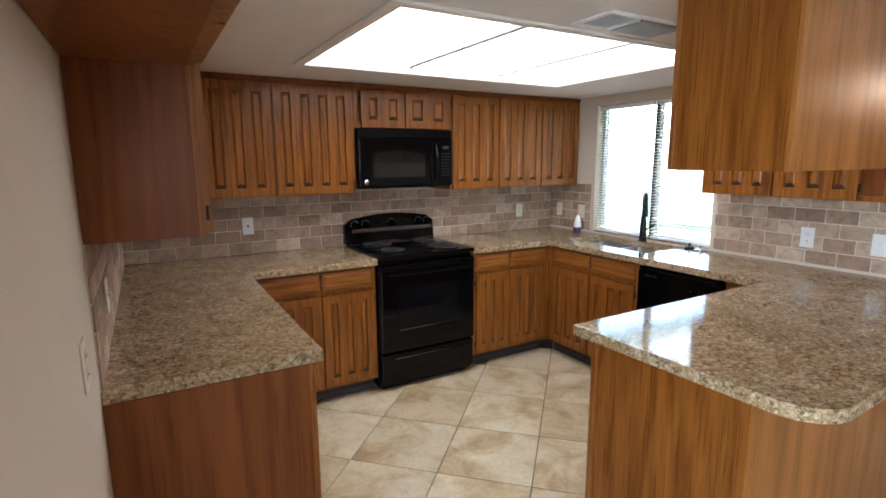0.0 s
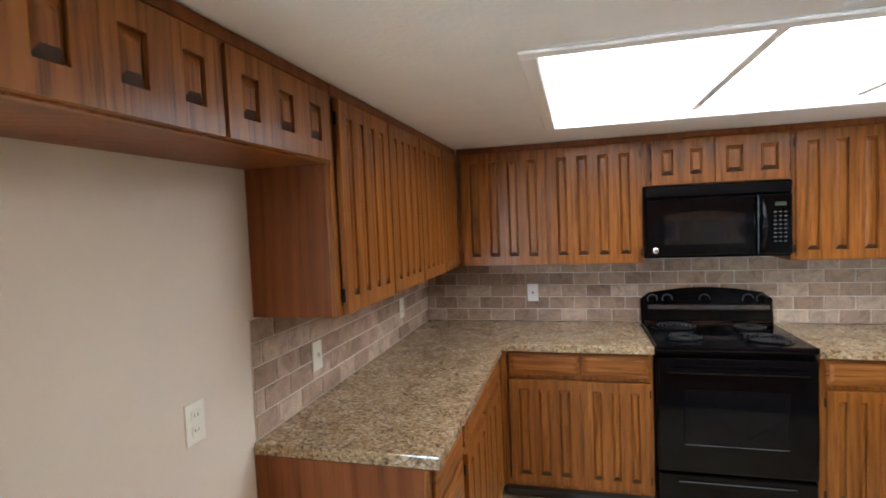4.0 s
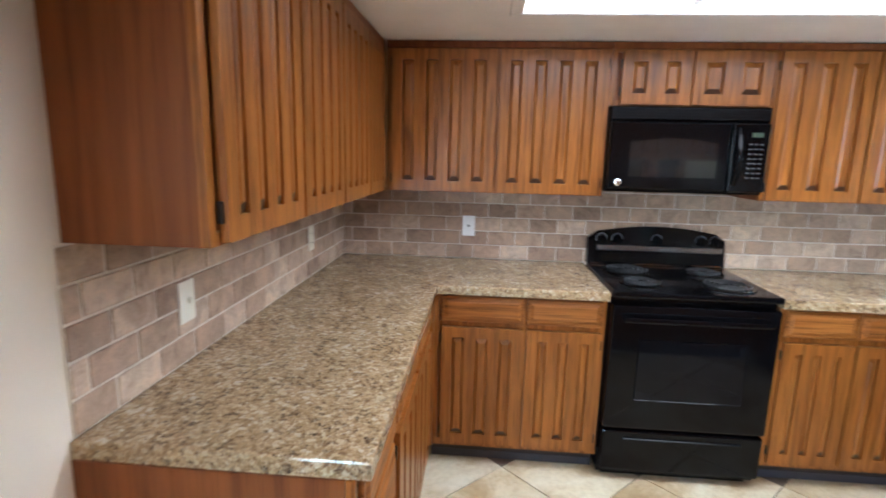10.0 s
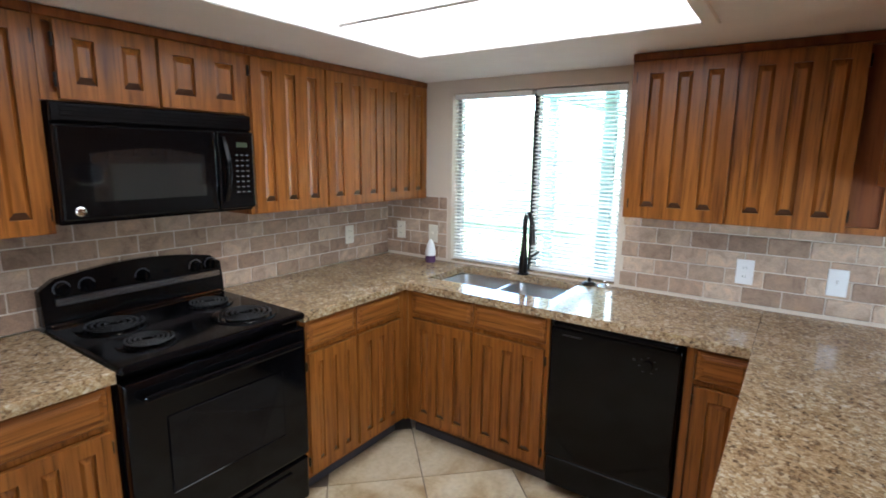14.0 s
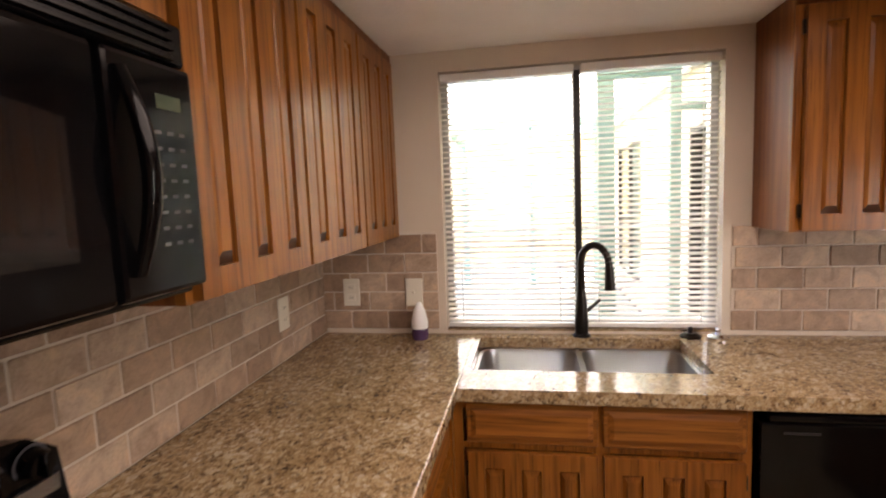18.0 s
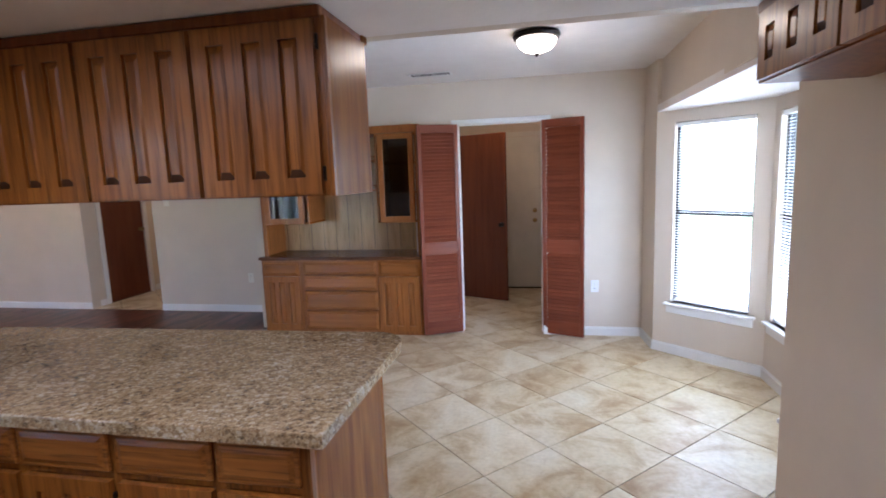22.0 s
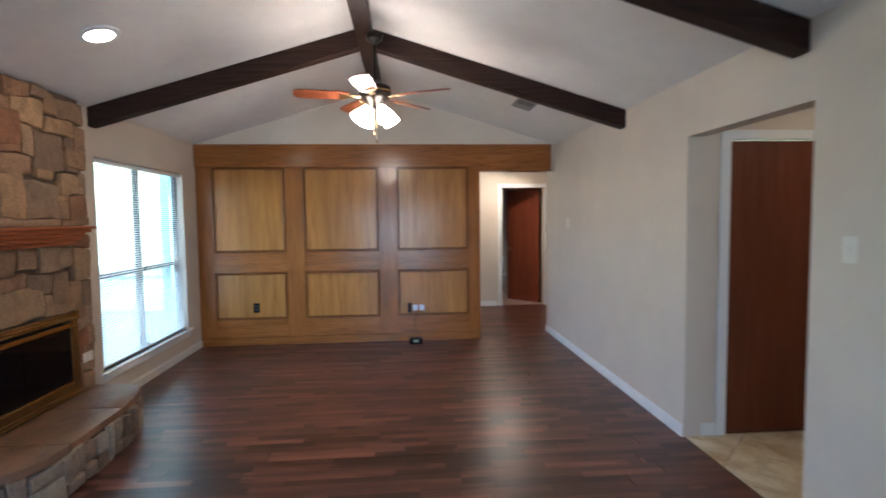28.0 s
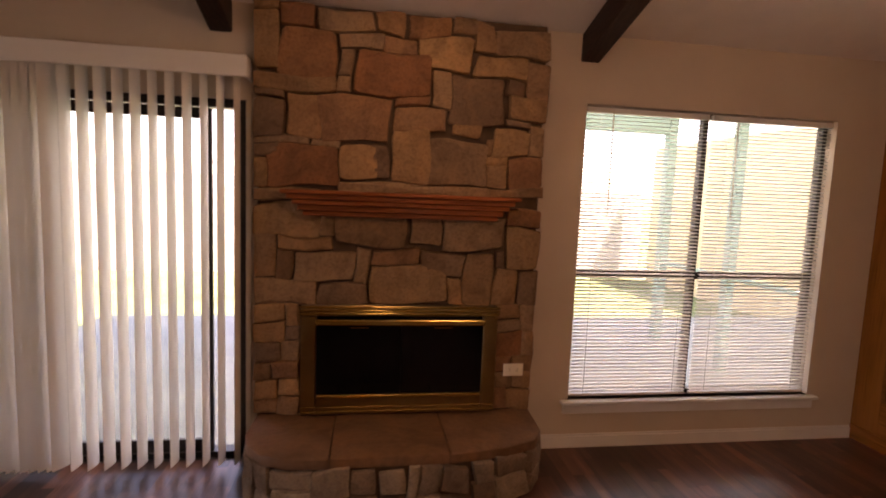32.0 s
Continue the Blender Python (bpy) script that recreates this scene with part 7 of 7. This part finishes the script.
solid("floor_strip", box(4.055, 4.085, YH + 0.17, 0.03, 0.0005, 0.008, 0.003), HUTCHX, "narrow wooden transition strip between tile and laminate", "trim")


# ---- backsplash tiles ----
def backsplash(name, m, u0, u1, z0, z1, holes=()):
    """Tumbled tiles in running bond on a wall; pieces are children of a light grout sheet."""
    b = bmesh.new()
    cuts = sorted(holes)
    edges = [u0]
    for a, c in cuts:
        edges += [a, c]
    edges.append(u1)
    for a, c in zip(edges[0::2], edges[1::2]):
        if c - a > 0.002:
            bx(b, a, c, -0.004, -0.0005, z0, z1)
    g = setting(name, b, GROUTL, "light grout behind tumbled brown tiles", "backsplash")
    g.matrix_world = m
    TW, TH, J = 0.152, 0.0745, 0.005
    r, z, cache = 0, z0 + 0.003, {}
    rr = random.Random(len(name))
    while z < z1 - 0.01:
        h = min(TH, z1 - z)
        u = u0 - (TW / 2 if r % 2 else 0) - 0.03
        while u < u1:
            a, c = max(u0, u), min(u1, u + TW)
            for s, e in cuts:
                if a < e and c > s:
                    if a < s:
                        c = s
                    elif c > e:
                        a = e
                    else:
                        a = c
            if c - a > 0.012:
                key = (round(c - a, 3), round(h, 3))
                if key not in cache:
                    t = bmesh.new()
                    bx(t, 0, key[0], -0.0095, -0.0042, 0, key[1], 0.0028)
                    o = link("tile", t, SPLASH, g)
                    cache[key] = o.data
                else:
                    o = new("tile", cache[key])
                    o.parent = g
                o.location = (a, (rr.random() - 0.5) * 0.0016, z)
            u += TW + J
        z += TH + J
        r += 1
    return g


FR = lambda p, q: wall_frame(p, q)[0]
backsplash("backsplash_stove", FR((XL, YB), (XW, YB)), 0.012, XW - XL - 0.012, CT + 0.001, ZU + 0.05)
backsplash("backsplash_left", FR((XL, -0.46), (XL, YB)), 1.40, 3.41, CT + 0.001, ZU - 0.002)
backsplash("backsplash_window", FR((XW, YB), (XW, 0.08)), 0.0, 2.865, CT + 0.016, 1.335, [(0.50, 1.61)])
backsplash("backsplash_end", FR((XW, YB), (XW, 0.08)), 2.612, 2.865, 1.338, 1.50)
